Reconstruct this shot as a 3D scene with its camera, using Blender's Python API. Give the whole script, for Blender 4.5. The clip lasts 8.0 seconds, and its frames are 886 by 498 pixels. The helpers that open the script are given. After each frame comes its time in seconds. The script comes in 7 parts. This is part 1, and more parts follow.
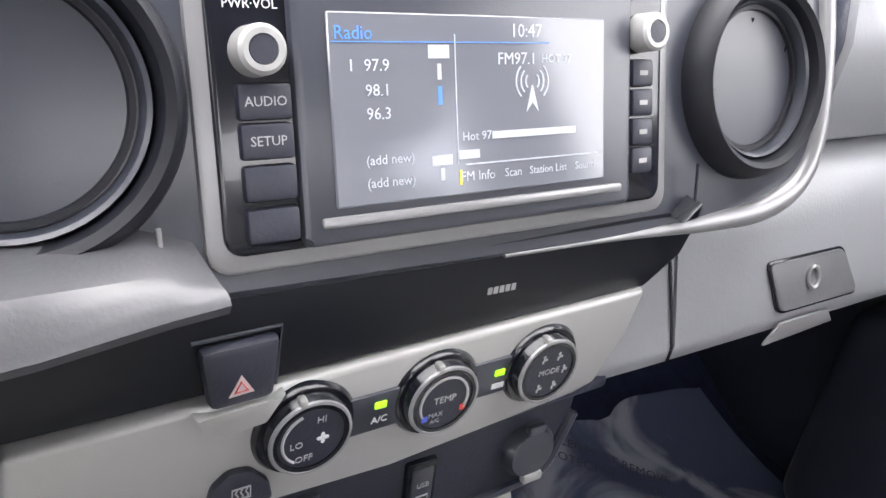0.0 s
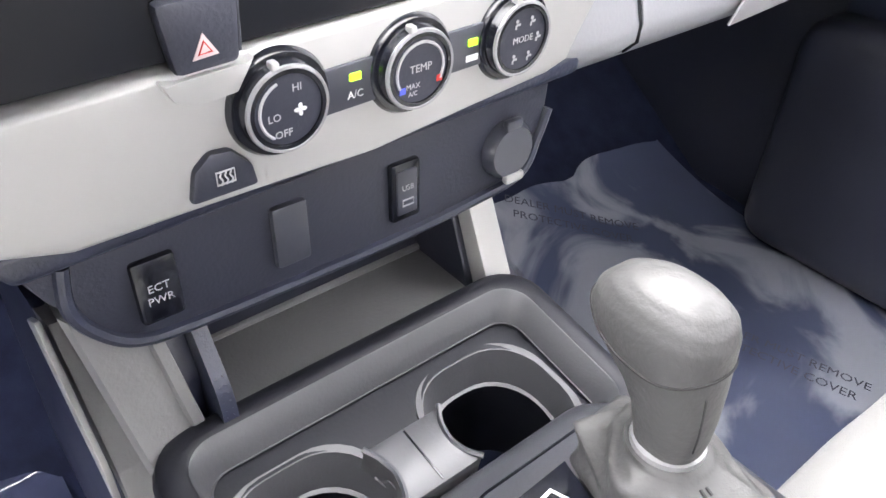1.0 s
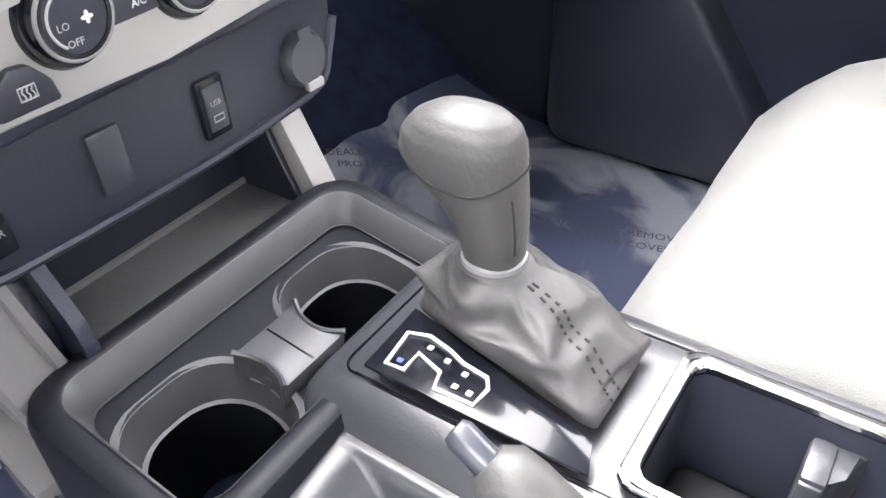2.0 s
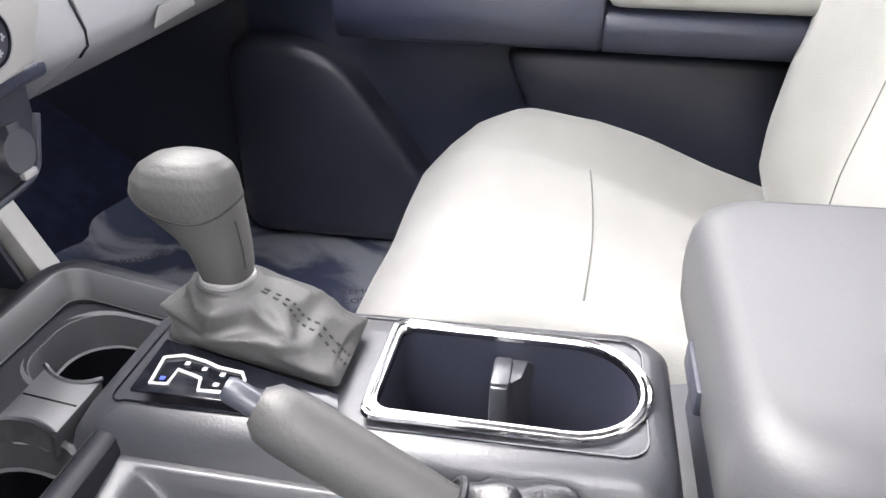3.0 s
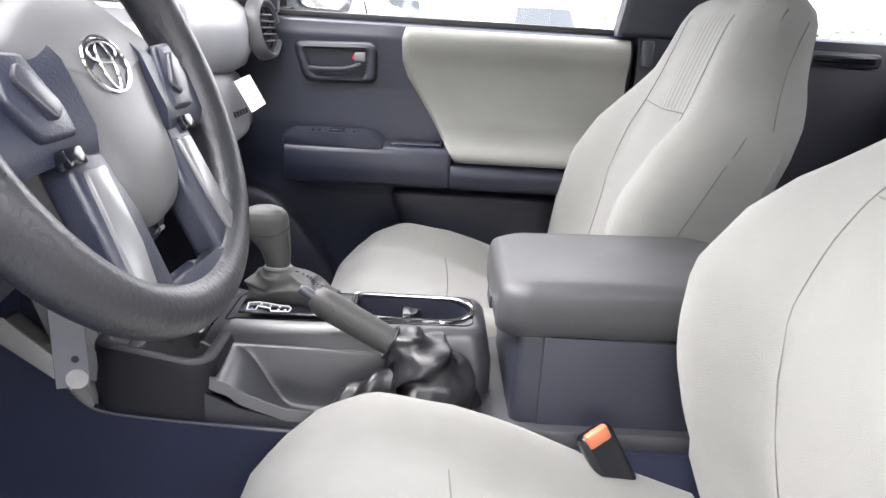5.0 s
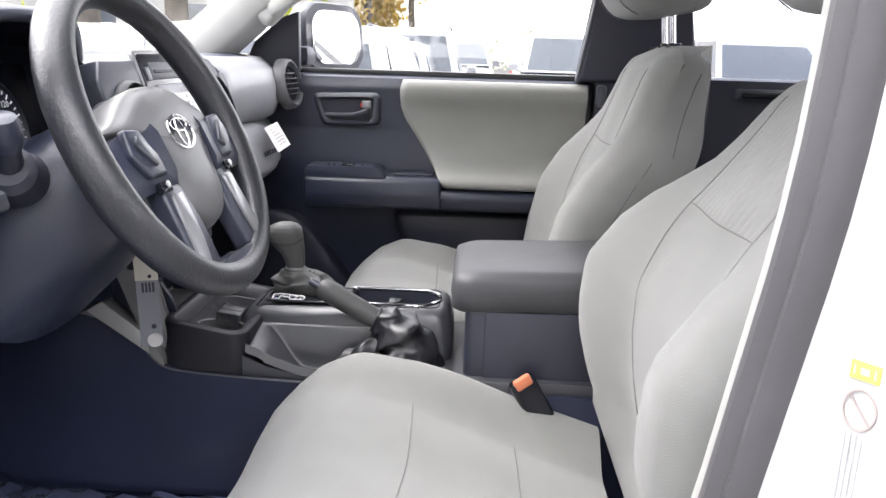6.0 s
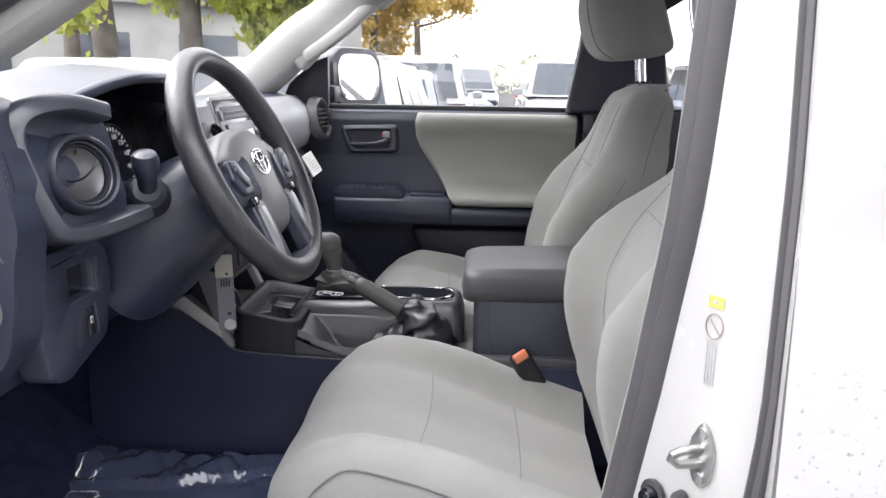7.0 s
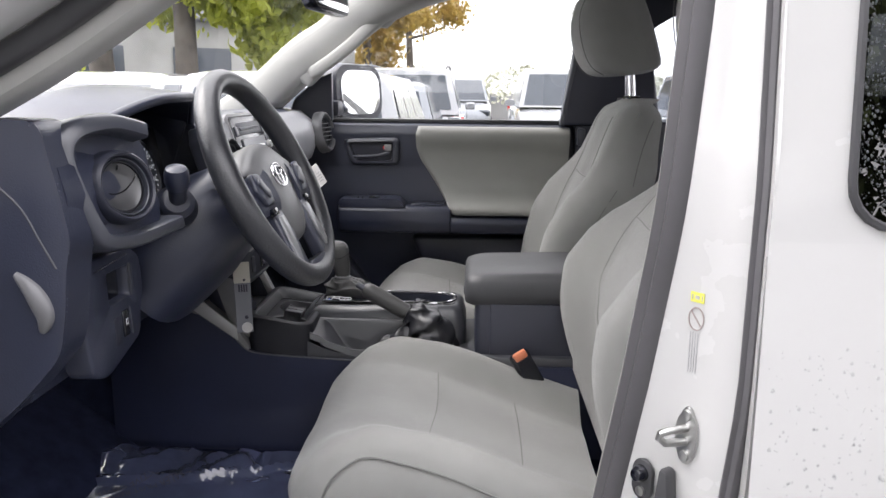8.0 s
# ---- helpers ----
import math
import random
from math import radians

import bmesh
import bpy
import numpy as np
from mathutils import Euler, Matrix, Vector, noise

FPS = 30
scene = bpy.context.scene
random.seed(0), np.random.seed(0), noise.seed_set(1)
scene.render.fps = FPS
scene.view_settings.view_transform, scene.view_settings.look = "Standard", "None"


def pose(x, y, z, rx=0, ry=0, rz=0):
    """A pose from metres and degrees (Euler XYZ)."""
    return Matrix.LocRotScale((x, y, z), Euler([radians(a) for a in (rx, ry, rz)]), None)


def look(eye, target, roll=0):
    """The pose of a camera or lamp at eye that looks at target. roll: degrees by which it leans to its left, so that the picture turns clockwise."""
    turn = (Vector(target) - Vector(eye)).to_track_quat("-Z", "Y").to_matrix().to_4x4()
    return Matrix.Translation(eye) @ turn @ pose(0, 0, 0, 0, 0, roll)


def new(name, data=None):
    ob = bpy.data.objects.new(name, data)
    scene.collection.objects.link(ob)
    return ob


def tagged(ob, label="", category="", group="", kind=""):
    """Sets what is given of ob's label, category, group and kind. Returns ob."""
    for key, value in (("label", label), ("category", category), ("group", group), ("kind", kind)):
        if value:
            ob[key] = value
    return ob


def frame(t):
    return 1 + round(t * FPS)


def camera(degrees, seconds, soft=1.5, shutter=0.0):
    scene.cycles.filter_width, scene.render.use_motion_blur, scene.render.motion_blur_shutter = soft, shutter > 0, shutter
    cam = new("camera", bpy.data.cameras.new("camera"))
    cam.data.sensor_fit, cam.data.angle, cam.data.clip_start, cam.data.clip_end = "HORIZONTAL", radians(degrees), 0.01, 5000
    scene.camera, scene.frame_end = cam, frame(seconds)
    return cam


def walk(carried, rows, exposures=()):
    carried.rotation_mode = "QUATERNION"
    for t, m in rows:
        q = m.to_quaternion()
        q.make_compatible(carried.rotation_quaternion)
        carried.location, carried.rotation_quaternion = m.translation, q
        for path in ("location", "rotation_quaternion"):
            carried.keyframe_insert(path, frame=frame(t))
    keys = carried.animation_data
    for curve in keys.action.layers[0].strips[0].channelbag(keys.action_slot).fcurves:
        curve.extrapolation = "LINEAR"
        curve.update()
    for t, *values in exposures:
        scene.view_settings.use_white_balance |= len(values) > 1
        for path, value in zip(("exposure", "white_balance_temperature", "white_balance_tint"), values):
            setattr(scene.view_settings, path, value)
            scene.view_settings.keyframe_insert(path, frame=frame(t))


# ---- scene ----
cam = camera(59.3, 8.0)
PATH = [
    (0, (-0.174, 0.075, 1.363), (0.875, 1.533, 0.485), 8.5),
    (0.5, (-0.177, 0.069, 1.321), (0.869, 1.406, 0.263), 5.8),
    (1, (-0.194, 0.058, 1.292), (0.857, 1.246, 0.073), 3.4),
    (1.2, (-0.202, 0.052, 1.282), (0.869, 1.174, 0.02), 2.4),
    (2.3, (-0.259, -0.01, 1.261), (1.185, 0.733, 0.094), -1.3),
    (2.5, (-0.282, -0.018, 1.258), (1.264, 0.601, 0.15), -0.8),
    (3, (-0.34, -0.036, 1.269), (1.377, 0.253, 0.287), 0.7),
    (3.5, (-0.424, -0.031, 1.282), (1.406, 0.058, 0.48), 1.9),
    (4, (-0.572, -0.033, 1.313), (1.317, -0.014, 0.657), 3.2),
    (4.5, (-0.722, -0.029, 1.311), (1.193, -0.057, 0.732), 3.6),
    (4.7, (-0.797, -0.016, 1.316), (1.122, -0.068, 0.755), 3.9),
    (5.8, (-1.178, -0.129, 1.376), (0.759, -0.073, 0.879), 1.9),
    (6, (-1.235, -0.134, 1.384), (0.705, -0.072, 0.899), 1.8),
    (6.5, (-1.396, -0.134, 1.403), (0.551, -0.055, 0.951), 1.2),
    (7, (-1.53, -0.137, 1.417), (0.422, -0.052, 0.99), 0.9),
    (7.5, (-1.601, -0.129, 1.427), (0.355, -0.052, 1.018), 0.7),
    (8, (-1.623, -0.121, 1.429), (0.335, -0.053, 1.028), 0.6),
]
EXPOSURES = [(t, stops, kelvin, 12.5) for t, stops, kelvin in [(0.0, 3.15, 6420), (1.0, 4.25, 6420), (2.5, 3.95, 6460), (3.5, 3.5, 6460), (4.0, 3.35, 6460), (4.5, 3.25, 6440), (6.0, 2.65, 6340), (7.0, 2.25, 6330), (8.0, 1.92, 6400)]]
walk(cam, [(t, look(eye, target, roll)) for t, eye, target, roll in PATH], EXPOSURES)

# ---- world and sun ----
world = bpy.data.worlds.new("sky")
scene.world = world
world.use_nodes = True
wn, wl = world.node_tree.nodes, world.node_tree.links
sky = wn.new("ShaderNodeTexSky")
sky.sky_type = "NISHITA"
sky.sun_disc = False
sky.sun_elevation, sky.sun_rotation = radians(52), radians(14)
pale = wn.new("ShaderNodeHueSaturation")
pale.inputs["Saturation"].default_value = 0.18
wl.new(sky.outputs[0], pale.inputs["Color"])
cloud = wn.new("ShaderNodeMix")
cloud.data_type = "RGBA"
cloud.inputs["Factor"].default_value = 0.75
cloud.inputs[7].default_value = (7.2, 7.0, 7.1, 1)
wl.new(pale.outputs[0], cloud.inputs[6])
# thin overcast: somewhat brighter overhead than at the horizon
place, height, dome, over = wn.new("ShaderNodeTexCoord"), wn.new("ShaderNodeSeparateXYZ"), wn.new("ShaderNodeMapRange"), wn.new("ShaderNodeMix")
dome.inputs["From Min"].default_value, dome.inputs["From Max"].default_value = 0.0, 1.0
dome.inputs["To Min"].default_value, dome.inputs["To Max"].default_value = 0.95, 1.45
over.data_type, over.blend_type = "RGBA", "MULTIPLY"
over.inputs["Factor"].default_value = 1
wl.new(place.outputs["Generated"], height.inputs[0])
wl.new(height.outputs["Z"], dome.inputs["Value"])
wl.new(cloud.outputs[2], over.inputs[6])
wl.new(dome.outputs[0], over.inputs[7])
wl.new(over.outputs[2], wn["Background"].inputs[0])
wn["Background"].inputs[1].default_value = 0.15
sun_data = bpy.data.lights.new("sun", "SUN")
sun_data.energy, sun_data.angle, sun_data.color = 0.8, radians(40), (1.0, 0.95, 0.88)
sun = new("sun", sun_data)
sun.matrix_world = look((1.5, 6.0, 7.9), (0, 0, 0))


# ---- materials ----
def material(name, base, rough=0.6, metal=0.0, coat=0.0, grain=0.0, grain_size=900.0, mottle=0.12, mottle_size=9.0, spec=0.5, sheen=0.0, weave=False, emit=0.0):
    m = bpy.data.materials.new(name)
    m.use_nodes = True
    n, l = m.node_tree.nodes, m.node_tree.links
    p = n["Principled BSDF"]
    p.inputs["Base Color"].default_value = (*base, 1)
    p.inputs["Roughness"].default_value = rough
    p.inputs["Metallic"].default_value = metal
    p.inputs["Coat Weight"].default_value = coat
    p.inputs["Specular IOR Level"].default_value = spec
    p.inputs["Sheen Weight"].default_value = sheen
    if emit:
        p.inputs["Emission Color"].default_value = (*base, 1)
        p.inputs["Emission Strength"].default_value = emit
    geo = n.new("ShaderNodeTexCoord")
    if mottle:
        big = n.new("ShaderNodeTexNoise")
        big.inputs["Scale"].default_value, big.inputs["Detail"].default_value = mottle_size, 6
        l.new(geo.outputs["Object"], big.inputs["Vector"])
        ramp = n.new("ShaderNodeMapRange")
        ramp.inputs["From Min"].default_value, ramp.inputs["From Max"].default_value = 0.3, 0.7
        ramp.inputs["To Min"].default_value, ramp.inputs["To Max"].default_value = 1 - mottle, 1 + mottle
        l.new(big.outputs["Fac"], ramp.inputs["Value"])
        mul = n.new("ShaderNodeMix")
        mul.data_type, mul.blend_type = "RGBA", "MULTIPLY"
        mul.inputs["Factor"].default_value = 1
        mul.inputs[6].default_value = (*base, 1)
        l.new(ramp.outputs[0], mul.inputs[7])
        l.new(mul.outputs[2], p.inputs["Base Color"])
        r2 = n.new("ShaderNodeMapRange")
        r2.inputs["To Min"].default_value, r2.inputs["To Max"].default_value = max(rough - 0.08, 0.02), min(rough + 0.08, 1)
        l.new(big.outputs["Fac"], r2.inputs["Value"])
        l.new(r2.outputs[0], p.inputs["Roughness"])
    if grain:
        if weave:
            fine = n.new("ShaderNodeTexVoronoi")
        else:
            fine = n.new("ShaderNodeTexNoise")
            fine.inputs["Detail"].default_value = 3
        fine.inputs["Scale"].default_value = grain_size
        l.new(geo.outputs["Object"], fine.inputs["Vector"])
        bump = n.new("ShaderNodeBump")
        bump.inputs["Strength"].default_value, bump.inputs["Distance"].default_value = grain, 0.0006
        l.new(fine.outputs[0], bump.inputs["Height"])
        l.new(bump.outputs[0], p.inputs["Normal"])
    return m


def glass(name, tint=(1, 1, 1), gloss=0.07, rough=0.0):
    m = bpy.data.materials.new(name)
    m.use_nodes = True
    n, l = m.node_tree.nodes, m.node_tree.links
    n.remove(n["Principled BSDF"])
    a, b, mix = n.new("ShaderNodeBsdfTransparent"), n.new("ShaderNodeBsdfGlossy"), n.new("ShaderNodeMixShader")
    a.inputs[0].default_value = (*tint, 1)
    b.inputs["Roughness"].default_value = rough
    mix.inputs[0].default_value = gloss
    l.new(a.outputs[0], mix.inputs[1])
    l.new(b.outputs[0], mix.inputs[2])
    l.new(mix.outputs[0], n["Material Output"].inputs[0])
    return m


FABRIC = material("seat_fabric", (0.238, 0.238, 0.229), 0.9, grain=0.7, grain_size=1100, mottle=0.06, mottle_size=14, sheen=0.25, weave=True)
FABRIC_IN = material("seat_fabric_insert", (0.252, 0.252, 0.242), 0.9, grain=0.5, grain_size=800, mottle=0.06, mottle_size=20, sheen=0.25, weave=True)
VINYL = material("door_vinyl", (0.26, 0.26, 0.242), 0.55, grain=0.2, grain_size=700, mottle=0.05)
HEAD = material("headliner_fabric", (0.48, 0.48, 0.46), 0.95, grain=0.3, grain_size=900, mottle=0.05)
PILLAR = material("pillar_plastic", (0.42, 0.42, 0.40), 0.6, grain=0.15, grain_size=700, mottle=0.05)
DASH = material("charcoal_plastic", (0.0230, 0.0270, 0.0480), 0.34, spec=0.75, grain=0.6, grain_size=420, mottle=0.1)
DARK = material("dark_plastic", (0.0230, 0.0255, 0.0400), 0.42, spec=0.6, grain=0.35, grain_size=500, mottle=0.12)
SATIN = material("satin_grey_plastic", (0.042, 0.0455, 0.060), 0.32, spec=0.8, grain=0.08, grain_size=600, mottle=0.06)
CONSOLE = material("console_plastic", (0.042, 0.0435, 0.051), 0.36, spec=0.9, grain=0.3, grain_size=500, mottle=0.08)
SILVER = material("silver_paint", (0.44, 0.44, 0.43), 0.36, metal=0.25, mottle=0.03)
CHROME = material("chrome", (0.62, 0.62, 0.64), 0.12, metal=1.0, mottle=0.02)
STEEL = material("zinc_steel", (0.55, 0.55, 0.54), 0.32, metal=1.0, mottle=0.1, mottle_size=60)
BLACK = material("gloss_black", (0.007, 0.008, 0.013), 0.18, mottle=0.05, coat=0.3)
LEATHER = material("black_leather", (0.012, 0.0125, 0.016), 0.32, spec=0.6, grain=0.45, grain_size=430, mottle=0.04)
SLEEVE = material("grey_leather", (0.058, 0.058, 0.058), 0.50, spec=0.55, grain=0.6, grain_size=330, mottle=0.12)
FOOT = material("footwell_plastic", (0.0165, 0.0205, 0.0450), 0.5, spec=0.4, grain=0.35, grain_size=500, mottle=0.12)
SEAL = material("grey_weatherstrip", (0.098, 0.095, 0.101), 0.5, grain=0.3, grain_size=600, mottle=0.12)
RIM = material("grained_rim", (0.023, 0.0245, 0.030), 0.36, spec=0.8, grain=1.0, grain_size=240, mottle=0.06)
RUBBER = material("black_rubber", (0.050, 0.050, 0.054), 0.45, grain=0.3, grain_size=800, mottle=0.15)
PAINT = material("white_paint", (0.53, 0.53, 0.522), 0.25, coat=0.8, mottle=0.02)
CARPET = material("dark_carpet", (0.0135, 0.0170, 0.0370), 0.98, spec=0.1, grain=0.9, grain_size=500, mottle=0.3, mottle_size=30)
ORANGE = material("orange_plastic", (0.62, 0.20, 0.10), 0.4, mottle=0.05)
YELLOW = material("yellow_sticker", (0.70, 0.69, 0.12), 0.5, mottle=0.03)
RED = material("red_print", (0.6, 0.05, 0.04), 0.5, mottle=0.03)
BLUE = material("blue_print", (0.08, 0.12, 0.7), 0.5, mottle=0.03)
PRINT = material("white_print", (0.75, 0.75, 0.75), 0.6, mottle=0.03)
GREYPRINT = material("grey_print", (0.4, 0.4, 0.4), 0.6, mottle=0.03)
INK = material("dark_print", (0.02, 0.02, 0.04), 0.6, mottle=0.05)
PAPER = material("white_card", (0.78, 0.77, 0.74), 0.8, mottle=0.04)
THREAD = material("seam_thread", (0.13, 0.13, 0.125), 0.9, mottle=0.05)
THREAD_PALE = material("pale_seam_thread", (0.185, 0.185, 0.178), 0.9, mottle=0.05)
STITCH = material("dark_stitch", (0.025, 0.025, 0.026), 0.8, mottle=0.05)
GREEN = material("green_led", (0.35, 0.9, 0.02), 0.4, mottle=0, emit=0.12)
GLASS = glass("window_glass", (0.90, 0.905, 0.89), 0.10)
GLASS_SIDE = glass("side_window_glass", (0.86, 0.865, 0.86), 0.05)
TINT = glass("privacy_glass", (0.02, 0.022, 0.024), 0.10)
MIRROR = material("mirror_glass", (0.85, 0.86, 0.88), 0.03, metal=1.0, mottle=0)
FILM = material("plastic_film", (0.056, 0.066, 0.118), 0.07, coat=0.6, mottle=0.4, mottle_size=6, grain=0.15, grain_size=40)
# Same clear film, painted paler for the window light it reflects.
FILM_PALE = material("milky_sheen_film", (0.115, 0.127, 0.178), 0.16, coat=0.8, mottle=0, grain=0.2, grain_size=40)
ASPHALT = material("asphalt", (0.05, 0.05, 0.05), 0.9, grain=0.8, grain_size=90, mottle=0.25, mottle_size=0.8)
BARK = material("bark", (0.11, 0.095, 0.08), 0.95, grain=1.0, grain_size=25, mottle=0.3, mottle_size=4)
LEAF = material("green_leaves", (0.31, 0.34, 0.05), 0.7, mottle=0.35, mottle_size=2)
LEAF_DEEP = material("deep_green_leaves", (0.075, 0.095, 0.03), 0.7, mottle=0.35, mottle_size=2)
# Far leaves paled: the haze of distance is put into their colour.
LEAF_FAR = material("haze_paled_leaves", (0.48, 0.49, 0.38), 0.8, mottle=0.3, mottle_size=0.3)
LEAF_Y = material("autumn_leaves", (0.36, 0.26, 0.07), 0.7, mottle=0.35, mottle_size=2)
CAR_WHITE = material("car_white", (0.31, 0.32, 0.34), 0.25, coat=0.8, mottle=0.02)
CAR_PALE = material("car_pale_silver", (0.22, 0.235, 0.26), 0.3, metal=0.3, coat=0.8, mottle=0.02)
CAR_SILVER = material("car_silver", (0.35, 0.37, 0.40), 0.3, metal=0.6, coat=0.8, mottle=0.02)
CAR_GLASS = material("car_glass", (0.06, 0.07, 0.085), 0.12, coat=0.0, spec=0.35, mottle=0)
TAIL = material("tail_lamp", (0.6, 0.02, 0.02), 0.2, coat=0.6, mottle=0.05)
CONCRETE = material("concrete", (0.30, 0.30, 0.29), 0.9, grain=0.5, grain_size=60, mottle=0.2, mottle_size=1.2)


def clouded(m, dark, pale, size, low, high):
    """Film clear where it clings; where it lifts, its pale sheen is painted in."""
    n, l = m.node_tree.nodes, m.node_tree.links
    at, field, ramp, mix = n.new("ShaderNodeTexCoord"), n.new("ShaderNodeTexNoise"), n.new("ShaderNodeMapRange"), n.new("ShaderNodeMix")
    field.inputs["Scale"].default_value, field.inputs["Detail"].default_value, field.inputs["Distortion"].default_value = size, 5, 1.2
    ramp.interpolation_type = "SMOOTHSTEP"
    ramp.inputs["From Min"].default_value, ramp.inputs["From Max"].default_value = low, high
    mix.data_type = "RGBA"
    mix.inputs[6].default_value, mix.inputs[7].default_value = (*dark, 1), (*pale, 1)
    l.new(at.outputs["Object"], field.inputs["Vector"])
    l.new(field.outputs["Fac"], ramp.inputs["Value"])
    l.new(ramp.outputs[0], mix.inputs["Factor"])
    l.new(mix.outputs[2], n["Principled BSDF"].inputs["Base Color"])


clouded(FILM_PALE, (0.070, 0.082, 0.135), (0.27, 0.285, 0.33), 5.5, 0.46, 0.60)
for leafy in (LEAF, LEAF_Y):
    n, l = leafy.node_tree.nodes, leafy.node_tree.links
    thin, mix = n.new("ShaderNodeBsdfTranslucent"), n.new("ShaderNodeMixShader")
    thin.inputs[0].default_value = (*[min(1.6 * c, 1) for c in n["Principled BSDF"].inputs["Base Color"].default_value[:3]], 1)
    mix.inputs[0].default_value = 0.5
    l.new(n["Principled BSDF"].outputs[0], mix.inputs[1])
    l.new(thin.outputs[0], mix.inputs[2])
    l.new(mix.outputs[0], n["Material Output"].inputs[0])
GLOVE = material("grey_dash_plastic", (0.285, 0.29, 0.308), 0.40, spec=0.9, grain=0.25, grain_size=420, mottle=0.06)
BEZEL = material("bezel_satin", (0.30, 0.30, 0.305), 0.32, metal=0.35, mottle=0.05)
STRIP = material("satin_black_strip", (0.006, 0.007, 0.011), 0.38, spec=0.35, mottle=0.06)
PAD = material("wheel_pad_plastic", (0.135, 0.136, 0.142), 0.36, grain=0.25, grain_size=500, mottle=0.06)
TRIM = material("spoke_silver", (0.30, 0.305, 0.315), 0.32, metal=0.55, mottle=0.03)
MID_GREY = material("mid_grey_plastic", (0.068, 0.069, 0.075), 0.40, spec=0.7, grain=0.2, grain_size=500, mottle=0.06)
LID = material("padded_lid_vinyl", (0.052, 0.053, 0.058), 0.52, spec=0.6, grain=0.30, grain_size=380, mottle=0.06)
SHUTTER = material("vent_shutter_plastic", (0.045, 0.0455, 0.049), 0.30, spec=1.0, grain=0.1, grain_size=600, mottle=0.06)
CUPS = material("black_cup_plastic", (0.011, 0.0118, 0.017), 0.48, spec=0.35, grain=0.15, grain_size=500, mottle=0.08)
DIM = material("dim_print", (0.42, 0.42, 0.43), 0.6, mottle=0.03)
STRUT = material("strut_plastic", (0.19, 0.19, 0.192), 0.5, grain=0.7, grain_size=380, mottle=0.08)


# ---- mesh builders ----
def thing(name, label, category, at=(0, 0, 0), group="", kind=""):
    ob = new(name)
    ob.empty_display_size = 0.05
    ob.location = at
    return tagged(ob, label, category, group, kind)


def mesh_of(name, bm, mat, sharp=38):
    bmesh.ops.recalc_face_normals(bm, faces=bm.faces)
    me = bpy.data.meshes.new(name)
    bm.to_mesh(me)
    bm.free()
    me.shade_smooth()
    me.set_sharp_from_angle(angle=radians(sharp))
    me.materials.append(mat)
    return me


def part(name, bm, mat, parent, label="", sharp=38):
    ob = new(name, mesh_of(name, bm, mat, sharp))
    if parent:
        ob.parent = parent
        if parent.parent is None:
            ob.matrix_parent_inverse = Matrix.Translation(parent.location).inverted()
    if label:
        ob["label"] = label
    return ob


def solo(name, bm, mat, label, category, group="", kind="", sharp=38):
    return tagged(new(name, mesh_of(name, bm, mat, sharp)), label, category, group, kind)


def moved(bm, m):
    bm.transform(m)
    return bm


def joined(*bms):
    out = bmesh.new()
    for b in bms:
        tmp = bpy.data.meshes.new("tmp")
        b.to_mesh(tmp)
        b.free()
        out.from_mesh(tmp)
        bpy.data.meshes.remove(tmp)
    return out


def box(cx, cy, cz, sx, sy, sz, b=0.003, seg=2):
    bm = bmesh.new()
    bmesh.ops.create_cube(bm, size=1)
    bm.transform(Matrix.LocRotScale((cx, cy, cz), None, (sx, sy, sz)))
    if b:
        bmesh.ops.bevel(bm, geom=bm.edges[:], offset=min(b, 0.45 * min(sx, sy, sz)), segments=seg, profile=0.5, affect="EDGES")
    return bm


def prism(poly, axis, a, c, b=0.0, seg=2):
    """A polygon, given in the two other axes, drawn out along axis from a to c."""
    def at(p, h):
        return {"x": (h, p[0], p[1]), "y": (p[0], h, p[1]), "z": (p[0], p[1], h)}[axis]
    bm = bmesh.new()
    lo, hi = [bm.verts.new(at(p, a)) for p in poly], [bm.verts.new(at(p, c)) for p in poly]
    bm.faces.new(lo), bm.faces.new(hi)
    for i in range(len(poly)):
        j = (i + 1) % len(poly)
        bm.faces.new((lo[i], lo[j], hi[j], hi[i]))
    if b:
        bmesh.ops.bevel(bm, geom=bm.edges[:], offset=b, segments=seg, profile=0.5, affect="EDGES")
    return bm


def loft(rings, caps=True, closed=True, around=False):
    bm = bmesh.new()
    rows = [[bm.verts.new(p) for p in ring] for ring in rings]
    n = len(rows[0])
    pairs = list(zip(rows, rows[1:])) + ([(rows[-1], rows[0])] if around else [])
    for r, s in pairs:
        for i in range(n if closed else n - 1):
            j = (i + 1) % n
            bm.faces.new((r[i], r[j], s[j], s[i]))
    if caps and closed and not around:
        bm.faces.new(rows[0]), bm.faces.new(rows[-1])
    return bm


def lathe(profile, n=36):
    """Radius and height pairs, turned round z."""
    return loft([[(r * math.cos(2 * math.pi * k / n), r * math.sin(2 * math.pi * k / n), h) for k in range(n)] for r, h in profile])


def tube(points, r, n=8, closed=False):
    pts = [Vector(p) for p in points]
    rings, side = [], None
    for i, p in enumerate(pts):
        a = pts[i - 1] if i or closed else p
        c = pts[(i + 1) % len(pts)] if i + 1 < len(pts) or closed else p
        d = (c - a).normalized()
        if side is None:
            side = d.orthogonal().normalized()
        side = (side - d * side.dot(d)).normalized()
        up = d.cross(side)
        rr = r[i] if isinstance(r, (list, tuple)) else r
        rings.append([p + rr * (math.cos(2 * math.pi * k / n) * side + math.sin(2 * math.pi * k / n) * up) for k in range(n)])
    return loft(rings, caps=not closed, around=closed)


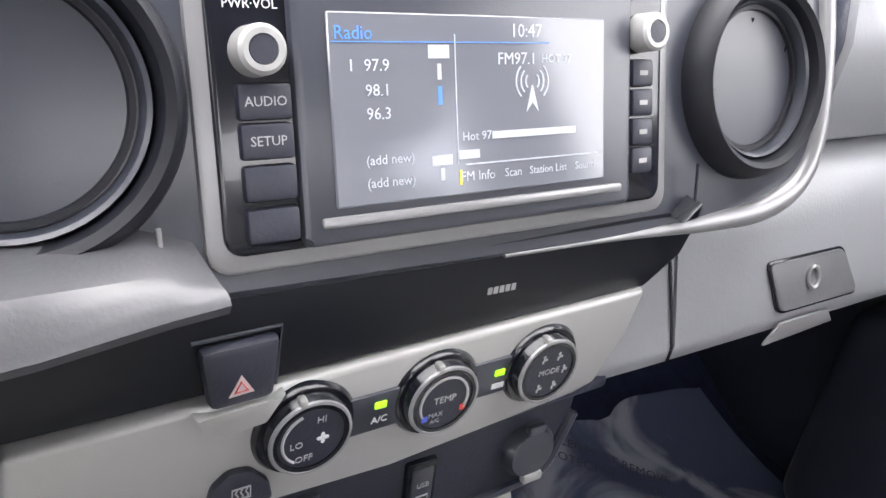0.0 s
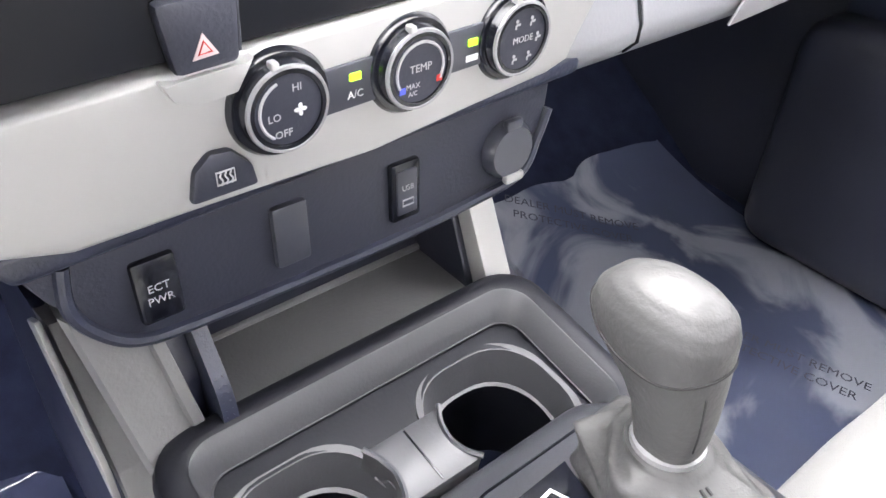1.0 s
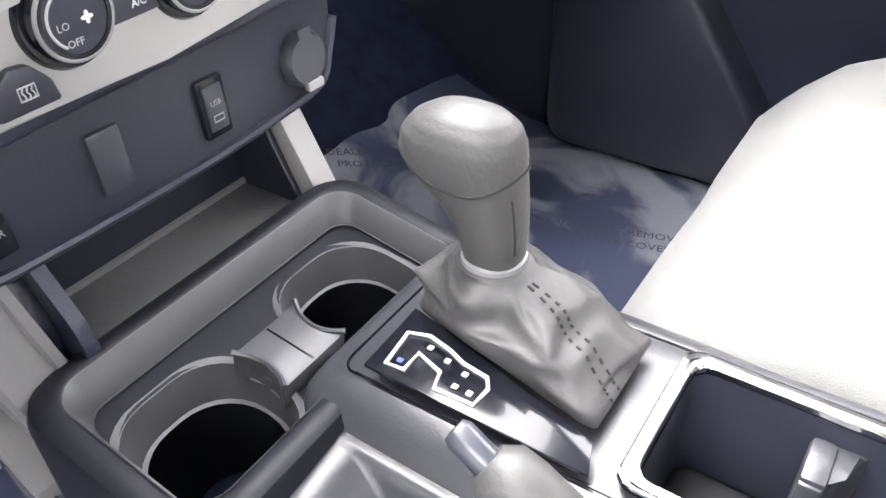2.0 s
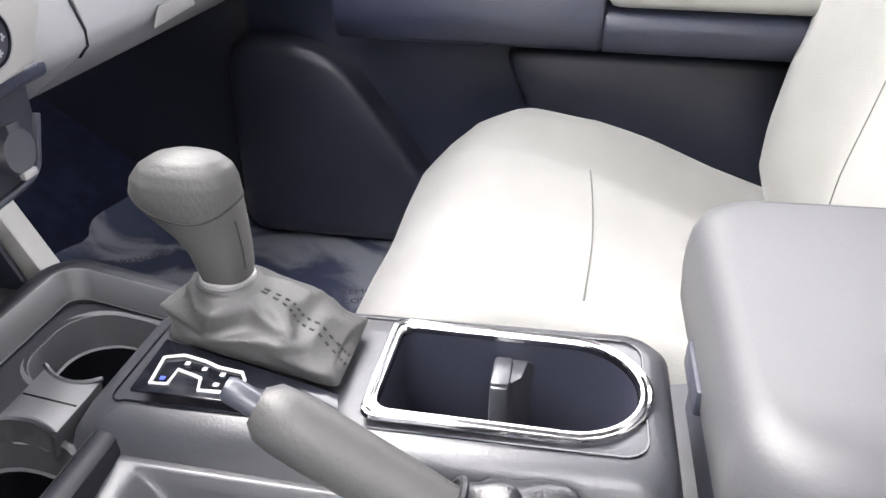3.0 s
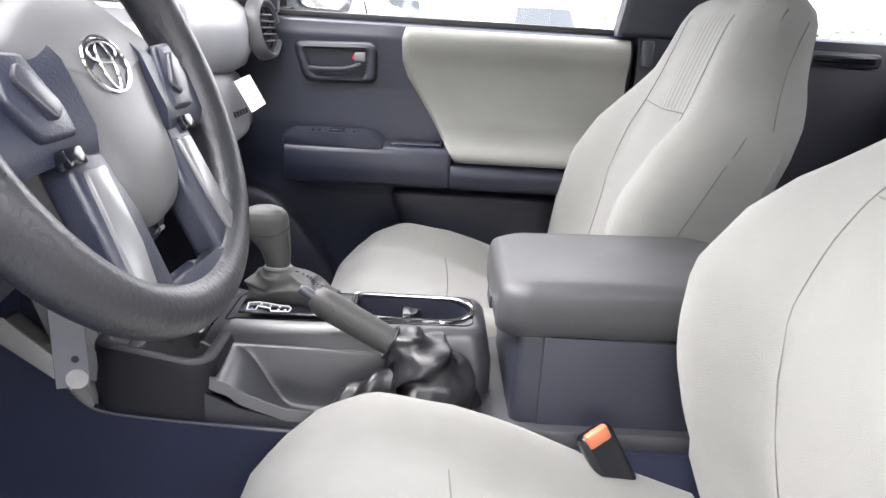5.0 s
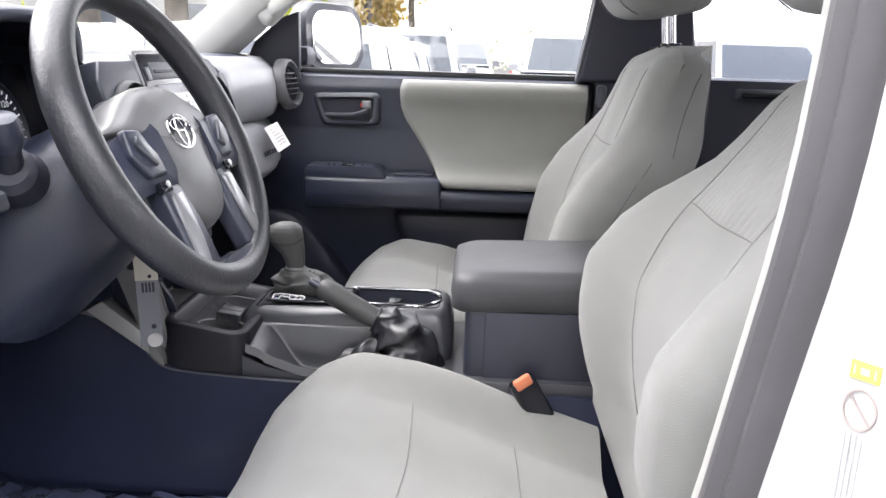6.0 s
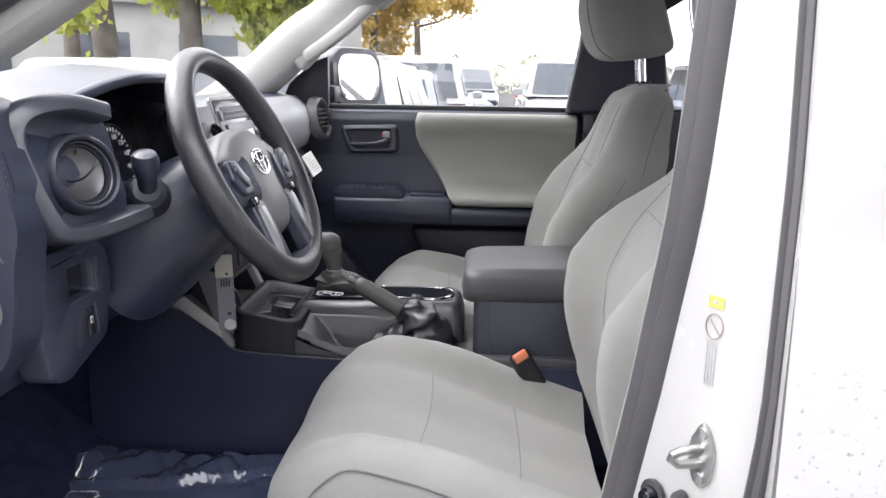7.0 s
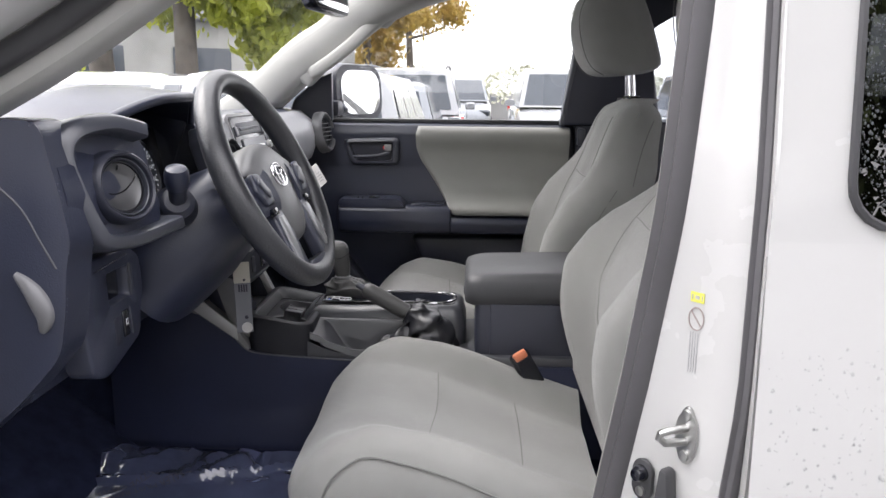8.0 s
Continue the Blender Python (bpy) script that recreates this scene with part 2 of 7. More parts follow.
def curve_pts(points, n=8, closed=False):
    """Catmull-Rom points through the given ones."""
    p = [Vector(q) for q in points]
    out, m = [], len(p)
    for i in range(m if closed else m - 1):
        if closed:
            a, b, c, d = p[i - 1], p[i], p[(i + 1) % m], p[(i + 2) % m]
        else:
            a, b, c, d = p[max(i - 1, 0)], p[i], p[i + 1], p[min(i + 2, m - 1)]
        for k in range(n):
            t = k / n
            out.append(0.5 * ((2 * b) + (c - a) * t + (2 * a - 5 * b + 4 * c - d) * t * t + (3 * b - a - 3 * c + d) * t ** 3))
    if not closed:
        out.append(p[-1])
    return out


def rrect(w, h, r, n=5, cx=0, cy=0):
    out = []
    for sx, sy, a0 in ((1, 1, 0), (-1, 1, 90), (-1, -1, 180), (1, -1, 270)):
        for k in range(n + 1):
            a = radians(a0 + 90 * k / n)
            out.append((cx + sx * (w / 2 - r) + r * math.cos(a), cy + sy * (h / 2 - r) + r * math.sin(a)))
    return out


def plate(poly2, t, b=0.001):
    """A flat plate in x and y, t thick upwards."""
    return prism(poly2, "z", 0, t, b, 2)


def grid(fn, nu, nv):
    bm = bmesh.new()
    v = [[bm.verts.new(fn(i / nu, j / nv)) for j in range(nv + 1)] for i in range(nu + 1)]
    for i in range(nu):
        for j in range(nv):
            bm.faces.new((v[i][j], v[i + 1][j], v[i + 1][j + 1], v[i][j + 1]))
    return bm


def words(body, size, depth=0.0004, align="CENTER"):
    """Raised lettering in x and y."""
    cu = bpy.data.curves.new("words", "FONT")
    cu.body, cu.size, cu.extrude, cu.align_x, cu.align_y, cu.resolution_u = body, size, depth, align, "CENTER", 2
    ob = bpy.data.objects.new("words", cu)
    scene.collection.objects.link(ob)
    bpy.context.view_layer.update()
    me = bpy.data.meshes.new_from_object(ob.evaluated_get(bpy.context.evaluated_depsgraph_get()))
    bpy.data.objects.remove(ob)
    bpy.data.curves.remove(cu)
    bm = bmesh.new()
    bm.from_mesh(me)
    bpy.data.meshes.remove(me)
    return bm


def smooth(a, b, x):
    t = min(max((x - a) / (b - a), 0), 1)
    return t * t * (3 - 2 * t)


def interp(x, pts):
    if x <= pts[0][0]:
        return pts[0][1]
    for (a, u), (b, v) in zip(pts, pts[1:]):
        if x <= b:
            return u + (v - u) * (x - a) / (b - a)
    return pts[-1][1]


def basis(o, u, v):
    """A frame with origin o, x along u, y along v, z out of the face."""
    u, v = Vector(u).normalized(), Vector(v).normalized()
    w = u.cross(v)
    return Matrix(((u.x, v.x, w.x, o[0]), (u.y, v.y, w.y, o[1]), (u.z, v.z, w.z, o[2]), (0, 0, 0, 1)))


def cut(bm, *cutters):
    """The solid bm with the solid cutters taken out of it."""
    def temp(b):
        bmesh.ops.recalc_face_normals(b, faces=b.faces)
        me = bpy.data.meshes.new("tmp")
        b.to_mesh(me)
        b.free()
        return new("tmp", me)
    ob = temp(bm)
    tools = [temp(c) for c in cutters]
    for t in tools:
        mod = ob.modifiers.new("cut", "BOOLEAN")
        mod.operation, mod.solver, mod.object = "DIFFERENCE", "EXACT", t
    bpy.context.view_layer.update()
    me = bpy.data.meshes.new_from_object(ob.evaluated_get(bpy.context.evaluated_depsgraph_get()))
    out = bmesh.new()
    out.from_mesh(me)
    bpy.data.meshes.remove(me)
    for o in [ob, *tools]:
        d = o.data
        bpy.data.objects.remove(o)
        bpy.data.meshes.remove(d)
    return out


FLOOR_Z = 0.68

def rounded(poly, r, n=4):
    """A polygon with its corners rounded."""
    out = []
    for i, p in enumerate(poly):
        p, a, c = Vector(p), Vector(poly[i - 1]), Vector(poly[(i + 1) % len(poly)])
        ra = min(r, 0.45 * (a - p).length, 0.45 * (c - p).length)
        s, e = p + (a - p).normalized() * ra, p + (c - p).normalized() * ra
        for k in range(n + 1):
            t = k / n
            out.append(tuple((1 - t) ** 2 * s + 2 * t * (1 - t) * p + t * t * e))
    return out


# ---- cab shell ----
def cab_floor():
    fl = thing("floor", "dark carpeted cab floor under clear plastic film", "floor", (0, 0, FLOOR_Z), kind="structure")
    prof = [(-1.25, FLOOR_Z), (0.30, FLOOR_Z), (0.55, FLOOR_Z + 0.02), (0.85, FLOOR_Z + 0.22), (0.95, 1.0), (0.99, 1.0), (0.99, 0.6), (-1.25, 0.6)]
    part("carpet", prism(prof, "x", -0.76, 0.76, 0.006), CARPET, fl)
    hump = [(-0.15, FLOOR_Z - 0.02), (-0.13, 0.80), (-0.10, 0.86), (0.10, 0.86), (0.13, 0.80), (0.15, FLOOR_Z - 0.02)]
    part("tunnel", prism(hump, "y", -1.2, 0.9, 0.02, 3), CARPET, fl)
    for sx in (-1, 1):
        part("sill_plate", box(sx * 0.745, -0.02, FLOOR_Z + 0.02, 0.09, 0.9, 0.05, 0.012), DARK, fl)
    return fl


cab_floor()

# bulkhead, back wall, ceiling
bulk = thing("wall_north", "dark carpeted bulkhead behind the dashboard", "wall", (0, 0.95, FLOOR_Z), kind="structure")
part("board", box(0, 0.97, 0.98, 1.6, 0.04, 0.66, 0.01), CARPET, bulk)
back = thing("wall_south", "dark trimmed rear wall of the cab", "wall", (0, -1.2, FLOOR_Z), kind="structure")
part("lower_trim", box(0, -1.22, 1.0, 1.5, 0.05, 0.68, 0.02), DARK, back)
part("header_trim", box(0, -1.16, 1.68, 1.3, 0.05, 0.10, 0.02), DARK, back)
for sx in (-1, 1):
    part("corner_trim", box(sx * 0.66, -1.18, 1.48, 0.12, 0.05, 0.42, 0.02), DARK, back)


def roof_pt(u, v):
    x, y = -0.62 + 1.24 * u, -1.2 + 1.30 * v
    e = max(abs(x) / 0.62, 0)
    return (x, y, 1.745 - 0.05 * e ** 4 - 0.03 * max(v - 0.8, 0) / 0.2 - 0.02 * (1 - v) ** 3)


def shell(fn, nu, nv, t):
    """A sheet with thickness t upwards."""
    top = grid(lambda u, v: (fn(u, v)[0], fn(u, v)[1], fn(u, v)[2] + t), nu, nv)
    return joined(grid(fn, nu, nv), top)


solo("ceiling", shell(roof_pt, 16, 12, 0.02), HEAD, "pale grey fabric headliner", "ceiling", kind="structure")
roof = solo("roof", shell(lambda u, v: (roof_pt(u, v)[0] * 1.10, roof_pt(u, v)[1] * 1.02 + 0.02, roof_pt(u, v)[2] + 0.03), 16, 12, 0.01), PAINT, "white painted steel cab roof", "roof", kind="structure")


# ---- pillars ----
def pillar_rings(path, w, d, n=14):
    """Oval section along a path; w across x, d across the path."""
    rings = []
    for i, p in enumerate(path):
        a, c = path[max(i - 1, 0)], path[min(i + 1, len(path) - 1)]
        dr = (Vector(c) - Vector(a)).normalized()
        up = dr.cross(Vector((1, 0, 0))).normalized()
        side = up.cross(dr).normalized()
        ring = []
        for k in range(n):
            t = 2 * math.pi * k / n
            cx, cy = math.cos(t), math.sin(t)
            ring.append(Vector(p) + side * (w / 2) * math.copysign(abs(cx) ** 0.6, cx) + up * (d / 2) * math.copysign(abs(cy) ** 0.6, cy))
        rings.append(ring)
    return rings


def a_pillar(name, sx):
    p = thing(name, "pale grey plastic front pillar trim", "pillar", (sx * 0.72, 0.5, 1.3), kind="structure")
    if sx > 0:
        path = curve_pts([(0.70, 0.66, 1.28), (0.675, 0.49, 1.388), (0.655, 0.355, 1.500), (0.637, 0.270, 1.552), (0.625, 0.213, 1.598), (0.610, 0.150, 1.640), (0.592, 0.02, 1.695), (0.585, -0.12, 1.73)], 6)
        part("trim", loft(pillar_rings([q + Vector((-0.012, 0.004, 0.012)) for q in path], 0.15, 0.115)), PILLAR, p)
        sail = [(0.29, 1.335), (0.43, 1.335), (0.40, 1.40), (0.33, 1.46), (0.29, 1.475)]
        part("sail_panel", prism(sail, "x", 0.69, 0.715, 0.004), DARK, p, "black triangular panel at the mirror")
    else:
        path = curve_pts([(-0.70, 0.68, 1.30), (-0.685, 0.48, 1.405), (-0.66, 0.36, 1.480), (-0.64, 0.235, 1.568), (-0.62, 0.08, 1.665), (-0.60, -0.10, 1.735)], 6)
        part("trim", loft(pillar_rings(path, 0.07, 0.045)), PILLAR, p)
        seal = [(q[0] - 0.045, q[1] + 0.002, q[2] + 0.022) for q in path]
        part("door_seal", loft(pillar_rings(seal, 0.032, 0.036)), RUBBER, p, "black rubber door seal")
        outer = [(q[0] - 0.10, q[1] + 0.015, q[2] + 0.045) for q in path]
        part("outer_skin", loft(pillar_rings(outer, 0.10, 0.045)), PAINT, p, "white painted pillar skin")
    return p


a_pillar("pillar_1", 1)
a_pillar("pillar_2", -1)
grab = thing("grab_handle", "pale grey assist handle on the front pillar", "handle", (0.60, 0.3, 1.5))
gp = curve_pts([(0.605, 0.334, 1.468), (0.566, 0.306, 1.480), (0.543, 0.262, 1.506), (0.540, 0.208, 1.547), (0.552, 0.160, 1.592), (0.592, 0.115, 1.630)], 6)
part("grip", loft(pillar_rings(gp, 0.028, 0.034)), PILLAR, grab)
for c in ((0.606, 0.335, 1.474), (0.597, 0.118, 1.634)):
    part("mount", moved(box(0, 0, 0, 0.050, 0.075, 0.060, 0.018, 4), pose(*c, -45, 0, 0)), PILLAR, grab)

# windshield
wind = thing("window_1", "clear raked windshield glass", "window", (0, 0.5, 1.4), kind="structure")
wpane = part("pane", grid(lambda u, v: (-0.68 + 1.36 * u + 0 * v, 0.86 - 0.78 * v - 0.10 * (2 * u - 1) ** 2 * (1 - 0.3 * v), 1.30 + 0.435 * v), 12, 6), GLASS, wind)
wpane.visible_shadow = False
part("lower_frit", box(0, 0.84, 1.305, 1.30, 0.05, 0.012, 0.004), BLACK, wind, "black glazed band along the glass edge")

# ---- passenger door ----
door = thing("door_1", "closed charcoal passenger door with pale vinyl pad", "door", (0.72, 0, FLOOR_Z), kind="structure")
prof = [(0.725, 1.332), (0.705, 1.326), (0.695, 1.30), (0.700, 1.20), (0.695, 1.13), (0.690, 1.06), (0.705, 0.98), (0.715, 0.80), (0.70, 0.70), (0.76, 0.68), (0.78, 0.70), (0.78, 1.332)]
part("panel", prism(prof, "y", -0.46, 0.42, 0.006), DASH, door)


def pad_sheet(u, v):
    """Padded insert: a lip along the top, a hollow below it and a fold over the armrest."""
    p = curve_pts([(0.690, 1.323, 0), (0.668, 1.322, 0), (0.652, 1.308, 0), (0.650, 1.285, 0), (0.664, 1.250, 0), (0.668, 1.200, 0), (0.655, 1.150, 0), (0.615, 1.116, 0), (0.586, 1.098, 0), (0.580, 1.085, 0), (0.588, 1.076, 0), (0.612, 1.072, 0)], 4)
    k = v * (len(p) - 1)
    q = p[int(k)].lerp(p[min(int(k) + 1, len(p) - 1)], k - int(k))
    front = interp(q.y, [(1.056, -0.090), (1.075, -0.074), (1.23, 0.030), (1.26, 0.040), (1.30, 0.042), (1.323, 0.036)])
    y = front + (-0.405 - front) * u
    e = max(0.03 - u, 0) / 0.03
    x = q.x + (0.014 if q.y > 1.11 else 0.008) * (1 - math.sqrt(max(1 - e * e, 0)))
    return (x, y, q.y)


part("vinyl_pad", joined(grid(pad_sheet, 60, 44), grid(lambda u, v: (pad_sheet(u, v)[0] + 0.016, pad_sheet(u, v)[1], pad_sheet(u, v)[2]), 30, 22)), VINYL, door, "pale grey padded vinyl insert", sharp=60)
arm_prof = [(0.70, 1.095), (0.60, 1.100), (0.585, 1.090), (0.583, 1.05), (0.60, 1.02), (0.66, 1.012), (0.70, 1.012)]
arm = part("armrest", prism(arm_prof, "y", -0.066, 0.262, 0.008, 3), DASH, door, "charcoal armrest ledge")
part("arm_rear", prism([(0.70, 1.078), (0.610, 1.076), (0.588, 1.068), (0.583, 1.05), (0.60, 1.02), (0.66, 1.012), (0.70, 1.012)], "y", -0.42, -0.064, 0.006, 3), DASH, arm)
base_line = rounded([(0.262, 1.094), (0.258, 1.119), (0.100, 1.121), (0.082, 1.116), (0.062, 1.094)], 0.012)
part("switch_base", prism(base_line, "x", 0.588, 0.668, 0.005, 3), DASH, arm)
part("window_switch", box(0.612, 0.158, 1.1215, 0.016, 0.030, 0.007, 0.002), BLACK, arm, "black rocker window switch")
for y in (0.205, 0.192, 0.125):
    part("switch_mark", box(0.612, y, 1.1205, 0.010, 0.004, 0.003, 0.0008, 1), BLACK, arm)
part("pull_cup", box(0.640, 0.004, 1.0985, 0.052, 0.100, 0.010, 0.004), DARK, arm)
part("cup_rim", tube([(0.612, 0.050, 1.1015), (0.612, -0.044, 1.1030), (0.664, -0.044, 1.1040)], 0.0028, 8), DASH, arm)
# release handle in a raised frame
OUT = rounded([(0.262, 1.285), (0.092, 1.291), (0.090, 1.209), (0.238, 1.206)], 0.020, 5)
INN = rounded([(0.241, 1.271), (0.110, 1.274), (0.116, 1.221), (0.213, 1.220)], 0.010, 5)
rings = []
for mixed, x in ((0.0, 0.698), (0.12, 0.688), (0.40, 0.6815), (0.72, 0.6805), (0.95, 0.684), (1.0, 0.690), (1.02, 0.7000)):
    rings.append([(x, a[0] + (b[0] - a[0]) * mixed, a[1] + (b[1] - a[1]) * mixed) for a, b in zip(OUT, INN)])
hnd = part("handle_bezel", loft(rings, caps=False), SATIN, door, "satin grey frame round the handle", sharp=45)
part("handle_recess", prism([(y, z) for y, z in INN], "x", 0.6935, 0.6975), DARK, hnd)
part("lever", loft(pillar_rings([(0.684, 0.226, 1.233), (0.680, 0.19, 1.233), (0.678, 0.155, 1.235), (0.678, 0.135, 1.241), (0.680, 0.122, 1.247)], 0.010, 0.010)), SATIN, hnd, "satin grey door lever")
part("lock_tab", box(0.683, 0.1245, 1.260, 0.014, 0.022, 0.018, 0.003), BEZEL, hnd)
part("red_mark", box(0.684, 0.1375, 1.259, 0.010, 0.004, 0.009, 0.001), RED, hnd, "red unlocked marker")


def puffed(poly, steps):
    """A cushion-like panel on the door: the outline drawn in as it comes out of the door."""
    mid = sum((Vector(p) for p in poly), Vector((0, 0))) / len(poly)
    return loft([[(x, mid.x + (p[0] - mid.x) * k, mid.y + (p[1] - mid.y) * k) for p in poly] for k, x in steps])


part("lower_pocket", puffed(rounded([(0.060, 1.000), (0.020, 0.915), (-0.030, 0.785), (-0.38, 0.785), (-0.41, 1.000)], 0.03, 6), ((1.0, 0.72), (1.0, 0.684), (0.985, 0.676), (0.95, 0.671), (0.88, 0.669), (0.5, 0.668))), DARK, door, sharp=60)
part("speaker_bulge", puffed(rounded([(0.44, 0.70), (0.44, 0.995), (0.36, 0.998), (0.280, 0.975), (0.220, 0.892), (0.155, 0.800), (0.10, 0.70)], 0.04, 6), ((1.0, 0.72), (1.0, 0.672), (0.985, 0.662), (0.94, 0.655), (0.85, 0.652), (0.5, 0.651))), DARK, door, sharp=60)

# side glass of the passenger door and the rear quarter
win2 = thing("window_2", "clear side window of the passenger door", "window", (0.72, 0, 1.33), kind="structure")
p2 = part("pane", prism([(0.42, 1.34), (-0.40, 1.34), (-0.42, 1.70), (0.08, 1.70)], "x", 0.735, 0.739), GLASS_SIDE, win2)
p2.visible_shadow = False
part("belt_seal", box(0.730, -0.02, 1.336, 0.02, 0.80, 0.014, 0.004), RUBBER, win2, "black rubber belt seal")

bp = thing("pillar_3", "black trimmed middle pillar with belt anchor", "pillar", (0.70, -0.5, FLOOR_Z), kind="structure")
part("upper_trim", prism([(-0.378, 1.33), (-0.442, 1.75), (-0.60, 1.75), (-0.625, 1.55), (-0.66, 1.36), (-0.66, 1.33)], "x", 0.66, 0.73, 0.012, 3), DARK, bp)
part("front_edge", loft(pillar_rings([(0.675, -0.381, 1.33), (0.668, -0.409, 1.50), (0.655, -0.431, 1.72)], 0.022, 0.014)), SATIN, bp, "satin grey pillar edge")
part("lower_trim", box(0.705, -0.56, 1.0, 0.07, 0.28, 0.68, 0.015), DARK, bp)
part("belt_guide", box(0.645, -0.435, 1.30, 0.025, 0.022, 0.05, 0.006), SATIN, bp)
rear_side = thing("wall_east", "black rear side trim with small vent slot", "wall", (0.72, -0.9, FLOOR_Z), kind="structure")
part("lower_trim", box(0.71, -0.93, 1.02, 0.07, 0.54, 0.66, 0.02), DARK, rear_side)
part("slot_frame", prism(rrect(0.15, 0.028, 0.010, 4, -0.83, 1.312), "x", 0.665, 0.68, 0.003), SATIN, rear_side)
part("slot", prism(rrect(0.125, 0.014, 0.006, 4, -0.83, 1.312), "x", 0.661, 0.67, 0.001), BLACK, rear_side)
part("upper_rail", prism([(-0.58, 1.75), (-0.58, 1.56), (-0.607, 1.577), (-0.628, 1.614), (-0.68, 1.645), (-0.80, 1.662), (-1.10, 1.668), (-1.22, 1.66), (-1.22, 1.75)], "x", 0.655, 0.725, 0.008, 2), DARK, rear_side)
part("rear_post", prism([(-1.0, 1.34), (-1.06, 1.74), (-1.22, 1.74), (-1.22, 1.34)], "x", 0.66, 0.73, 0.012), DARK, rear_side)
win3 = thing("window_3", "hazy rear quarter window", "window", (0.72, -0.8, 1.34), kind="structure")
p3 = part("pane", prism([(-0.63, 1.345), (-1.06, 1.345), (-1.08, 1.72), (-0.60, 1.72)], "x", 0.735, 0.739), glass("hazy_glass", (0.75, 0.77, 0.8), 0.12, 0.15), win3)
p3.visible_shadow = False

# driver's door, swung open
DM = basis((-0.815, 0.50, 0), (-0.992, 0.125, 0), (0, 0, 1))
dd = thing("door_2", "open driver door with charcoal trim panel", "door", (-0.82, 0.50, 0.6), kind="structure")
part("outer_skin", moved(prism([(0.0, 0.60), (0.0, 1.31), (1.02, 1.31), (1.04, 0.95), (1.0, 0.60)], "z", -0.10, -0.03, 0.02, 3), DM), PAINT, dd, "white painted door skin")
part("inner_panel", moved(prism(rounded([(0.06, 0.68), (0.05, 1.31), (0.98, 1.31), (1.0, 0.95), (0.96, 0.68)], 0.06), "z", -0.03, 0.02, 0.012, 3), DM), DARK, dd)
part("armrest", moved(box(0.50, 1.05, 0.05, 0.62, 0.07, 0.09, 0.015, 3), DM), DASH, dd)
part("vinyl_pad", moved(box(0.62, 1.20, 0.024, 0.56, 0.19, 0.022, 0.009, 3), DM), VINYL, dd)
part("window_frame", moved(tube([(0.02, 1.31, -0.05), (0.30, 1.52, -0.05), (0.55, 1.68, -0.03), (0.96, 1.70, -0.02), (1.0, 1.31, -0.05)], 0.018, 8), DM), RUBBER, dd)

# outside mirror
mir = thing("side_mirror", "black side mirror on the passenger door", "mirror", (0.92, 0.25, 1.36))
mp = rrect(0.222, 0.170, 0.055, 6)
house = loft([[(x * s, y * s, h) for x, y in mp] for s, h in ((1.0, 0.0), (1.06, 0.02), (1.0, 0.06), (0.75, 0.10), (0.35, 0.12))])
MIR_M = basis((0.885, 0.235, 1.418), (0.85, -0.52, 0), (0, 0.06, 1))
# the glass looks back towards the driver
part("housing", moved(house, MIR_M @ Matrix.Rotation(radians(180), 4, "X") @ Matrix.Translation((0, 0, -0.0))), DARK, mir)
part("mirror_pane", moved(plate(rrect(0.185, 0.135, 0.045, 6), 0.004), MIR_M @ Matrix.Translation((0, 0, 0.001))), MIRROR, mir, "bright mirror pane")
part("arm", box(0.80, 0.30, 1.37, 0.14, 0.05, 0.05, 0.015), DARK, mir)

# rear-view mirror
rv = thing("rear_view_mirror", "black rear-view mirror at the windshield", "mirror", (0.0, 0.2, 1.62))
RV_M = basis((0.0, 0.165, 1.612), (1, -0.12, 0), (0, 0.15, 1))
part("shell", moved(loft([[(x * s, y * s, -h) for x, y in rrect(0.24, 0.065, 0.03, 5)] for s, h in ((1, 0), (1.03, 0.012), (0.9, 0.03), (0.5, 0.04))]), RV_M), BLACK, rv)
part("mirror_pane", moved(plate(rrect(0.225, 0.052, 0.024, 5), 0.003), RV_M), MIRROR, rv, "reflecting pane")
part("stem", tube([(0, 0.20, 1.615), (0, 0.24, 1.66), (0, 0.26, 1.68)], 0.012, 10), BLACK, rv)

# ---- driver's door frame ----
jamb = thing("pillar_4", "white painted middle pillar of the open driver doorway", "pillar", (-0.80, -0.38, FLOOR_Z), kind="structure")
JU = Vector((-0.793, -0.610, 0))


def jamb_pt(s, z, out=0.0):
    """s along the slanting jamb from its inner edge, z height, out of its face."""
    p = Vector((-0.74, -0.31, 0)) + JU * s + Vector((-0.610, 0.793, 0)) * out
    return Vector((p.x + 0.10 * max(z - 1.35, 0), p.y, z))


def seal_s(z):
    return interp(z, [(0.60, -0.09), (0.92, -0.036), (1.10, 0.0), (1.284, 0.031), (1.52, 0.056), (1.80, 0.075)])


def jamb_strip(s_of, width, outs, zs):
    rings = []
    for z in zs:
        s = s_of(z)
        rings.append([jamb_pt(s + a * width, z, b) for a, b in outs])
    return loft(rings)


ZS = [0.62 + 0.04 * k for k in range(30)]
rings = []
for z in ZS:
    s0 = seal_s(z)
    rings.append([jamb_pt(s, z, o) for s, o in ((s0, -0.05), (s0, 0.0), (s0 + 0.045, 0.002), (s0 + 0.055, -0.004), (0.120, -0.004), (0.138, -0.008), (0.150, -0.010), (0.155, -0.06))])
part("jamb_skin", loft(rings), PAINT, jamb)
part("door_seal", jamb_strip(seal_s, 0.036, [(0, -0.01), (0.0, 0.010), (0.25, 0.020), (0.5, 0.014), (0.62, 0.018), (0.85, 0.012), (1.0, 0.0), (1.0, -0.01)], ZS), SEAL, jamb, "grey rubber door seal")
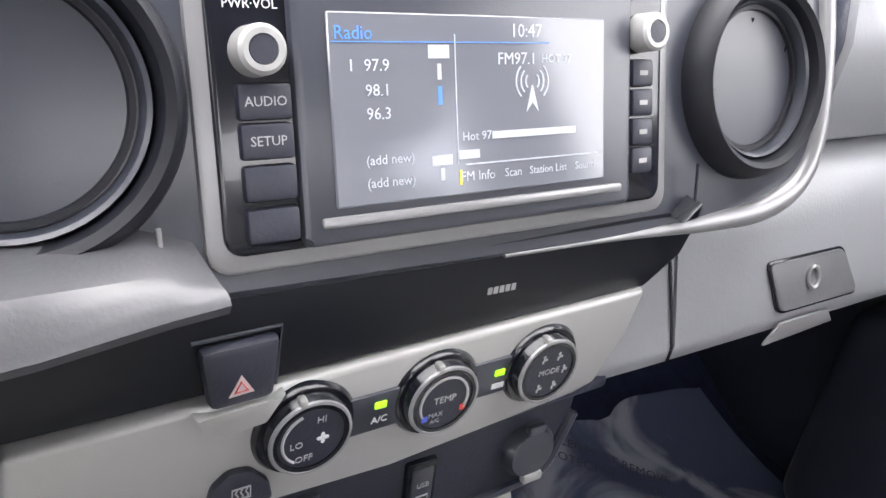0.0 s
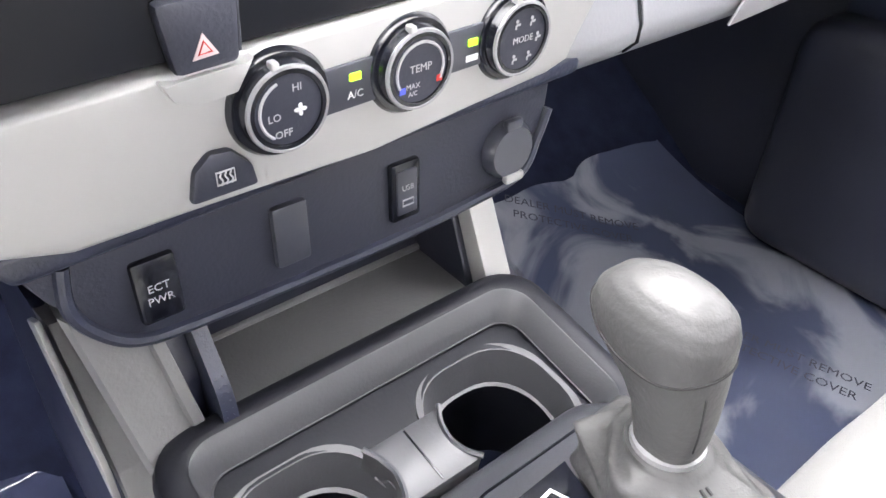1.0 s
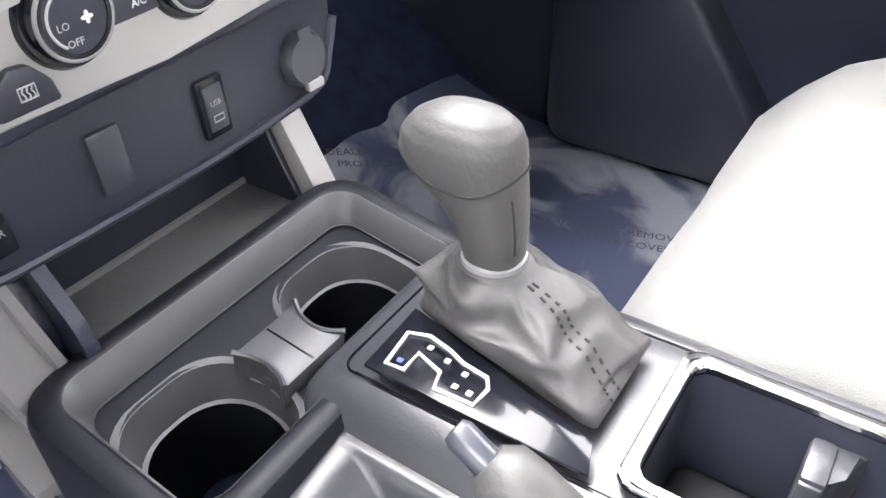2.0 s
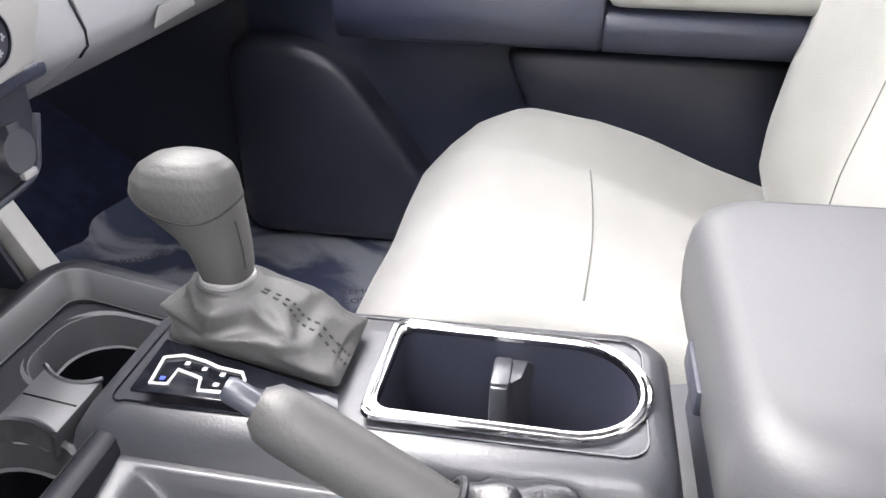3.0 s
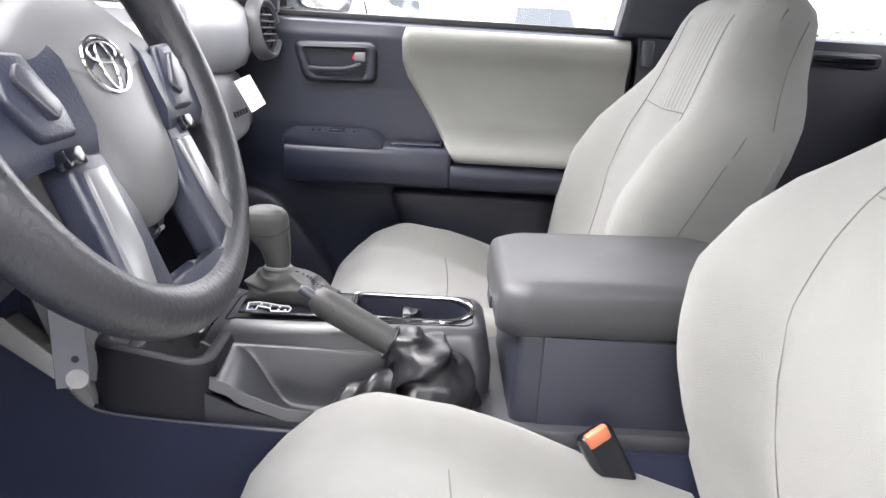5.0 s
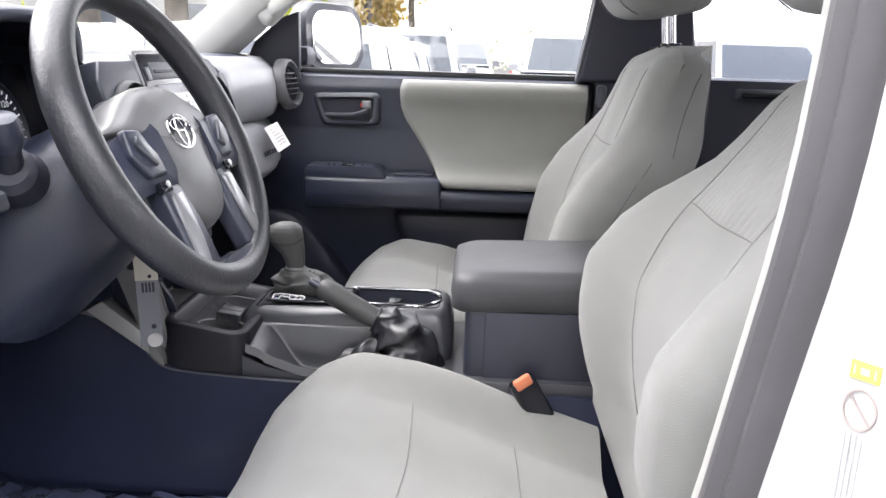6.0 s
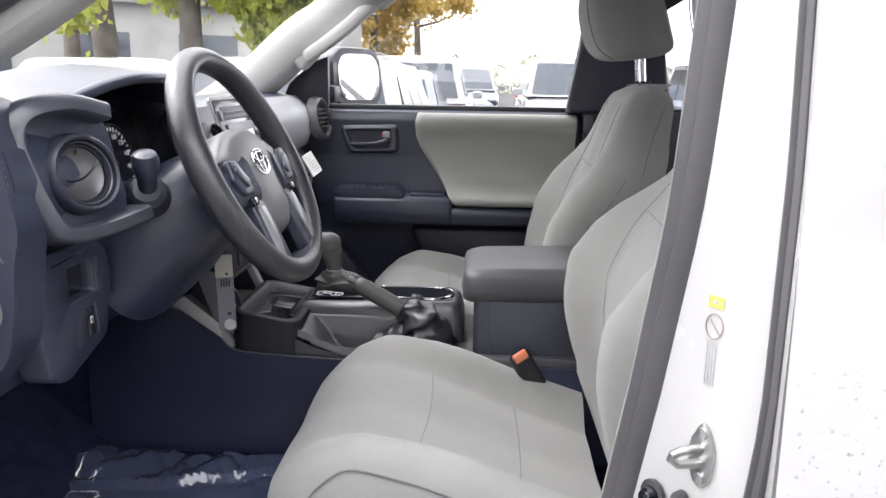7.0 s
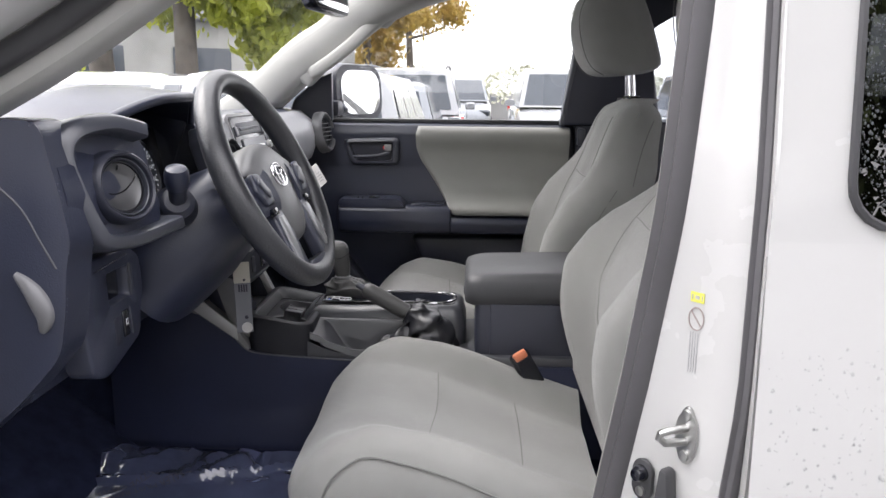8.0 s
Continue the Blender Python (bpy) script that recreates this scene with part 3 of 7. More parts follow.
part("inner_trim", jamb_strip(lambda z: seal_s(z) - 0.022, 0.022, [(0, -0.06), (0.0, -0.022), (0.4, -0.006), (0.9, 0.0), (1.0, -0.02), (1.0, -0.06)], ZS), PILLAR, jamb, "grey inner pillar trim")
rd = thing("rear_access_door", "white rear cab door with rain drops", "door", (-0.9, -0.8, FLOOR_Z))


def door_x(z):
    return -0.885 + 0.10 * max(z - 1.35, 0)


def skin_pt(u, v):
    y = -0.406 - 0.87 * u
    z = 0.60 + 0.69 * v
    return (-0.885 - 0.010 * math.sin(v * math.pi) + 0.02 * (1 - v) ** 4, y, z)


part("skin", grid(skin_pt, 40, 16), PAINT, rd)
part("front_seal", jamb_strip(lambda z: 0.149 - 0.014 * smooth(1.15, 0.95, z), 0.017, [(0, -0.02), (0, 0.004), (0.2, 0.008), (0.45, 0.004), (0.6, 0.009), (0.9, 0.007), (1.0, 0.0), (1.0, -0.02)], ZS), SEAL, rd, "grey rubber edge seal")


def frame_with_hole():
    cy, cz = -0.812, 1.490
    ring = rrect(0.67, 0.37, 0.045, 5, cy, cz)
    outer_ring = []
    for y, z in ring:
        dy, dz = y - cy, z - cz
        k = min((cy * -1 - 0.406 if dy > 0 else 0.475) / max(abs(dy), 1e-6), (0.30 if dz > 0 else 0.22) / max(abs(dz), 1e-6))
        outer_ring.append((cy + dy * k, cz + dz * k))
    bm = bmesh.new()
    def at(y, z, o=0):
        return (door_x(z) + o, y, z)
    a, b = [bm.verts.new(at(*p)) for p in ring], [bm.verts.new(at(*p)) for p in outer_ring]
    c = [bm.verts.new(at(*p, 0.02)) for p in ring]
    n = len(a)
    for i in range(n):
        j = (i + 1) % n
        bm.faces.new((a[i], a[j], b[j], b[i]))
        bm.faces.new((a[i], a[j], c[j], c[i]))
    return bm, [at(*p, 0.006) for p in ring], [at(*p, -0.001) for p in ring]


part("front_flange", loft([[(door_x(z) + dx, -0.406 + dy, z) for dx, dy in ((0.0, 0.0), (0.045, -0.004), (0.045, -0.012), (0.004, -0.008))] for z in ZS]), PAINT, rd)
fr, pane_ring, rim_ring = frame_with_hole()
part("window_frame", fr, PAINT, rd)
bm = bmesh.new()
bm.faces.new([bm.verts.new(p) for p in pane_ring])
part("rear_pane", bm, TINT, rd, "dark privacy glass wet with rain")
part("glass_seal", tube(rim_ring, 0.0045, 6, True), RUBBER, rd, "black rubber glass seal")
# body below and behind
for nm, sx in (("wall_east_front", 1), ("wall_west_front", -1)):
    kp = thing(nm, "dark kick panel at the side of the footwell", "wall", (sx * 0.74, 0.7, FLOOR_Z), kind="structure")
    part("kick_panel", box(sx * 0.755, 0.78, 0.97, 0.05, 0.46 if sx < 0 else 0.72, 0.72, 0.012), DARK, kp)
body = thing("truck_body", "white painted truck body below the doorway", "truck", (0, 0, 0.4), kind="structure")
part("rocker", box(-0.84, -0.1, 0.60, 0.14, 1.2, 0.14, 0.03), PAINT, body)
part("right_side", box(0.88, -0.3, 0.93, 0.10, 1.9, 0.75, 0.03), PAINT, body)
part("hood_panel", box(0, 1.75, 1.10, 1.6, 1.3, 0.10, 0.04), PAINT, body)
part("cowl", box(0, 1.0, 1.22, 1.5, 0.24, 0.06, 0.02), DARK, body)

# ---- seats ----
def cushion_top(x, y):
    """Height of a seat cushion over its middle line; x from the middle."""
    base = interp(y, [(-0.34, 0.80), (-0.213, 0.842), (-0.068, 0.900), (0.02, 0.922), (0.075, 0.917), (0.115, 0.895), (0.145, 0.862), (0.165, 0.82), (0.172, 0.78)])
    bol = (0.036 + 0.014 * smooth(0.0, -0.15, y)) * smooth(0.145, 0.205, abs(x)) * smooth(0.14, -0.02, y)
    return base + bol - 0.006 * smooth(0.10, 0.0, abs(x))


def half_width(y):
    return 0.255 - 0.05 * smooth(0.02, 0.19, y) ** 2


def cushion_bm():
    rings = []
    for k in range(33):
        y = -0.34 + 0.512 * k / 32
        w = half_width(y)
        top = []
        for i in range(41):
            x = -w + 2 * w * i / 40
            e = max(abs(x) - (w - 0.050), 0) / 0.050
            z = cushion_top(x, y) - 0.065 * (1 - math.sqrt(max(1 - e * e, 0)))
            top.append((x, y, max(z, 0.77)))
        side = 0.012
        rings.append([(-w - side * 0.3, y, 0.765)] + top + [(w + side * 0.3, y, 0.765)] + [(w - 0.02, y, 0.74), (-w + 0.02, y, 0.74)])
    return loft(rings)


BACK_MID = [(0.80, -0.298), (0.95, -0.315), (1.10, -0.350), (1.22, -0.402), (1.30, -0.430), (1.36, -0.452), (1.41, -0.482)]


def back_front(x, z):
    """Front of a seat back (y) at x from the middle and height z."""
    lift = interp(z, [(0.80, 0.0), (0.90, 0.045), (1.02, 0.056), (1.12, 0.056), (1.18, 0.046), (1.24, 0.020), (1.28, 0.008), (1.36, 0.006)])
    return interp(z, BACK_MID) + lift * smooth(0.09, 0.20, abs(x)) + 0.006 * smooth(0.09, 0.0, abs(x)) * smooth(1.2, 1.25, z)


def back_half(z):
    return interp(z, [(0.80, 0.235), (0.95, 0.25), (1.13, 0.256), (1.18, 0.250), (1.22, 0.232), (1.25, 0.208), (1.28, 0.186), (1.31, 0.174), (1.35, 0.167), (1.385, 0.160), (1.397, 0.150), (1.405, 0.138), (1.411, 0.122), (1.415, 0.105)])


def back_bm():
    rings = []
    zs = [0.80 + 0.02 * k for k in range(30)] + [1.39, 1.396, 1.40, 1.404, 1.408, 1.411, 1.413]
    for z in sorted(set(round(q, 4) for q in zs)):
        w = back_half(z)
        front = []
        th = interp(z, [(0.80, 0.12), (1.05, 0.145), (1.25, 0.14), (1.37, 0.11), (1.413, 0.05)])
        for i in range(33):
            x = -w + 2 * w * i / 32
            e = max(abs(x) - (w - 0.045), 0) / 0.045
            y = back_front(x, z) - 0.05 * (1 - math.sqrt(max(1 - e * e, 0))) - 0.03 * smooth(1.385, 1.415, z)
            front.append((x, y, z))
        mid = interp(z, BACK_MID)
        rear = [(w * 1.0, mid - th * 0.45, z), (w * 0.97, mid - th * 0.8, z), (w * 0.85, mid - th, z), (w * 0.4, mid - th * 1.06, z),
                (-w * 0.4, mid - th * 1.06, z), (-w * 0.85, mid - th, z), (-w * 0.97, mid - th * 0.8, z), (-w * 1.0, mid - th * 0.45, z)]
        rings.append(front + rear)
    return loft(rings)


def front_seat(cx, label, shift, recline, belly=0.0):
    s = thing("front_seat", label, "seat", (cx, -0.1, FLOOR_Z), group="front seats")
    m = Matrix.Translation((cx, 0, 0))
    lean = Matrix.Translation((0, shift - 0.27, 0.88)) @ Matrix.Rotation(radians(recline), 4, "X") @ Matrix.Translation((0, 0.27, -0.88))
    def bow(p):
        """A point of the seat back, its padding filled out and leant back."""
        p = Vector(p)
        fill = interp(p.z, [(0.80, -2.0), (0.92, -1.4), (1.00, -0.2), (1.05, 0.4), (1.12, 0.9), (1.22, 1.0), (1.31, 0.45), (1.40, 0.0)])
        return lean @ Vector((p.x, p.y + belly * fill, p.z))
    shell = back_bm()
    for v in shell.verts:
        v.co = bow(v.co)
    seat_pad = cushion_bm()
    for v in seat_pad.verts:
        low = min(max((0.865 - v.co.z) / 0.10, 0), 1.2) ** 1.5
        v.co.y -= 0.050 * low * smooth(0.0, 0.17, v.co.y)
        v.co.x *= 1 - 0.10 * low
    part("cushion", moved(seat_pad, m), FABRIC, s)
    part("backrest", moved(shell, m), FABRIC, s)
    def on_cushion(pts, lift=0.0006):
        return [(cx + p.x, p.y, cushion_top(p.x, p.y) + lift) for p in curve_pts([(a, b, 0) for a, b in pts], 8)]
    def on_back(pts, lift=0.0006):
        return [bow((cx + p.x, back_front(p.x, p.y) + lift, p.y)) for p in curve_pts([(a, b, 0) for a, b in pts], 8)]
    lines = [on_cushion([(-0.165, -0.060), (0, -0.070), (0.150, -0.066)]), on_cushion([(-0.165, -0.209), (0, -0.215), (0.150, -0.212)])]
    for q in (-1, 1):
        lines.append(on_back([(q * 0.075, 0.90), (q * 0.095, 1.05), (q * 0.115, 1.18), (q * 0.105, 1.27), (q * 0.10, 1.33), (q * 0.103, 1.370)]))
        side = [(q * (back_half(z) + 0.0008), interp(z, [(0.90, -0.345), (1.00, -0.350), (1.075, -0.372), (1.15, -0.410), (1.21, -0.450)]), z) for z in (0.90, 0.96, 1.02, 1.075, 1.12, 1.16, 1.19, 1.21)]
        lines.append([bow((cx + a, b, c)) for a, b, c in side])
        edge = [(q * (back_half(z) + 0.0006), interp(z, BACK_MID) - 0.085, z) for z in (1.22, 1.26, 1.30, 1.34, 1.365)]
        lines.append([bow((cx + a, b, c)) for a, b, c in edge])
    lines.append(on_back([(-0.108, 1.225), (0, 1.222), (0.108, 1.225)]))
    for ln in lines:
        part("seam", tube(ln, 0.0008, 6), THREAD if cx > 0 else THREAD_PALE, s)
    def patch(u, v):
        z = 1.226 + 0.145 * v
        x = (2 * u - 1) * interp(z, [(1.18, 0.113), (1.27, 0.103), (1.33, 0.098), (1.40, 0.103)])
        rib = 0.0012 * abs(math.sin(u * 14 * math.pi))
        return bow((cx + x, back_front(x, z) + 0.0004 + rib, z))
    part("ribbed_insert", grid(patch, 84, 12), FABRIC_IN, s, "ribbed woven insert", sharp=80)
    # side welt of the cushion, turned down round its front corner
    for q in (-1, 1):
        w = []
        for y, drop in ((-0.30, 0.046), (-0.20, 0.043), (-0.10, 0.038), (-0.03, 0.032), (0.02, 0.030), (0.05, 0.034), (0.072, 0.048)):
            e = math.sqrt(1 - (1 - min(drop / 0.065, 1)) ** 2)
            w.append((cx + q * (half_width(y) - 0.050 + 0.050 * e + 0.0004), y, cushion_top(half_width(y), y) - drop))
        w.append((cx + q * (half_width(0.082) + 0.001), 0.084, cushion_top(half_width(0.08), 0.08) - 0.072))
        part("welt", tube(curve_pts(w, 5), 0.0016, 6), THREAD, s)
    part("seat_base", moved(box(0, -0.08, 0.73, 0.42, 0.40, 0.09, 0.02), m), DARK, s)
    part("headrest", moved(headrest_bm(), m @ lean), FABRIC, s)
    for q in (-1, 1):
        pipe = [(q * 0.098, y - 0.006, z) for y, z in ((-0.380, 1.655), (-0.362, 1.600), (-0.370, 1.540), (-0.392, 1.488), (-0.425, 1.466))]
        part("seam", tube([m @ lean @ p for p in curve_pts(pipe, 5)], 0.0011, 6), THREAD, s)
    for q in (-0.032, 0.032):
        part("post", moved(tube([(q, -0.520, 1.37), (q, -0.505, 1.52)], 0.0065, 12), m @ lean), CHROME, s, "chrome headrest post")
        part("post_guide", moved(box(q, -0.518, 1.413, 0.026, 0.026, 0.012, 0.004), m @ lean), BLACK, s)
    return s


def headrest_bm():
    """Wedge-shaped pad, drawn across the seat."""
    prof = [(-0.365, 1.600), (-0.372, 1.540), (-0.392, 1.492), (-0.425, 1.468), (-0.475, 1.466), (-0.530, 1.474), (-0.556, 1.492), (-0.548, 1.530), (-0.525, 1.600), (-0.500, 1.655), (-0.470, 1.680), (-0.425, 1.682), (-0.385, 1.660)]
    pts = [(p.x, p.y) for p in curve_pts([(a, b, 0) for a, b in prof], 3, True)]
    cy, cz = -0.455, 1.575
    rings = []
    for k in range(21):
        t = -1 + 2 * k / 20
        e = max(abs(t) - 0.72, 0) / 0.28
        f = 0.35 + 0.65 * math.sqrt(max(1 - e * e, 0.0)) if e else 1.0
        rings.append([(0.132 * t * (1 - 0.10 * (z - 1.60) / 0.1 * (z > 1.60)), cy + (y - cy) * f - 0.012 * t * t, cz + (z - cz) * (0.6 + 0.4 * f)) for y, z in pts])
    return loft(rings)


front_seat(-0.37, "light grey fabric driver seat beside the console", -0.010, 6, 0.034)
front_seat(0.37, "light grey fabric passenger seat with headrest", 0.0, 0.0)

# rear bench
rb = thing("rear_bench", "dark rear bench behind the front seats", "seat", (0, -0.98, FLOOR_Z))
part("cushion", box(0, -0.95, 0.90, 1.30, 0.36, 0.14, 0.05, 4), DARK, rb)
part("backrest", moved(box(0, 0, 0, 1.30, 0.12, 0.50, 0.05, 4), pose(0, -1.14, 1.18, -10)), DARK, rb)

# ---- belt buckle ----
bk = thing("belt_buckle", "black belt buckle with orange release button", "buckle", (-0.155, -0.23, 0.80))
BM = basis((-0.165, -0.226, 0.912), (0.3, -0.83, 0.477), (0, 0.5, 0.87))
part("housing", moved(box(0, -0.035, 0, 0.040, 0.10, 0.022, 0.007, 3), BM), BLACK, bk)
part("button", moved(box(0, 0.010, 0.008, 0.028, 0.018, 0.010, 0.004, 3), BM), ORANGE, bk, "orange release button")
part("stalk", moved(box(0, -0.13, 0, 0.024, 0.12, 0.010, 0.004), BM), BLACK, bk)

# ---- console ----
con = thing("centre_console", "charcoal plastic centre console with cup holders", "console", (0, 0, FLOOR_Z))
# side body with shallow driver-side bin
side = [(0.36, 0.70), (0.36, 0.825), (0.205, 0.825), (0.195, 0.86), (-0.05, 0.86), (-0.065, 0.905), (-0.44, 0.905), (-0.44, 0.70)]
part("body", prism(side, "x", -0.135, 0.145, 0.006, 2), CONSOLE, con)
part("far_flank", prism([(0.070, 0.85), (0.070, 0.945), (0.120, 0.935), (0.144, 0.915), (0.144, 0.85)], "y", -0.10, 0.22, 0.008, 3), CONSOLE, con)


def open_bin(u, v):
    """Shallow moulded bin: u from the deck to the outer lip, v from its front end backwards."""
    x = -0.056 - 0.086 * u
    y = 0.196 - 0.231 * v
    floor = 0.897 - 0.012 * smooth(0.0, 0.5, v)
    wall = 0.957 - 0.002 * v
    z = floor + (wall - floor) * (1 - smooth(0.06, 0.26, u))
    lip = interp(v, [(0.0, 0.950), (0.15, 0.932), (0.35, 0.916), (1.0, 0.906)])
    z = max(z, floor + (lip - floor) * smooth(0.72, 0.92, u))
    front = 0.957 - 0.012 * u
    r = math.hypot(max(0.30 - u, 0) / 0.30, 1) - 1
    z = max(z, floor + (front - floor) * (1 - smooth(0.04, 0.34 + 0.10 * r, v)))
    if u > 0.96:
        z -= 0.012 * (u - 0.96) / 0.04
    return (x, y, z)


part("side_bin", grid(open_bin, 48, 60), CONSOLE, con, "open moulded bin beside the shifter", sharp=60)
part("bin_outer", prism([(0.205, 0.80), (0.205, 0.935), (0.165, 0.915), (0.11, 0.903), (-0.04, 0.892), (-0.04, 0.80)], "x", -0.142, -0.1385, 0.001, 1), CONSOLE, con)
skirt = rounded([(0.60, 0.70), (0.60, 0.965), (0.43, 0.998), (0.342, 0.937), (0.315, 0.913), (0.27, 0.906), (0.09, 0.897), (-0.06, 0.893), (-0.43, 0.89), (-0.43, 0.70)], 0.02)
for sx in (-1, 1):
    side_line = skirt if sx < 0 else [(0.60, 0.70), (0.60, 0.76), (0.36, 0.885), (0.09, 0.893), (-0.43, 0.89), (-0.43, 0.70)]
    part("skirt", prism(side_line, "x", sx * 0.1515 - 0.004, sx * 0.1515 + 0.004, 0.003), FOOT, con, "dark console side panel")
    crease = curve_pts([(sx * 0.1555, 0.338, 0.934), (sx * 0.1555, 0.315, 0.914), (sx * 0.1555, 0.27, 0.907), (sx * 0.1555, 0.18, 0.902), (sx * 0.1555, 0.09, 0.898), (sx * 0.1555, -0.06, 0.894)], 5)
    if sx < 0:
        part("skirt_edge", tube(crease, 0.0016, 6), CONSOLE, con)
part("strut_core", prism([(0.45, 0.99), (0.402, 1.010), (0.337, 0.958), (0.316, 0.925), (0.316, 0.85), (0.45, 0.85)], "x", -0.1552, -0.118, 0.0005), STRUT, con)
part("side_strut", prism([(0.426, 1.000), (0.402, 1.015), (0.337, 0.963), (0.335, 0.937)], "x", -0.1610, -0.1575, 0.001), SILVER, con, "silver painted strut")


def shift_deck():
    rings = []
    for inset, z in ((-0.012, 0.855), (-0.011, 0.945), (-0.004, 0.975), (0.002, 0.983), (0.010, 0.985)):
        poly = []
        for x, y in rrect(0.125 - 2 * inset, 0.330 - 2 * inset, 0.022, 6, 0.012, 0.060):
            poly.append((x, y, z - 0.02 * smooth(0.17, 0.24, y)))
        rings.append(poly)
    return loft(rings, caps=True)


def tray_outline(inset=0.0, n=22):
    w = 0.040 - inset
    f, r = 0.055 - inset, 0.009
    pts = [(0.013 + w - r + r * math.cos(a), f - r + r * math.sin(a)) for a in (0, 0.5, 1.07, 1.571)] + [(0.013 - w + r - r * math.sin(a), f - r + r * math.cos(a)) for a in (0, 0.5, 1.07, 1.571)]
    cy = -0.050
    return pts + [(0.013 + w * math.cos(math.pi + math.pi * k / n), cy + w * math.sin(math.pi + math.pi * k / n)) for k in range(n + 1)]


deck = part("shift_deck", cut(shift_deck(), prism(tray_outline(0.001), "z", 0.912, 1.1)), CONSOLE, con)
part("gate_panel", prism([(-0.037, 0.190), (0.010, 0.192), (-0.002, 0.144), (-0.020, 0.076), (-0.037, 0.070)], "z", 0.986, 0.9882, 0.0005), BLACK, deck, "gloss black gear position panel")
gate = [(-0.031, 0.181), (-0.008, 0.184), (-0.004, 0.173), (-0.007, 0.159), (-0.011, 0.149), (-0.013, 0.134), (-0.019, 0.130), (-0.031, 0.131), (-0.032, 0.152), (-0.022, 0.155), (-0.017, 0.171), (-0.030, 0.171)]
part("gate_line", tube([(x, y, 0.9888) for x, y in gate], 0.0011, 6, True), PRINT, deck, "white gear gate outline")
for x, y, mat in ((-0.026, 0.176, BLUE), (-0.011, 0.168, PRINT), (-0.014, 0.156, PRINT), (-0.017, 0.144, PRINT), (-0.026, 0.144, PRINT), (-0.026, 0.136, PRINT)):
    part("gear_mark", box(x, y, 0.9890, 0.003, 0.003, 0.0008, 0.0002, 1), mat, deck)


part("deck_groove", tube([(x, y, 0.9856 - 0.02 * smooth(0.17, 0.24, y)) for x, y in rrect(0.100, 0.300, 0.014, 6, 0.012, 0.058)], 0.0008, 5, True), BLACK, deck)
band = [[(x, y, z) for x, y in tray_outline(inset)] for inset, z in ((0.0016, 0.9780), (0.0012, 0.9868), (0.0004, 0.9882), (-0.0014, 0.9884), (-0.0034, 0.9876), (-0.0052, 0.9884), (-0.0062, 0.9880), (-0.0068, 0.9850))]
part("chrome_rim", loft(band, caps=False), CHROME, deck, "bright chrome tray rim", sharp=25)
part("tray_liner", loft([[(x, y, z) for x, y in tray_outline(inset)] for inset, z in ((0.0018, 0.9835), (0.0022, 0.960), (0.0040, 0.9150))], caps=False), DARK, deck, "dark moulded tray walls", sharp=60)
part("tray_step", prism([(0.020, -0.004), (0.020, -0.015), (0.034, -0.019), (0.052, -0.030), (0.052, -0.004)], "z", 0.914, 0.972, 0.003, 2), CONSOLE, deck)
part("tray_step", box(0.036, -0.0100, 0.9445, 0.028, 0.012, 0.060, 0.003), CONSOLE, deck)
part("tray_pad", prism(tray_outline(0.006), "z", 0.9125, 0.9145), RUBBER, deck)

# front cup holder block
def rim_ring(inset, z, cx=-0.024, cy=0.258, w=0.250, h=0.134, r=0.028):
    return [(x, y, z + 0.016 * smooth(0.2, 0.32, y)) for x, y in rrect(w - 2 * inset, h - 2 * inset, max(r - 0.6 * inset, 0.004), 6, cx, cy)]


WELLS = ((-0.090, 0.250), (0.030, 0.254))
cup_shell = loft([rim_ring(i, z) for i, z in ((0.0, 0.835), (0.0, 0.960), (0.002, 0.966), (0.006, 0.9685), (0.014, 0.9685), (0.016, 0.967), (0.0225, 0.945))])
part("cup_block", cut(cup_shell, *[prism(rrect(0.084, 0.080, 0.032, 7, x, y), "z", 0.850, 1.0) for x, y in WELLS]), CUPS, con, "black cup holder block with a broad rim")
# Slope inside the rim: the light it catches is put into its colour.
slope_rings = [rim_ring(i, z) for i, z in ((0.0155, 0.9680), (0.0163, 0.9676), (0.0222, 0.9475), (0.0232, 0.9475))]
part("cup_slope", loft(slope_rings, caps=False), MID_GREY, con, "sloping wall inside the rim, paled to look lit", sharp=50)
for x, y in WELLS:
    def mouth(g, z):
        return [(a, b, z + 0.010 * smooth(0.2, 0.32, b)) for a, b in rrect(0.084 + 2 * g, 0.080 + 2 * g, 0.032, 7, x, y)]
    # Upper well walls paled the same way, as if they caught light.
    part("well_mouth", loft([mouth(0.0035, 0.9475), (mouth(0.0025, 0.9500)), mouth(-0.0005, 0.9490), mouth(-0.004, 0.926), mouth(-0.006, 0.9255)], caps=False), MID_GREY, con, sharp=50)
    part("cup_pad", moved(lathe([(0.0, 0), (0.033, 0), (0.033, 0.003), (0.0, 0.003)], 24), Matrix.Translation((x, y, 0.8505))), RUBBER, con)
DV = pose(-0.030, 0.250, 0.960, 8, 0, 0) @ Matrix.Scale(0.84, 4)
half = [(-0.030, 0.022), (0.030, 0.022), (0.024, 0.013), (0.021, 0.0), (0.024, -0.013), (0.030, -0.022), (-0.030, -0.022), (-0.024, -0.013), (-0.021, 0.0), (-0.024, 0.013)]
dv = part("cup_divider", moved(prism(half, "z", -0.016, 0.006, 0.0015), DV), MID_GREY, con, "removable grey cup divider")
part("divider_groove", moved(box(0, 0, 0.006, 0.0015, 0.040, 0.0012, 0.0003, 1), DV), BLACK, dv)
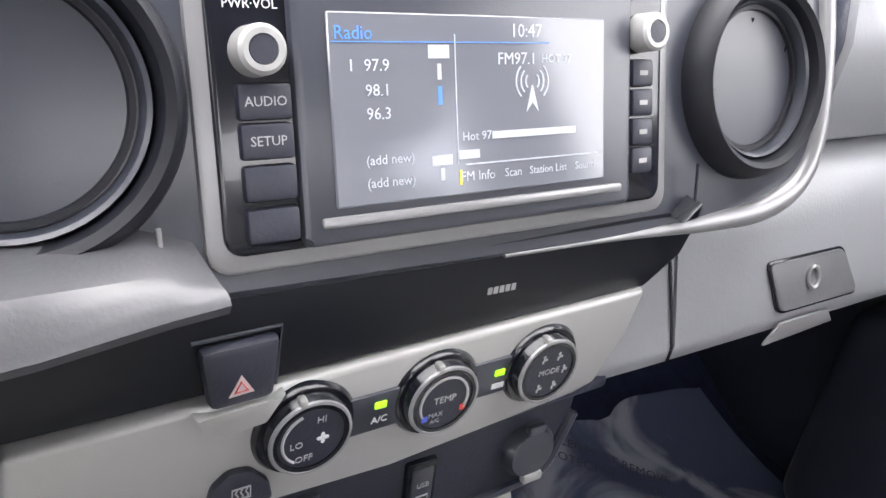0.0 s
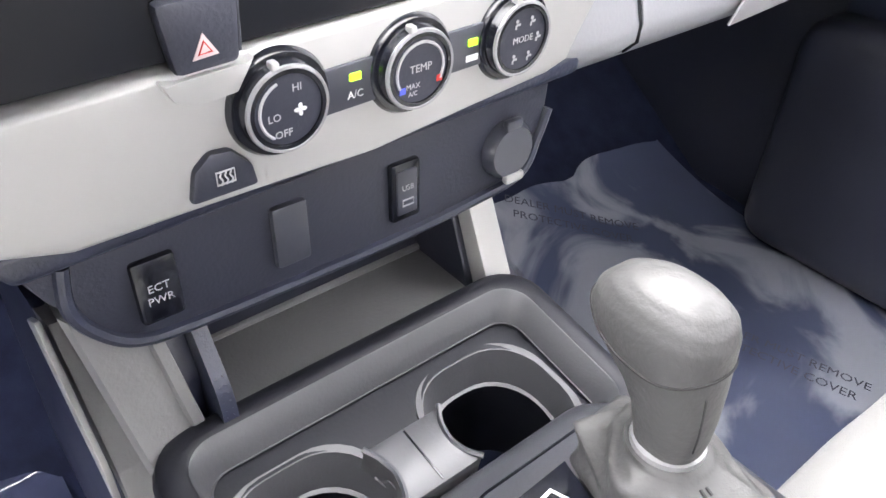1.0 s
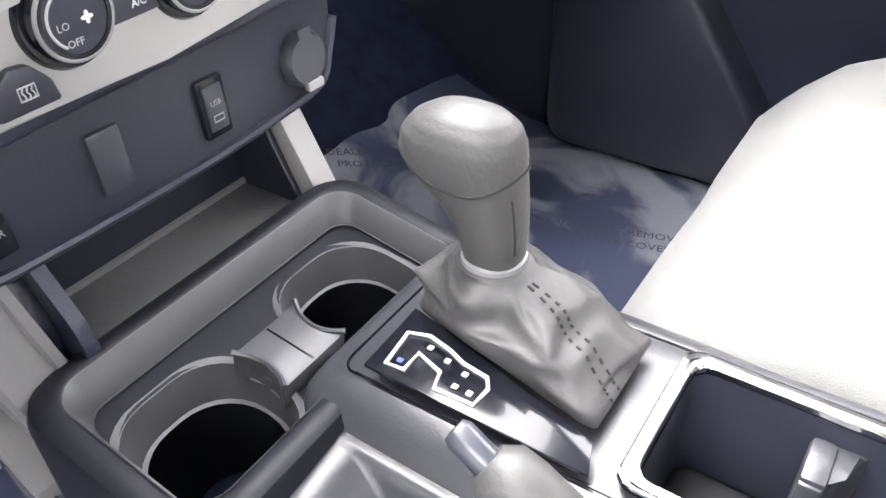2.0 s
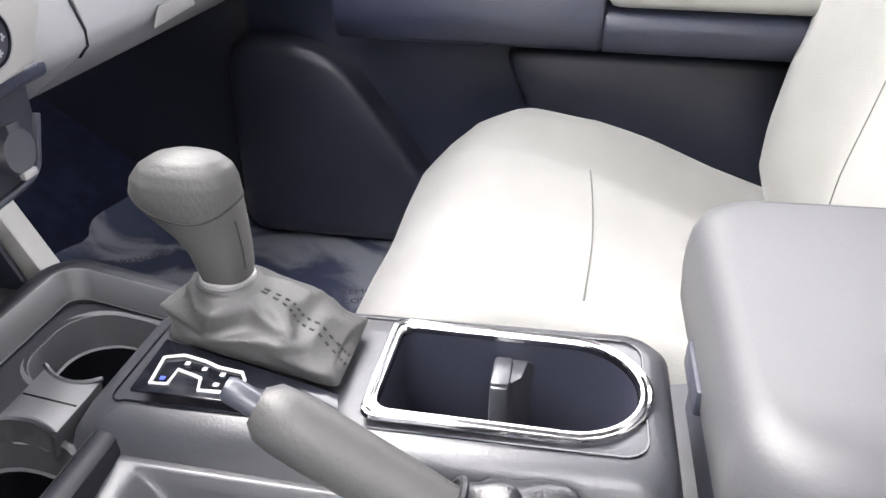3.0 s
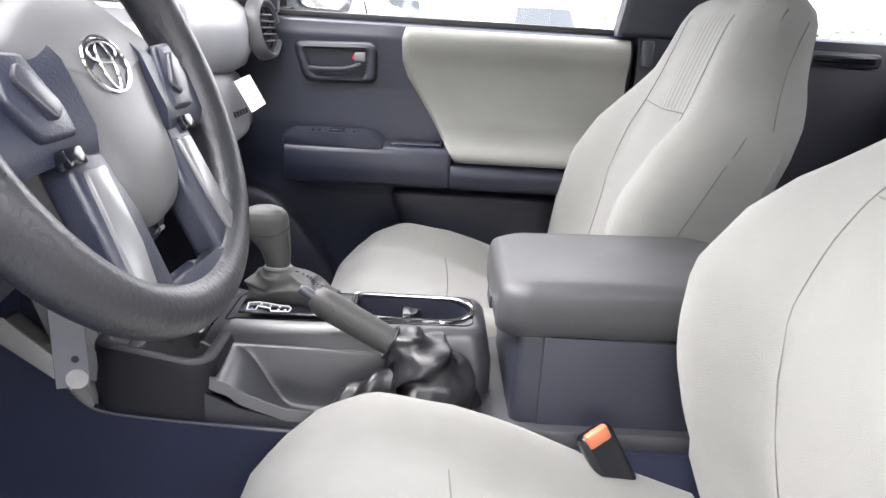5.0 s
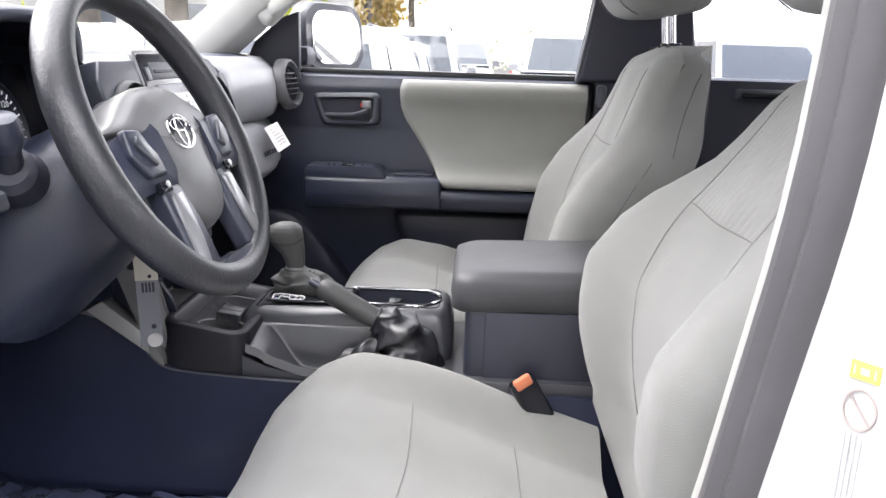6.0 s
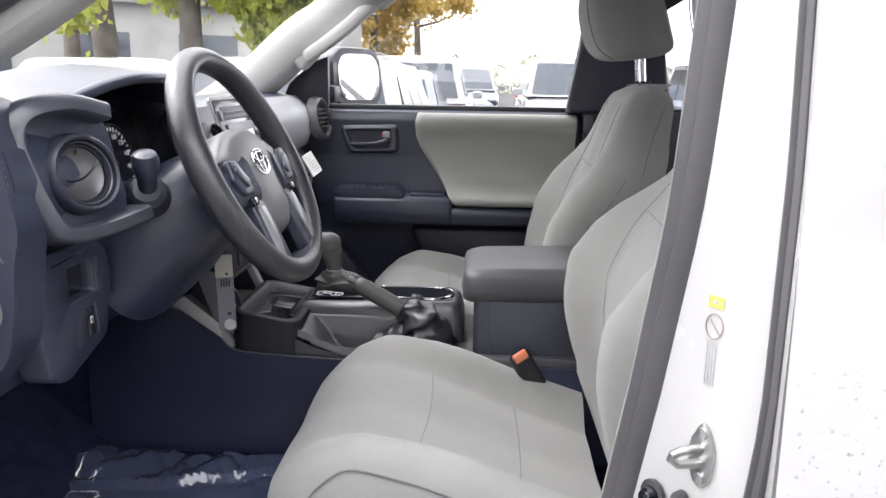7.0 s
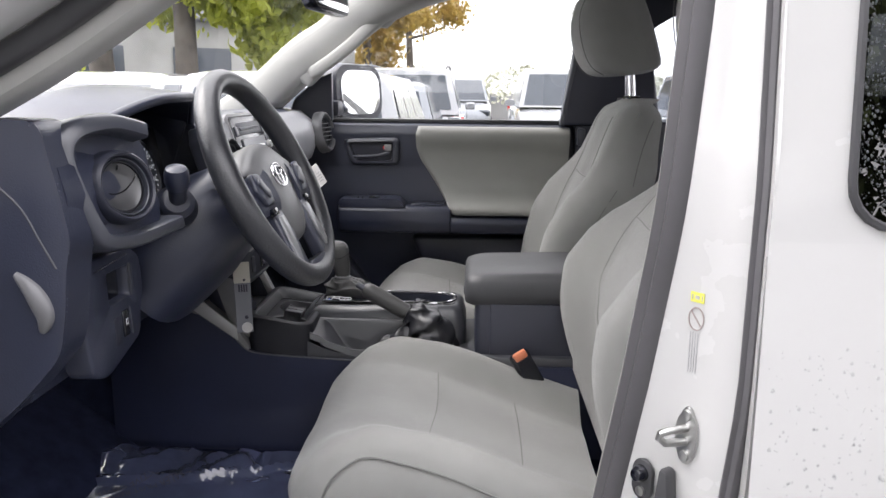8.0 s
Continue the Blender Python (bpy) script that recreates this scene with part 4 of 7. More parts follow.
for q in (-1, 1):
    part("divider_lip", moved(tube(curve_pts([(q * 0.0295, 0.0225, 0.008), (q * 0.0235, 0.012, 0.006), (q * 0.0210, 0.0, 0.0055), (q * 0.0235, -0.012, 0.006), (q * 0.0295, -0.0225, 0.008)], 5), 0.0020, 6), DV), CONSOLE, dv)

# struts beside the open bin
part("strut", prism([(0.362, 1.052), (0.382, 1.052), (0.332, 0.925), (0.298, 0.925)], "x", 0.080, 0.101, 0.003), SILVER, con, "silver painted strut")


def grained_strut():
    """Slanting post with a broad front face that leans inwards towards its foot."""
    rings = []
    for k in range(9):
        t = k / 8
        o, n = Vector((-0.158, 0.338, 1.060)).lerp(Vector((-0.140, 0.304, 0.935)), t), Vector((-0.122, 0.336, 1.052)).lerp(Vector((-0.106, 0.316, 0.945)), t)
        d = (n - o).normalized()
        back = Vector((0, 0.045, 0.01))
        rings.append([o + back, o + Vector((0, 0.004, 0.001)), o + d * 0.003, n - d * 0.008, n - d * 0.0065 + Vector((0, -0.0025, 0.0015)), n - d * 0.001 + Vector((0, -0.0025, 0.0015)), n + Vector((0, 0.003, 0)), n + back])
    return loft(rings)


part("strut", grained_strut(), STRUT, con, "grained grey strut", sharp=30)
fin = rounded([(0.352, 1.055), (0.312, 0.996), (0.312, 0.960), (0.345, 0.950), (0.400, 0.955), (0.400, 1.055)], 0.026, 7)
part("bin_fin", prism(fin, "x", -0.106, -0.098, 0.003, 3), DASH, con)
part("bin_filler", prism([(0.362, 1.055), (0.334, 1.000), (0.334, 0.955), (0.40, 0.955), (0.40, 1.055)], "x", -0.128, -0.1055, 0.002), DASH, con)
# open bin
# Floor in the paler strut plastic: the light on it is put into its colour.
part("bin_floor", box(-0.012, 0.348, 0.960, 0.182, 0.086, 0.010, 0.002), STRUT, con)
part("bin_fillet", tube([(-0.100, 0.3885, 0.9665), (0.078, 0.3885, 0.9665)], 0.0028, 8), STRUT, con)
part("bin_back", moved(box(0, 0, 0, 0.186, 0.010, 0.110, 0.002), pose(-0.012, 0.3985, 1.012, -6)), DARK, con)
part("bin_side", prism([(0.374, 1.055), (0.42, 1.055), (0.42, 0.945), (0.325, 0.945)], "x", 0.0745, 0.0795, 0.001, 1), DARK, con)
part("bin_roof", box(-0.012, 0.375, 1.058, 0.21, 0.08, 0.006, 0.002), DARK, con)

# console box with lid
cb = thing("console_box", "charcoal console storage box with padded lid", "console box", (0, -0.28, FLOOR_Z))
lid_rings = []
for s, z in ((0.93, 1.016), (0.985, 1.020), (1.0, 1.038), (1.0, 1.050), (0.985, 1.063), (0.95, 1.072), (0.85, 1.078)):
    lid_rings.append([(x * s, -0.265 + y * (1 - (1 - s) * 0.6), z + 0.002 - 0.014 * smooth(0.02, 0.155, y) - 0.006 * smooth(0.02, -0.15, y)) for x, y in rrect(0.245, 0.305, 0.035, 6)])
part("lid", loft(lid_rings), LID, cb, "padded charcoal armrest lid", sharp=60)
part("box_body", prism([(-0.118, 0.72), (-0.118, 1.016), (0.118, 1.016), (0.118, 0.72)], "y", -0.43, -0.135, 0.012, 3), DARK, cb)
part("side_panel", prism([(-0.40, 0.75), (-0.40, 1.010), (-0.165, 1.010), (-0.165, 0.75)], "x", -0.1205, -0.116, 0.002), DARK, cb)
part("latch", box(0.0, -0.1135, 1.012, 0.045, 0.006, 0.016, 0.002), DARK, cb)

# ---- shifter ----
sh = thing("gear_shifter", "grey leather gear shifter with pleated boot", "shifter", (0.018, 0.14, 0.985))
KNOB = [(1.026, 0.1555, 0.0145, 0.0145), (1.034, 0.1560, 0.0155, 0.0160), (1.046, 0.1580, 0.0163, 0.0182), (1.056, 0.1620, 0.0174, 0.0218), (1.065, 0.1675, 0.0188, 0.0268), (1.073, 0.1720, 0.0200, 0.0305), (1.081, 0.1740, 0.0206, 0.0320), (1.089, 0.1735, 0.0200, 0.0308), (1.096, 0.1720, 0.0174, 0.0268), (1.101, 0.1705, 0.0130, 0.0200), (1.104, 0.1695, 0.0074, 0.0115), (1.1050, 0.169, 0.0015, 0.003)]


def knob_at(z, a, grow=0.0):
    cy, rx, ry = (interp(z, [(k[0], k[j]) for k in KNOB]) for j in (1, 2, 3))
    x, y = math.cos(a), math.sin(a)
    return Vector((0.029 + (rx + grow) * math.copysign(abs(x) ** 0.85, x), cy + (ry + grow) * math.copysign(abs(y) ** 0.85, y), z))


knob_z = [q.x for q in curve_pts([(k[0], 0, 0) for k in KNOB], 4)]
rings = [[knob_at(z, 2 * math.pi * k / 40) for k in range(40)] for z in knob_z]
knob = part("knob", loft(rings), SLEEVE, sh, "smooth grey shift knob", sharp=75)
part("knob_seam", tube([knob_at(1.0800 + 0.0020 * math.sin(a) - 0.0110 * max(-math.cos(a), 0) ** 2, a, 0.0001) for a in [2 * math.pi * k / 60 for k in range(60)]], 0.0007, 5, True), STITCH, knob)
part("knob_seam", tube([knob_at(1.068 - 0.0035 * k, radians(-112), 0.0001) for k in range(10)], 0.0005, 5), STITCH, knob)
part("collar", moved(lathe([(0.0135, 0), (0.0164, 0.0008), (0.0168, 0.003), (0.0164, 0.0055), (0.014, 0.0062)], 28), Matrix.Translation((0.0285, 0.1555, 1.0225))), BEZEL, sh, "satin collar ring")


def boot(base_ring, top_ring, folds, amp, steps=14, seed=1, sag=0.0):
    """Soft sleeve from a base ring to a top ring, with ridged folds."""
    rings = []
    n = len(base_ring)
    low, high = sum((Vector(x) for x in base_ring), Vector()) / n, sum((Vector(x) for x in top_ring), Vector()) / n
    for k in range(steps + 1):
        t = k / steps
        ring = []
        for i, (p, q) in enumerate(zip(base_ring, top_ring)):
            a = 2 * math.pi * i / n
            v = Vector(p).lerp(Vector(q), t)
            w = math.sin(min(t * 1.08, 1) * math.pi) ** 0.7
            d = v - low.lerp(high, t)
            d = d.normalized() if d.length > 1e-6 else d
            r1 = 1 - 2 * abs(noise.noise(Vector((math.cos(a) * 0.85 + seed, math.sin(a) * 0.85, t * folds))))
            r2 = 1 - 2 * abs(noise.noise(Vector((math.cos(a) * 1.3, math.sin(a) * 1.3 + seed, t * folds * 1.3 + 4))))
            ring.append(v + d * w * (sag + amp * (r1 * 0.75 + r2 * 0.35 - 0.4)) + Vector((0, 0, amp * 0.35 * w * r2)))
        rings.append(ring)
    return rings


def ring_of(poly, z, n):
    """n points evenly round a polygon."""
    p = [Vector((a, b, z)) for a, b in poly]
    seg = [(p[i], p[(i + 1) % len(p)]) for i in range(len(p))]
    total = sum((b - a).length for a, b in seg)
    out = []
    for k in range(n):
        d = total * k / n
        for a, b in seg:
            if d <= (b - a).length:
                out.append(a.lerp(b, d / max((b - a).length, 1e-9)))
                break
            d -= (b - a).length
    return out


b0 = ring_of([(0.052, 0.078), (0.055, 0.190), (0.012, 0.190), (-0.012, 0.086), (-0.012, 0.078)], 0.986, 80)
ang = [math.atan2(p.y - 0.135, p.x - 0.025) for p in b0]
b1 = [Vector((0.028 + 0.0185 * math.cos(a), 0.155 + 0.0190 * math.sin(a), 1.0255)) for a in ang]
sleeve = boot(b0, b1, 2.0, 0.011, 30, 3, 0.007)
part("boot", loft(sleeve), SLEEVE, sh, "soft pleated leather boot", sharp=70)
near = min(range(len(b0)), key=lambda i: abs(ang[i] - radians(-108)))
for i in (near, near + 2):
    line = [ring[i % len(ring)] + (ring[i % len(ring)] - Vector((0.026, 0.145, ring[i % len(ring)].z))).normalized() * 0.0007 for ring in sleeve]
    part("stitching", joined(*[tube([line[k], line[k].lerp(line[k + 1], 0.9)], 0.0008, 5) for k in range(1, len(line) - 2, 2)]), STITCH, sh, "dark double stitching")

# ---- hand brake ----
hbk = thing("hand_brake", "black leather hand brake lever with gathered boot", "hand brake", (-0.075, -0.02, 0.92))
tip, root = Vector((-0.080, 0.098, 1.030)), Vector((-0.088, -0.012, 0.972))
ax = (tip - root).normalized()


def along(points):
    """Rings square to the lever: distance along it, half width, half height."""
    up = Vector((1, 0, 0)).cross(ax).normalized()
    rings = []
    for d, rx, rz in points:
        c = root + ax * d
        rings.append([c + Vector((1, 0, 0)) * rx * math.cos(2 * math.pi * k / 20) + up * rz * math.sin(2 * math.pi * k / 20) for k in range(20)])
    return loft(rings)


LEN = (tip - root).length
part("grip", along([(0.0, 0.014, 0.015), (0.03, 0.0145, 0.0165), (0.09, 0.0155, 0.0175), (LEN - 0.020, 0.0150, 0.0170), (LEN - 0.010, 0.0135, 0.0155), (LEN - 0.004, 0.008, 0.010)]), SLEEVE, hbk, "smooth grey leather grip")
part("release_button", along([(LEN - 0.006, 0.0065, 0.0065), (LEN + 0.010, 0.0065, 0.0065), (LEN + 0.013, 0.005, 0.005)]), SATIN, hbk, "grey release button")


def sack():
    """Gathered sleeve: rings that turn from square to the lever to level, with draped folds."""
    stations = [(0.0, (-0.0865, 0.004, 0.980), 0.0175, 0.0195), (0.12, (-0.0875, -0.008, 0.974), 0.0280, 0.0270), (0.32, (-0.089, -0.026, 0.957), 0.040, 0.042), (0.55, (-0.090, -0.036, 0.934), 0.047, 0.053), (0.78, (-0.091, -0.041, 0.910), 0.051, 0.056), (1.0, (-0.092, -0.046, 0.882), 0.050, 0.056)]
    rings = []
    for k in range(73):
        t = k / 72
        c = Vector([interp(t, [(s[0], s[1][j]) for s in stations]) for j in range(3)])
        rx, rv = interp(t, [(s[0], s[2]) for s in stations]), interp(t, [(s[0], s[3]) for s in stations])
        lean = radians(interp(t, [(0, 64), (0.5, 38), (1.0, 4)]))
        v = Vector((0, -math.cos(lean), math.sin(lean)))
        ring = []
        for i in range(110):
            a = 2 * math.pi * i / 110
            wob = 0.30 * math.sin(a * 2 + 1.0) + 0.22 * math.sin(a * 3 + t * 5) + 0.5 * noise.noise(Vector((math.cos(a) * 0.9, math.sin(a) * 0.9, t * 2 + 3)))
            ph = t * 3.4 + wob
            ridge = (0.5 + 0.5 * math.cos(2 * math.pi * ph)) ** 1.4
            fine = noise.noise(Vector((math.cos(a) * 3.2, math.sin(a) * 3.2, t * 9)))
            env = min(t / 0.12, 1) * min((1 - t) / 0.10 + 0.15, 1)
            d = env * (0.0115 * (ridge - 0.40) + 0.0030 * math.sin(5 * a + 9 * t) * ridge + 0.0014 * fine)
            ring.append(c + Vector((1, 0, 0)) * (rx + d) * math.cos(a) + v * (rv + d) * math.sin(a) + Vector((0, 0, -0.004 * env * ridge)))
        rings.append(ring)
    return loft(rings)


part("boot", sack(), LEATHER, hbk, "gathered black leather boot", sharp=75)
tail = []
for k in range(15):
    t = k / 14
    c = Vector((-0.130, 0.080, 0.898)).lerp(Vector((-0.104, 0.004, 0.926)), t)
    r = 0.010 + 0.020 * smooth(0.0, 0.7, t)
    tail.append([c + Vector((0.55 * r * math.cos(a) * 0.9, 0.35 * r * math.cos(a), r * math.sin(a))) * (1 + 0.22 * math.sin(3 * a + 11 * t) * math.sin(math.pi * t)) for a in [2 * math.pi * i / 28 for i in range(28)]])
part("boot_tail", loft(tail), LEATHER, hbk, "loose fold of the leather boot", sharp=70)
part("boot_band", tube([Vector((-0.0865, 0.004, 0.980)) + Vector((1, 0, 0)) * 0.0178 * math.cos(a) + Vector((0, -0.44, 0.90)) * 0.0195 * math.sin(a) for a in [2 * math.pi * k / 32 for k in range(32)]], 0.002, 6, True), LEATHER, hbk)

# ---- dashboard ----
dash = thing("dashboard", "charcoal plastic dashboard with round air vents", "dashboard", (0, 0.5, FLOOR_Z))


def dash_profile(x):
    """Upper pad, from the windshield round to the underside."""
    bulge = 0.012 * math.cos(x / 0.75 * math.pi / 2)
    side = smooth(0.52, 0.74, abs(x))
    hollow = smooth(0.199, 0.186, abs(x + 0.375))
    f = 0.318 + 0.03 * side + 0.05 * smooth(0.275, 0.25, abs(x - 0.008)) * smooth(-0.19, -0.17, x) + 0.142 * hollow + 0.026 * smooth(0.19, 0.23, x) * smooth(0.62, 0.45, x)
    return [(0.84, 1.325), (0.70, 1.352), (0.55, 1.368 + bulge * 0.3), (max(0.44, f + 0.06), 1.372), (max(0.38, f + 0.045), 1.366), (f + 0.028, 1.352), (f + 0.008, 1.335), (f, 1.30), (f + 0.002, 1.262), (f + 0.012, 1.235), (f + 0.035, 1.222), (0.50, 1.20), (0.84, 1.20)]


xs = [-0.74 + 1.48 * k / 160 for k in range(161)]
xf = [0.262 + 0.45 * k / 14 for k in range(15)]
facing = [[(x, y - 0.004, z) for y, z in dash_profile(x)[4:11]] + [(x, y + 0.02, z) for y, z in dash_profile(x)[10:3:-1]] for x in xf]
part("facing", loft(facing), GLOVE, dash, "mid grey dashboard facing", sharp=50)
part("upper_pad", loft([[(x, y, z) for y, z in dash_profile(x)] for x in xs]), DASH, dash, sharp=50)


def lower_profile(x):
    f = 0.330 + 0.03 * smooth(0.5, 0.74, abs(x))
    return [(0.60, 1.222), (f + 0.030, 1.224), (f + 0.012, 1.212), (f + 0.001, 1.185), (f - 0.010, 1.150), (f - 0.0165, 1.128), (f - 0.0150, 1.117), (f - 0.004, 1.106), (f + 0.040, 1.074), (f + 0.09, 1.055), (0.55, 1.03), (0.70, 1.03), (0.70, 1.20)]


xr = [0.175 + 0.565 * k / 20 for k in range(21)]
glove = part("glove_box", loft([[(x, y, z) for y, z in lower_profile(x)] for x in xr]), GLOVE, dash, sharp=50)
GF = basis((0.309, 0.3185, 1.147), (1, 0, 0), (0, 0.31, 0.95))
LATCH = [(-0.050, 0.0175), (0.032, 0.0175), (0.051, -0.016), (-0.037, -0.016)]
part("latch_gap", moved(prism(rounded([(x * 1.035, y * 1.10) for x, y in LATCH], 0.006), "z", -0.004, 0.0010, 0.0003), GF), BLACK, glove)
latch = part("latch_plate", moved(prism(rounded(LATCH, 0.005), "z", -0.003, 0.0024, 0.001), GF), PAD, glove)
part("lock", moved(lathe([(0.0, 0.001), (0.0052, 0.001), (0.0058, 0.003), (0.0075, 0.0038), (0.0085, 0.003), (0.0088, 0.0)], 28), GF @ Matrix.Translation((-0.004, 0.003, 0.001)) @ Matrix.Scale(0.85, 4, (1, 0, 0))), BEZEL, latch, "oval key lock")
part("latch_lip", moved(prism([(-0.040, -0.009), (0.036, -0.005), (0.024, 0.007), (-0.030, 0.007)], "z", 0, 0.002, 0.0005), basis((0.305, 0.3125, 1.1170), (1, 0, 0), (0, -0.05, 0.95))), BEZEL, glove, "bright latch lip")
seam_line = [(0.160 + 0.012 * k / 6, interp(z, [(1.106, 0.326), (1.117, 0.3150), (1.128, 0.3135), (1.150, 0.3195), (1.185, 0.3305), (1.212, 0.3415)]), z) for k, z in enumerate((1.212, 1.195, 1.175, 1.150, 1.128, 1.117, 1.107))]
part("glove_seam", tube([(x + 0.004, y - 0.0002, z) for x, y, z in seam_line], 0.0011, 6), BLACK, glove)
for k in range(5):
    part("letter_bar", moved(box(0.166 + 0.021 * k, 0.010, 0.0008, 0.013, 0.010, 0.0012, 0.0003, 1), GF), DARK, glove)

card = thing("warning_card", "white printed paper card hanging from the glove box", "card", (0.51, 0.30, 1.17))
CM = basis((0.509, 0.3035, 1.192), (1, 0.02, 0.03), (0.0, 0.55, 0.83))
part("sheet", moved(grid(lambda u, v: (-0.059 + 0.118 * u + 0.004 * math.sin(v * 3), -0.030 + 0.060 * v, 0.004 * math.sin(u * 2.6) + 0.003 * v * v), 10, 8), CM), PAPER, card)
for k in range(6):
    part("print_line", moved(box(-0.004 + 0.004 * (k % 2), 0.020 - 0.0075 * k, 0.0050, 0.074 - 0.008 * (k % 3), 0.0016, 0.0003, 0, 1), CM), GREYPRINT, card)

# centre bezel
A = basis((0.008, 0.310, 1.245), (1, 0, 0), (0, 0.31, 0.951))
bez = [(-0.215, 0.128), (-0.238, 0.10), (-0.238, 0.02), (-0.225, -0.012), (-0.195, -0.028), (-0.150, -0.018), (-0.108, -0.030), (0.125, -0.031), (0.195, -0.031), (0.228, -0.020), (0.248, 0.010), (0.250, 0.06), (0.248, 0.10), (0.220, 0.128)]
bezel = part("centre_bezel", moved(prism(bez, "z", -0.05, -0.008, 0.004, 3), A), SATIN, dash, "satin grey surround of screen and vents")

# Silver edge, broadened rightwards to stand for the surround's pale reflection.
edge = curve_pts([(0.02, -0.030, -0.009), (0.10, -0.031, -0.009), (0.16, -0.031, -0.009), (0.20, -0.028, -0.009), (0.232, -0.016, -0.010), (0.249, 0.012, -0.011), (0.252, 0.06, -0.011), (0.248, 0.10, -0.011)], 6)
part("bezel_edge", moved(tube(edge, [0.0012 + 0.0065 * smooth(0.06, 0.23, p.x) for p in edge], 10), A), BEZEL, dash, "silver edge of the surround, broadened for its pale reflection")


def vent(m, r, mat, parent, tilt=0, outer=None):
    """Round air vent in x and y of m: nested rings and a shutter, turned by tilt about its upright axis."""
    ring = part("vent_ring", moved(lathe([(r * 0.84, -0.014), (r * 0.84, 0.004), (r * 0.87, 0.010), (r * 0.93, 0.012), (r * 1.00, 0.009), (r * 1.05, 0.001), (r * 1.07, -0.010), (r * 1.07, -0.016)], 56), m), outer or CUPS, parent)
    part("vent_groove", moved(lathe([(r * 0.76, -0.014), (r * 0.76, 0.0), (r * 0.78, 0.005), (r * 0.81, 0.006), (r * 0.835, 0.001), (r * 0.84, -0.014)], 56), m), SATIN, parent)
    part("vent_collar", moved(lathe([(r * 0.68, -0.020), (r * 0.68, -0.004), (r * 0.70, 0.000), (r * 0.74, 0.000), (r * 0.76, -0.005), (r * 0.76, -0.014)], 56), m), CUPS, parent)
    if tilt:
        part("vent_bowl", moved(lathe([(0.0, -0.030), (r * 0.45, -0.029), (r * 0.68, -0.018), (r * 0.70, -0.020), (0, -0.033)], 44), m), mat, parent)
        turned = m @ Matrix.Translation((-r * 0.10, 0, -0.012)) @ Matrix.Rotation(radians(-28), 4, "Z") @ Matrix.Rotation(radians(tilt), 4, "Y")
        disc = lathe([(0.0, 0.0015), (r * 0.30, 0.001), (r * 0.48, -0.0005), (r * 0.515, -0.002), (r * 0.52, -0.004), (r * 0.50, -0.005), (0, -0.005)], 44)
        part("shutter", moved(disc, turned), mat, parent)
        # Silver bead: the highlight on the disc's edge, put into its colour.
        part("shutter_edge", moved(tube([(r * 0.505 * math.cos(a), r * 0.505 * math.sin(a), -0.0012) for a in [2 * math.pi * k / 48 for k in range(48)]], 0.0021, 8, True), turned), BEZEL, parent)
        part("shutter_tab", moved(box(r * 0.58, -r * 0.22, -0.010, r * 0.10, r * 0.24, 0.008, 0.0015), m @ Matrix.Rotation(radians(-25), 4, "Z")), SATIN, parent)
    else:
        dish = lathe([(0.0, -0.007), (r * 0.35, -0.0066), (r * 0.55, -0.005), (r * 0.675, -0.002), (r * 0.675, -0.02), (0, -0.02)], 44)
        part("shutter", moved(dish, m), mat, parent)
        part("shutter_edge", moved(tube(curve_pts([(-r * 0.64, -r * 0.06, -0.0022), (-r * 0.3, -r * 0.17, -0.0046), (r * 0.1, -r * 0.12, -0.0056), (r * 0.45, r * 0.10, -0.0046), (r * 0.62, r * 0.34, -0.0022)], 6), 0.0010, 6), m), BLACK, parent)
        part("shutter_tab", moved(tube([(r * 0.02, r * 0.50, -0.0045), (r * 0.02, r * 0.62, -0.002)], 0.0010, 6), m), BLACK, parent)
    return ring


VL = A @ Matrix.Translation((-0.166, 0.043, -0.006))
VR = A @ Matrix.Translation((0.184, 0.043, -0.006))
vent(VL, 0.052, SHUTTER, dash, -20)
vent(VR, 0.0505, SHUTTER, dash)

# sloping ledge below the driver-side vent
def ledge_ring(x, top, front):
    (ty, tz), (fy, fz) = top, front
    return [(x, fy + 0.012, fz - 0.010), (x, fy + 0.002, fz - 0.004), (x, fy, fz), (x, fy + 0.002, fz + 0.002), (x, (ty + fy) / 2, (tz + fz) / 2 + 0.0015), (x, ty, tz), (x, 0.325, tz), (x, 0.325, fz - 0.012)]


ledge = [ledge_ring(-0.250, (0.277, 1.2455), (0.262, 1.2275)), ledge_ring(-0.160, (0.281, 1.2445), (0.268, 1.2315)), ledge_ring(-0.124, (0.284, 1.2430), (0.272, 1.2345)), ledge_ring(-0.106, (0.285, 1.2365), (0.274, 1.2350))]
part("shelf_trim", loft(ledge), MID_GREY, dash, "pale silver ledge below the vent", sharp=30)
part("bezel_joint", tube([(-0.118, 0.3045, 1.232), (-0.119, 0.3080, 1.247)], 0.0009, 6), BEZEL, dash)
part("bezel_joint", tube([(0.142, 0.3045, 1.226), (0.143, 0.3105, 1.247)], 0.0009, 6), BLACK, dash)
part("bezel_notch", prism([(0.132, 1.2195), (0.1425, 1.2215), (0.1430, 1.2300), (0.1385, 1.2255)], "y", 0.3005, 0.312, 0.0006, 1), BLACK, dash)

# radio
RA = A @ Matrix.Translation((0, 0, -0.0125))
radio = thing("car_radio", "touch screen radio with round knobs, switched on", "radio", (0.008, 0.30, 1.25))
part("trim_frame", moved(prism(rrect(0.229, 0.162, 0.009, 4, 0.004, 0.061), "z", 0.0, 0.0068, 0.0022), RA), BEZEL, radio, "thin silver frame")
part("housing", moved(prism(rrect(0.216, 0.149, 0.007, 4, 0.004, 0.061), "z", 0.002, 0.0085, 0.0015), RA), BLACK, radio)
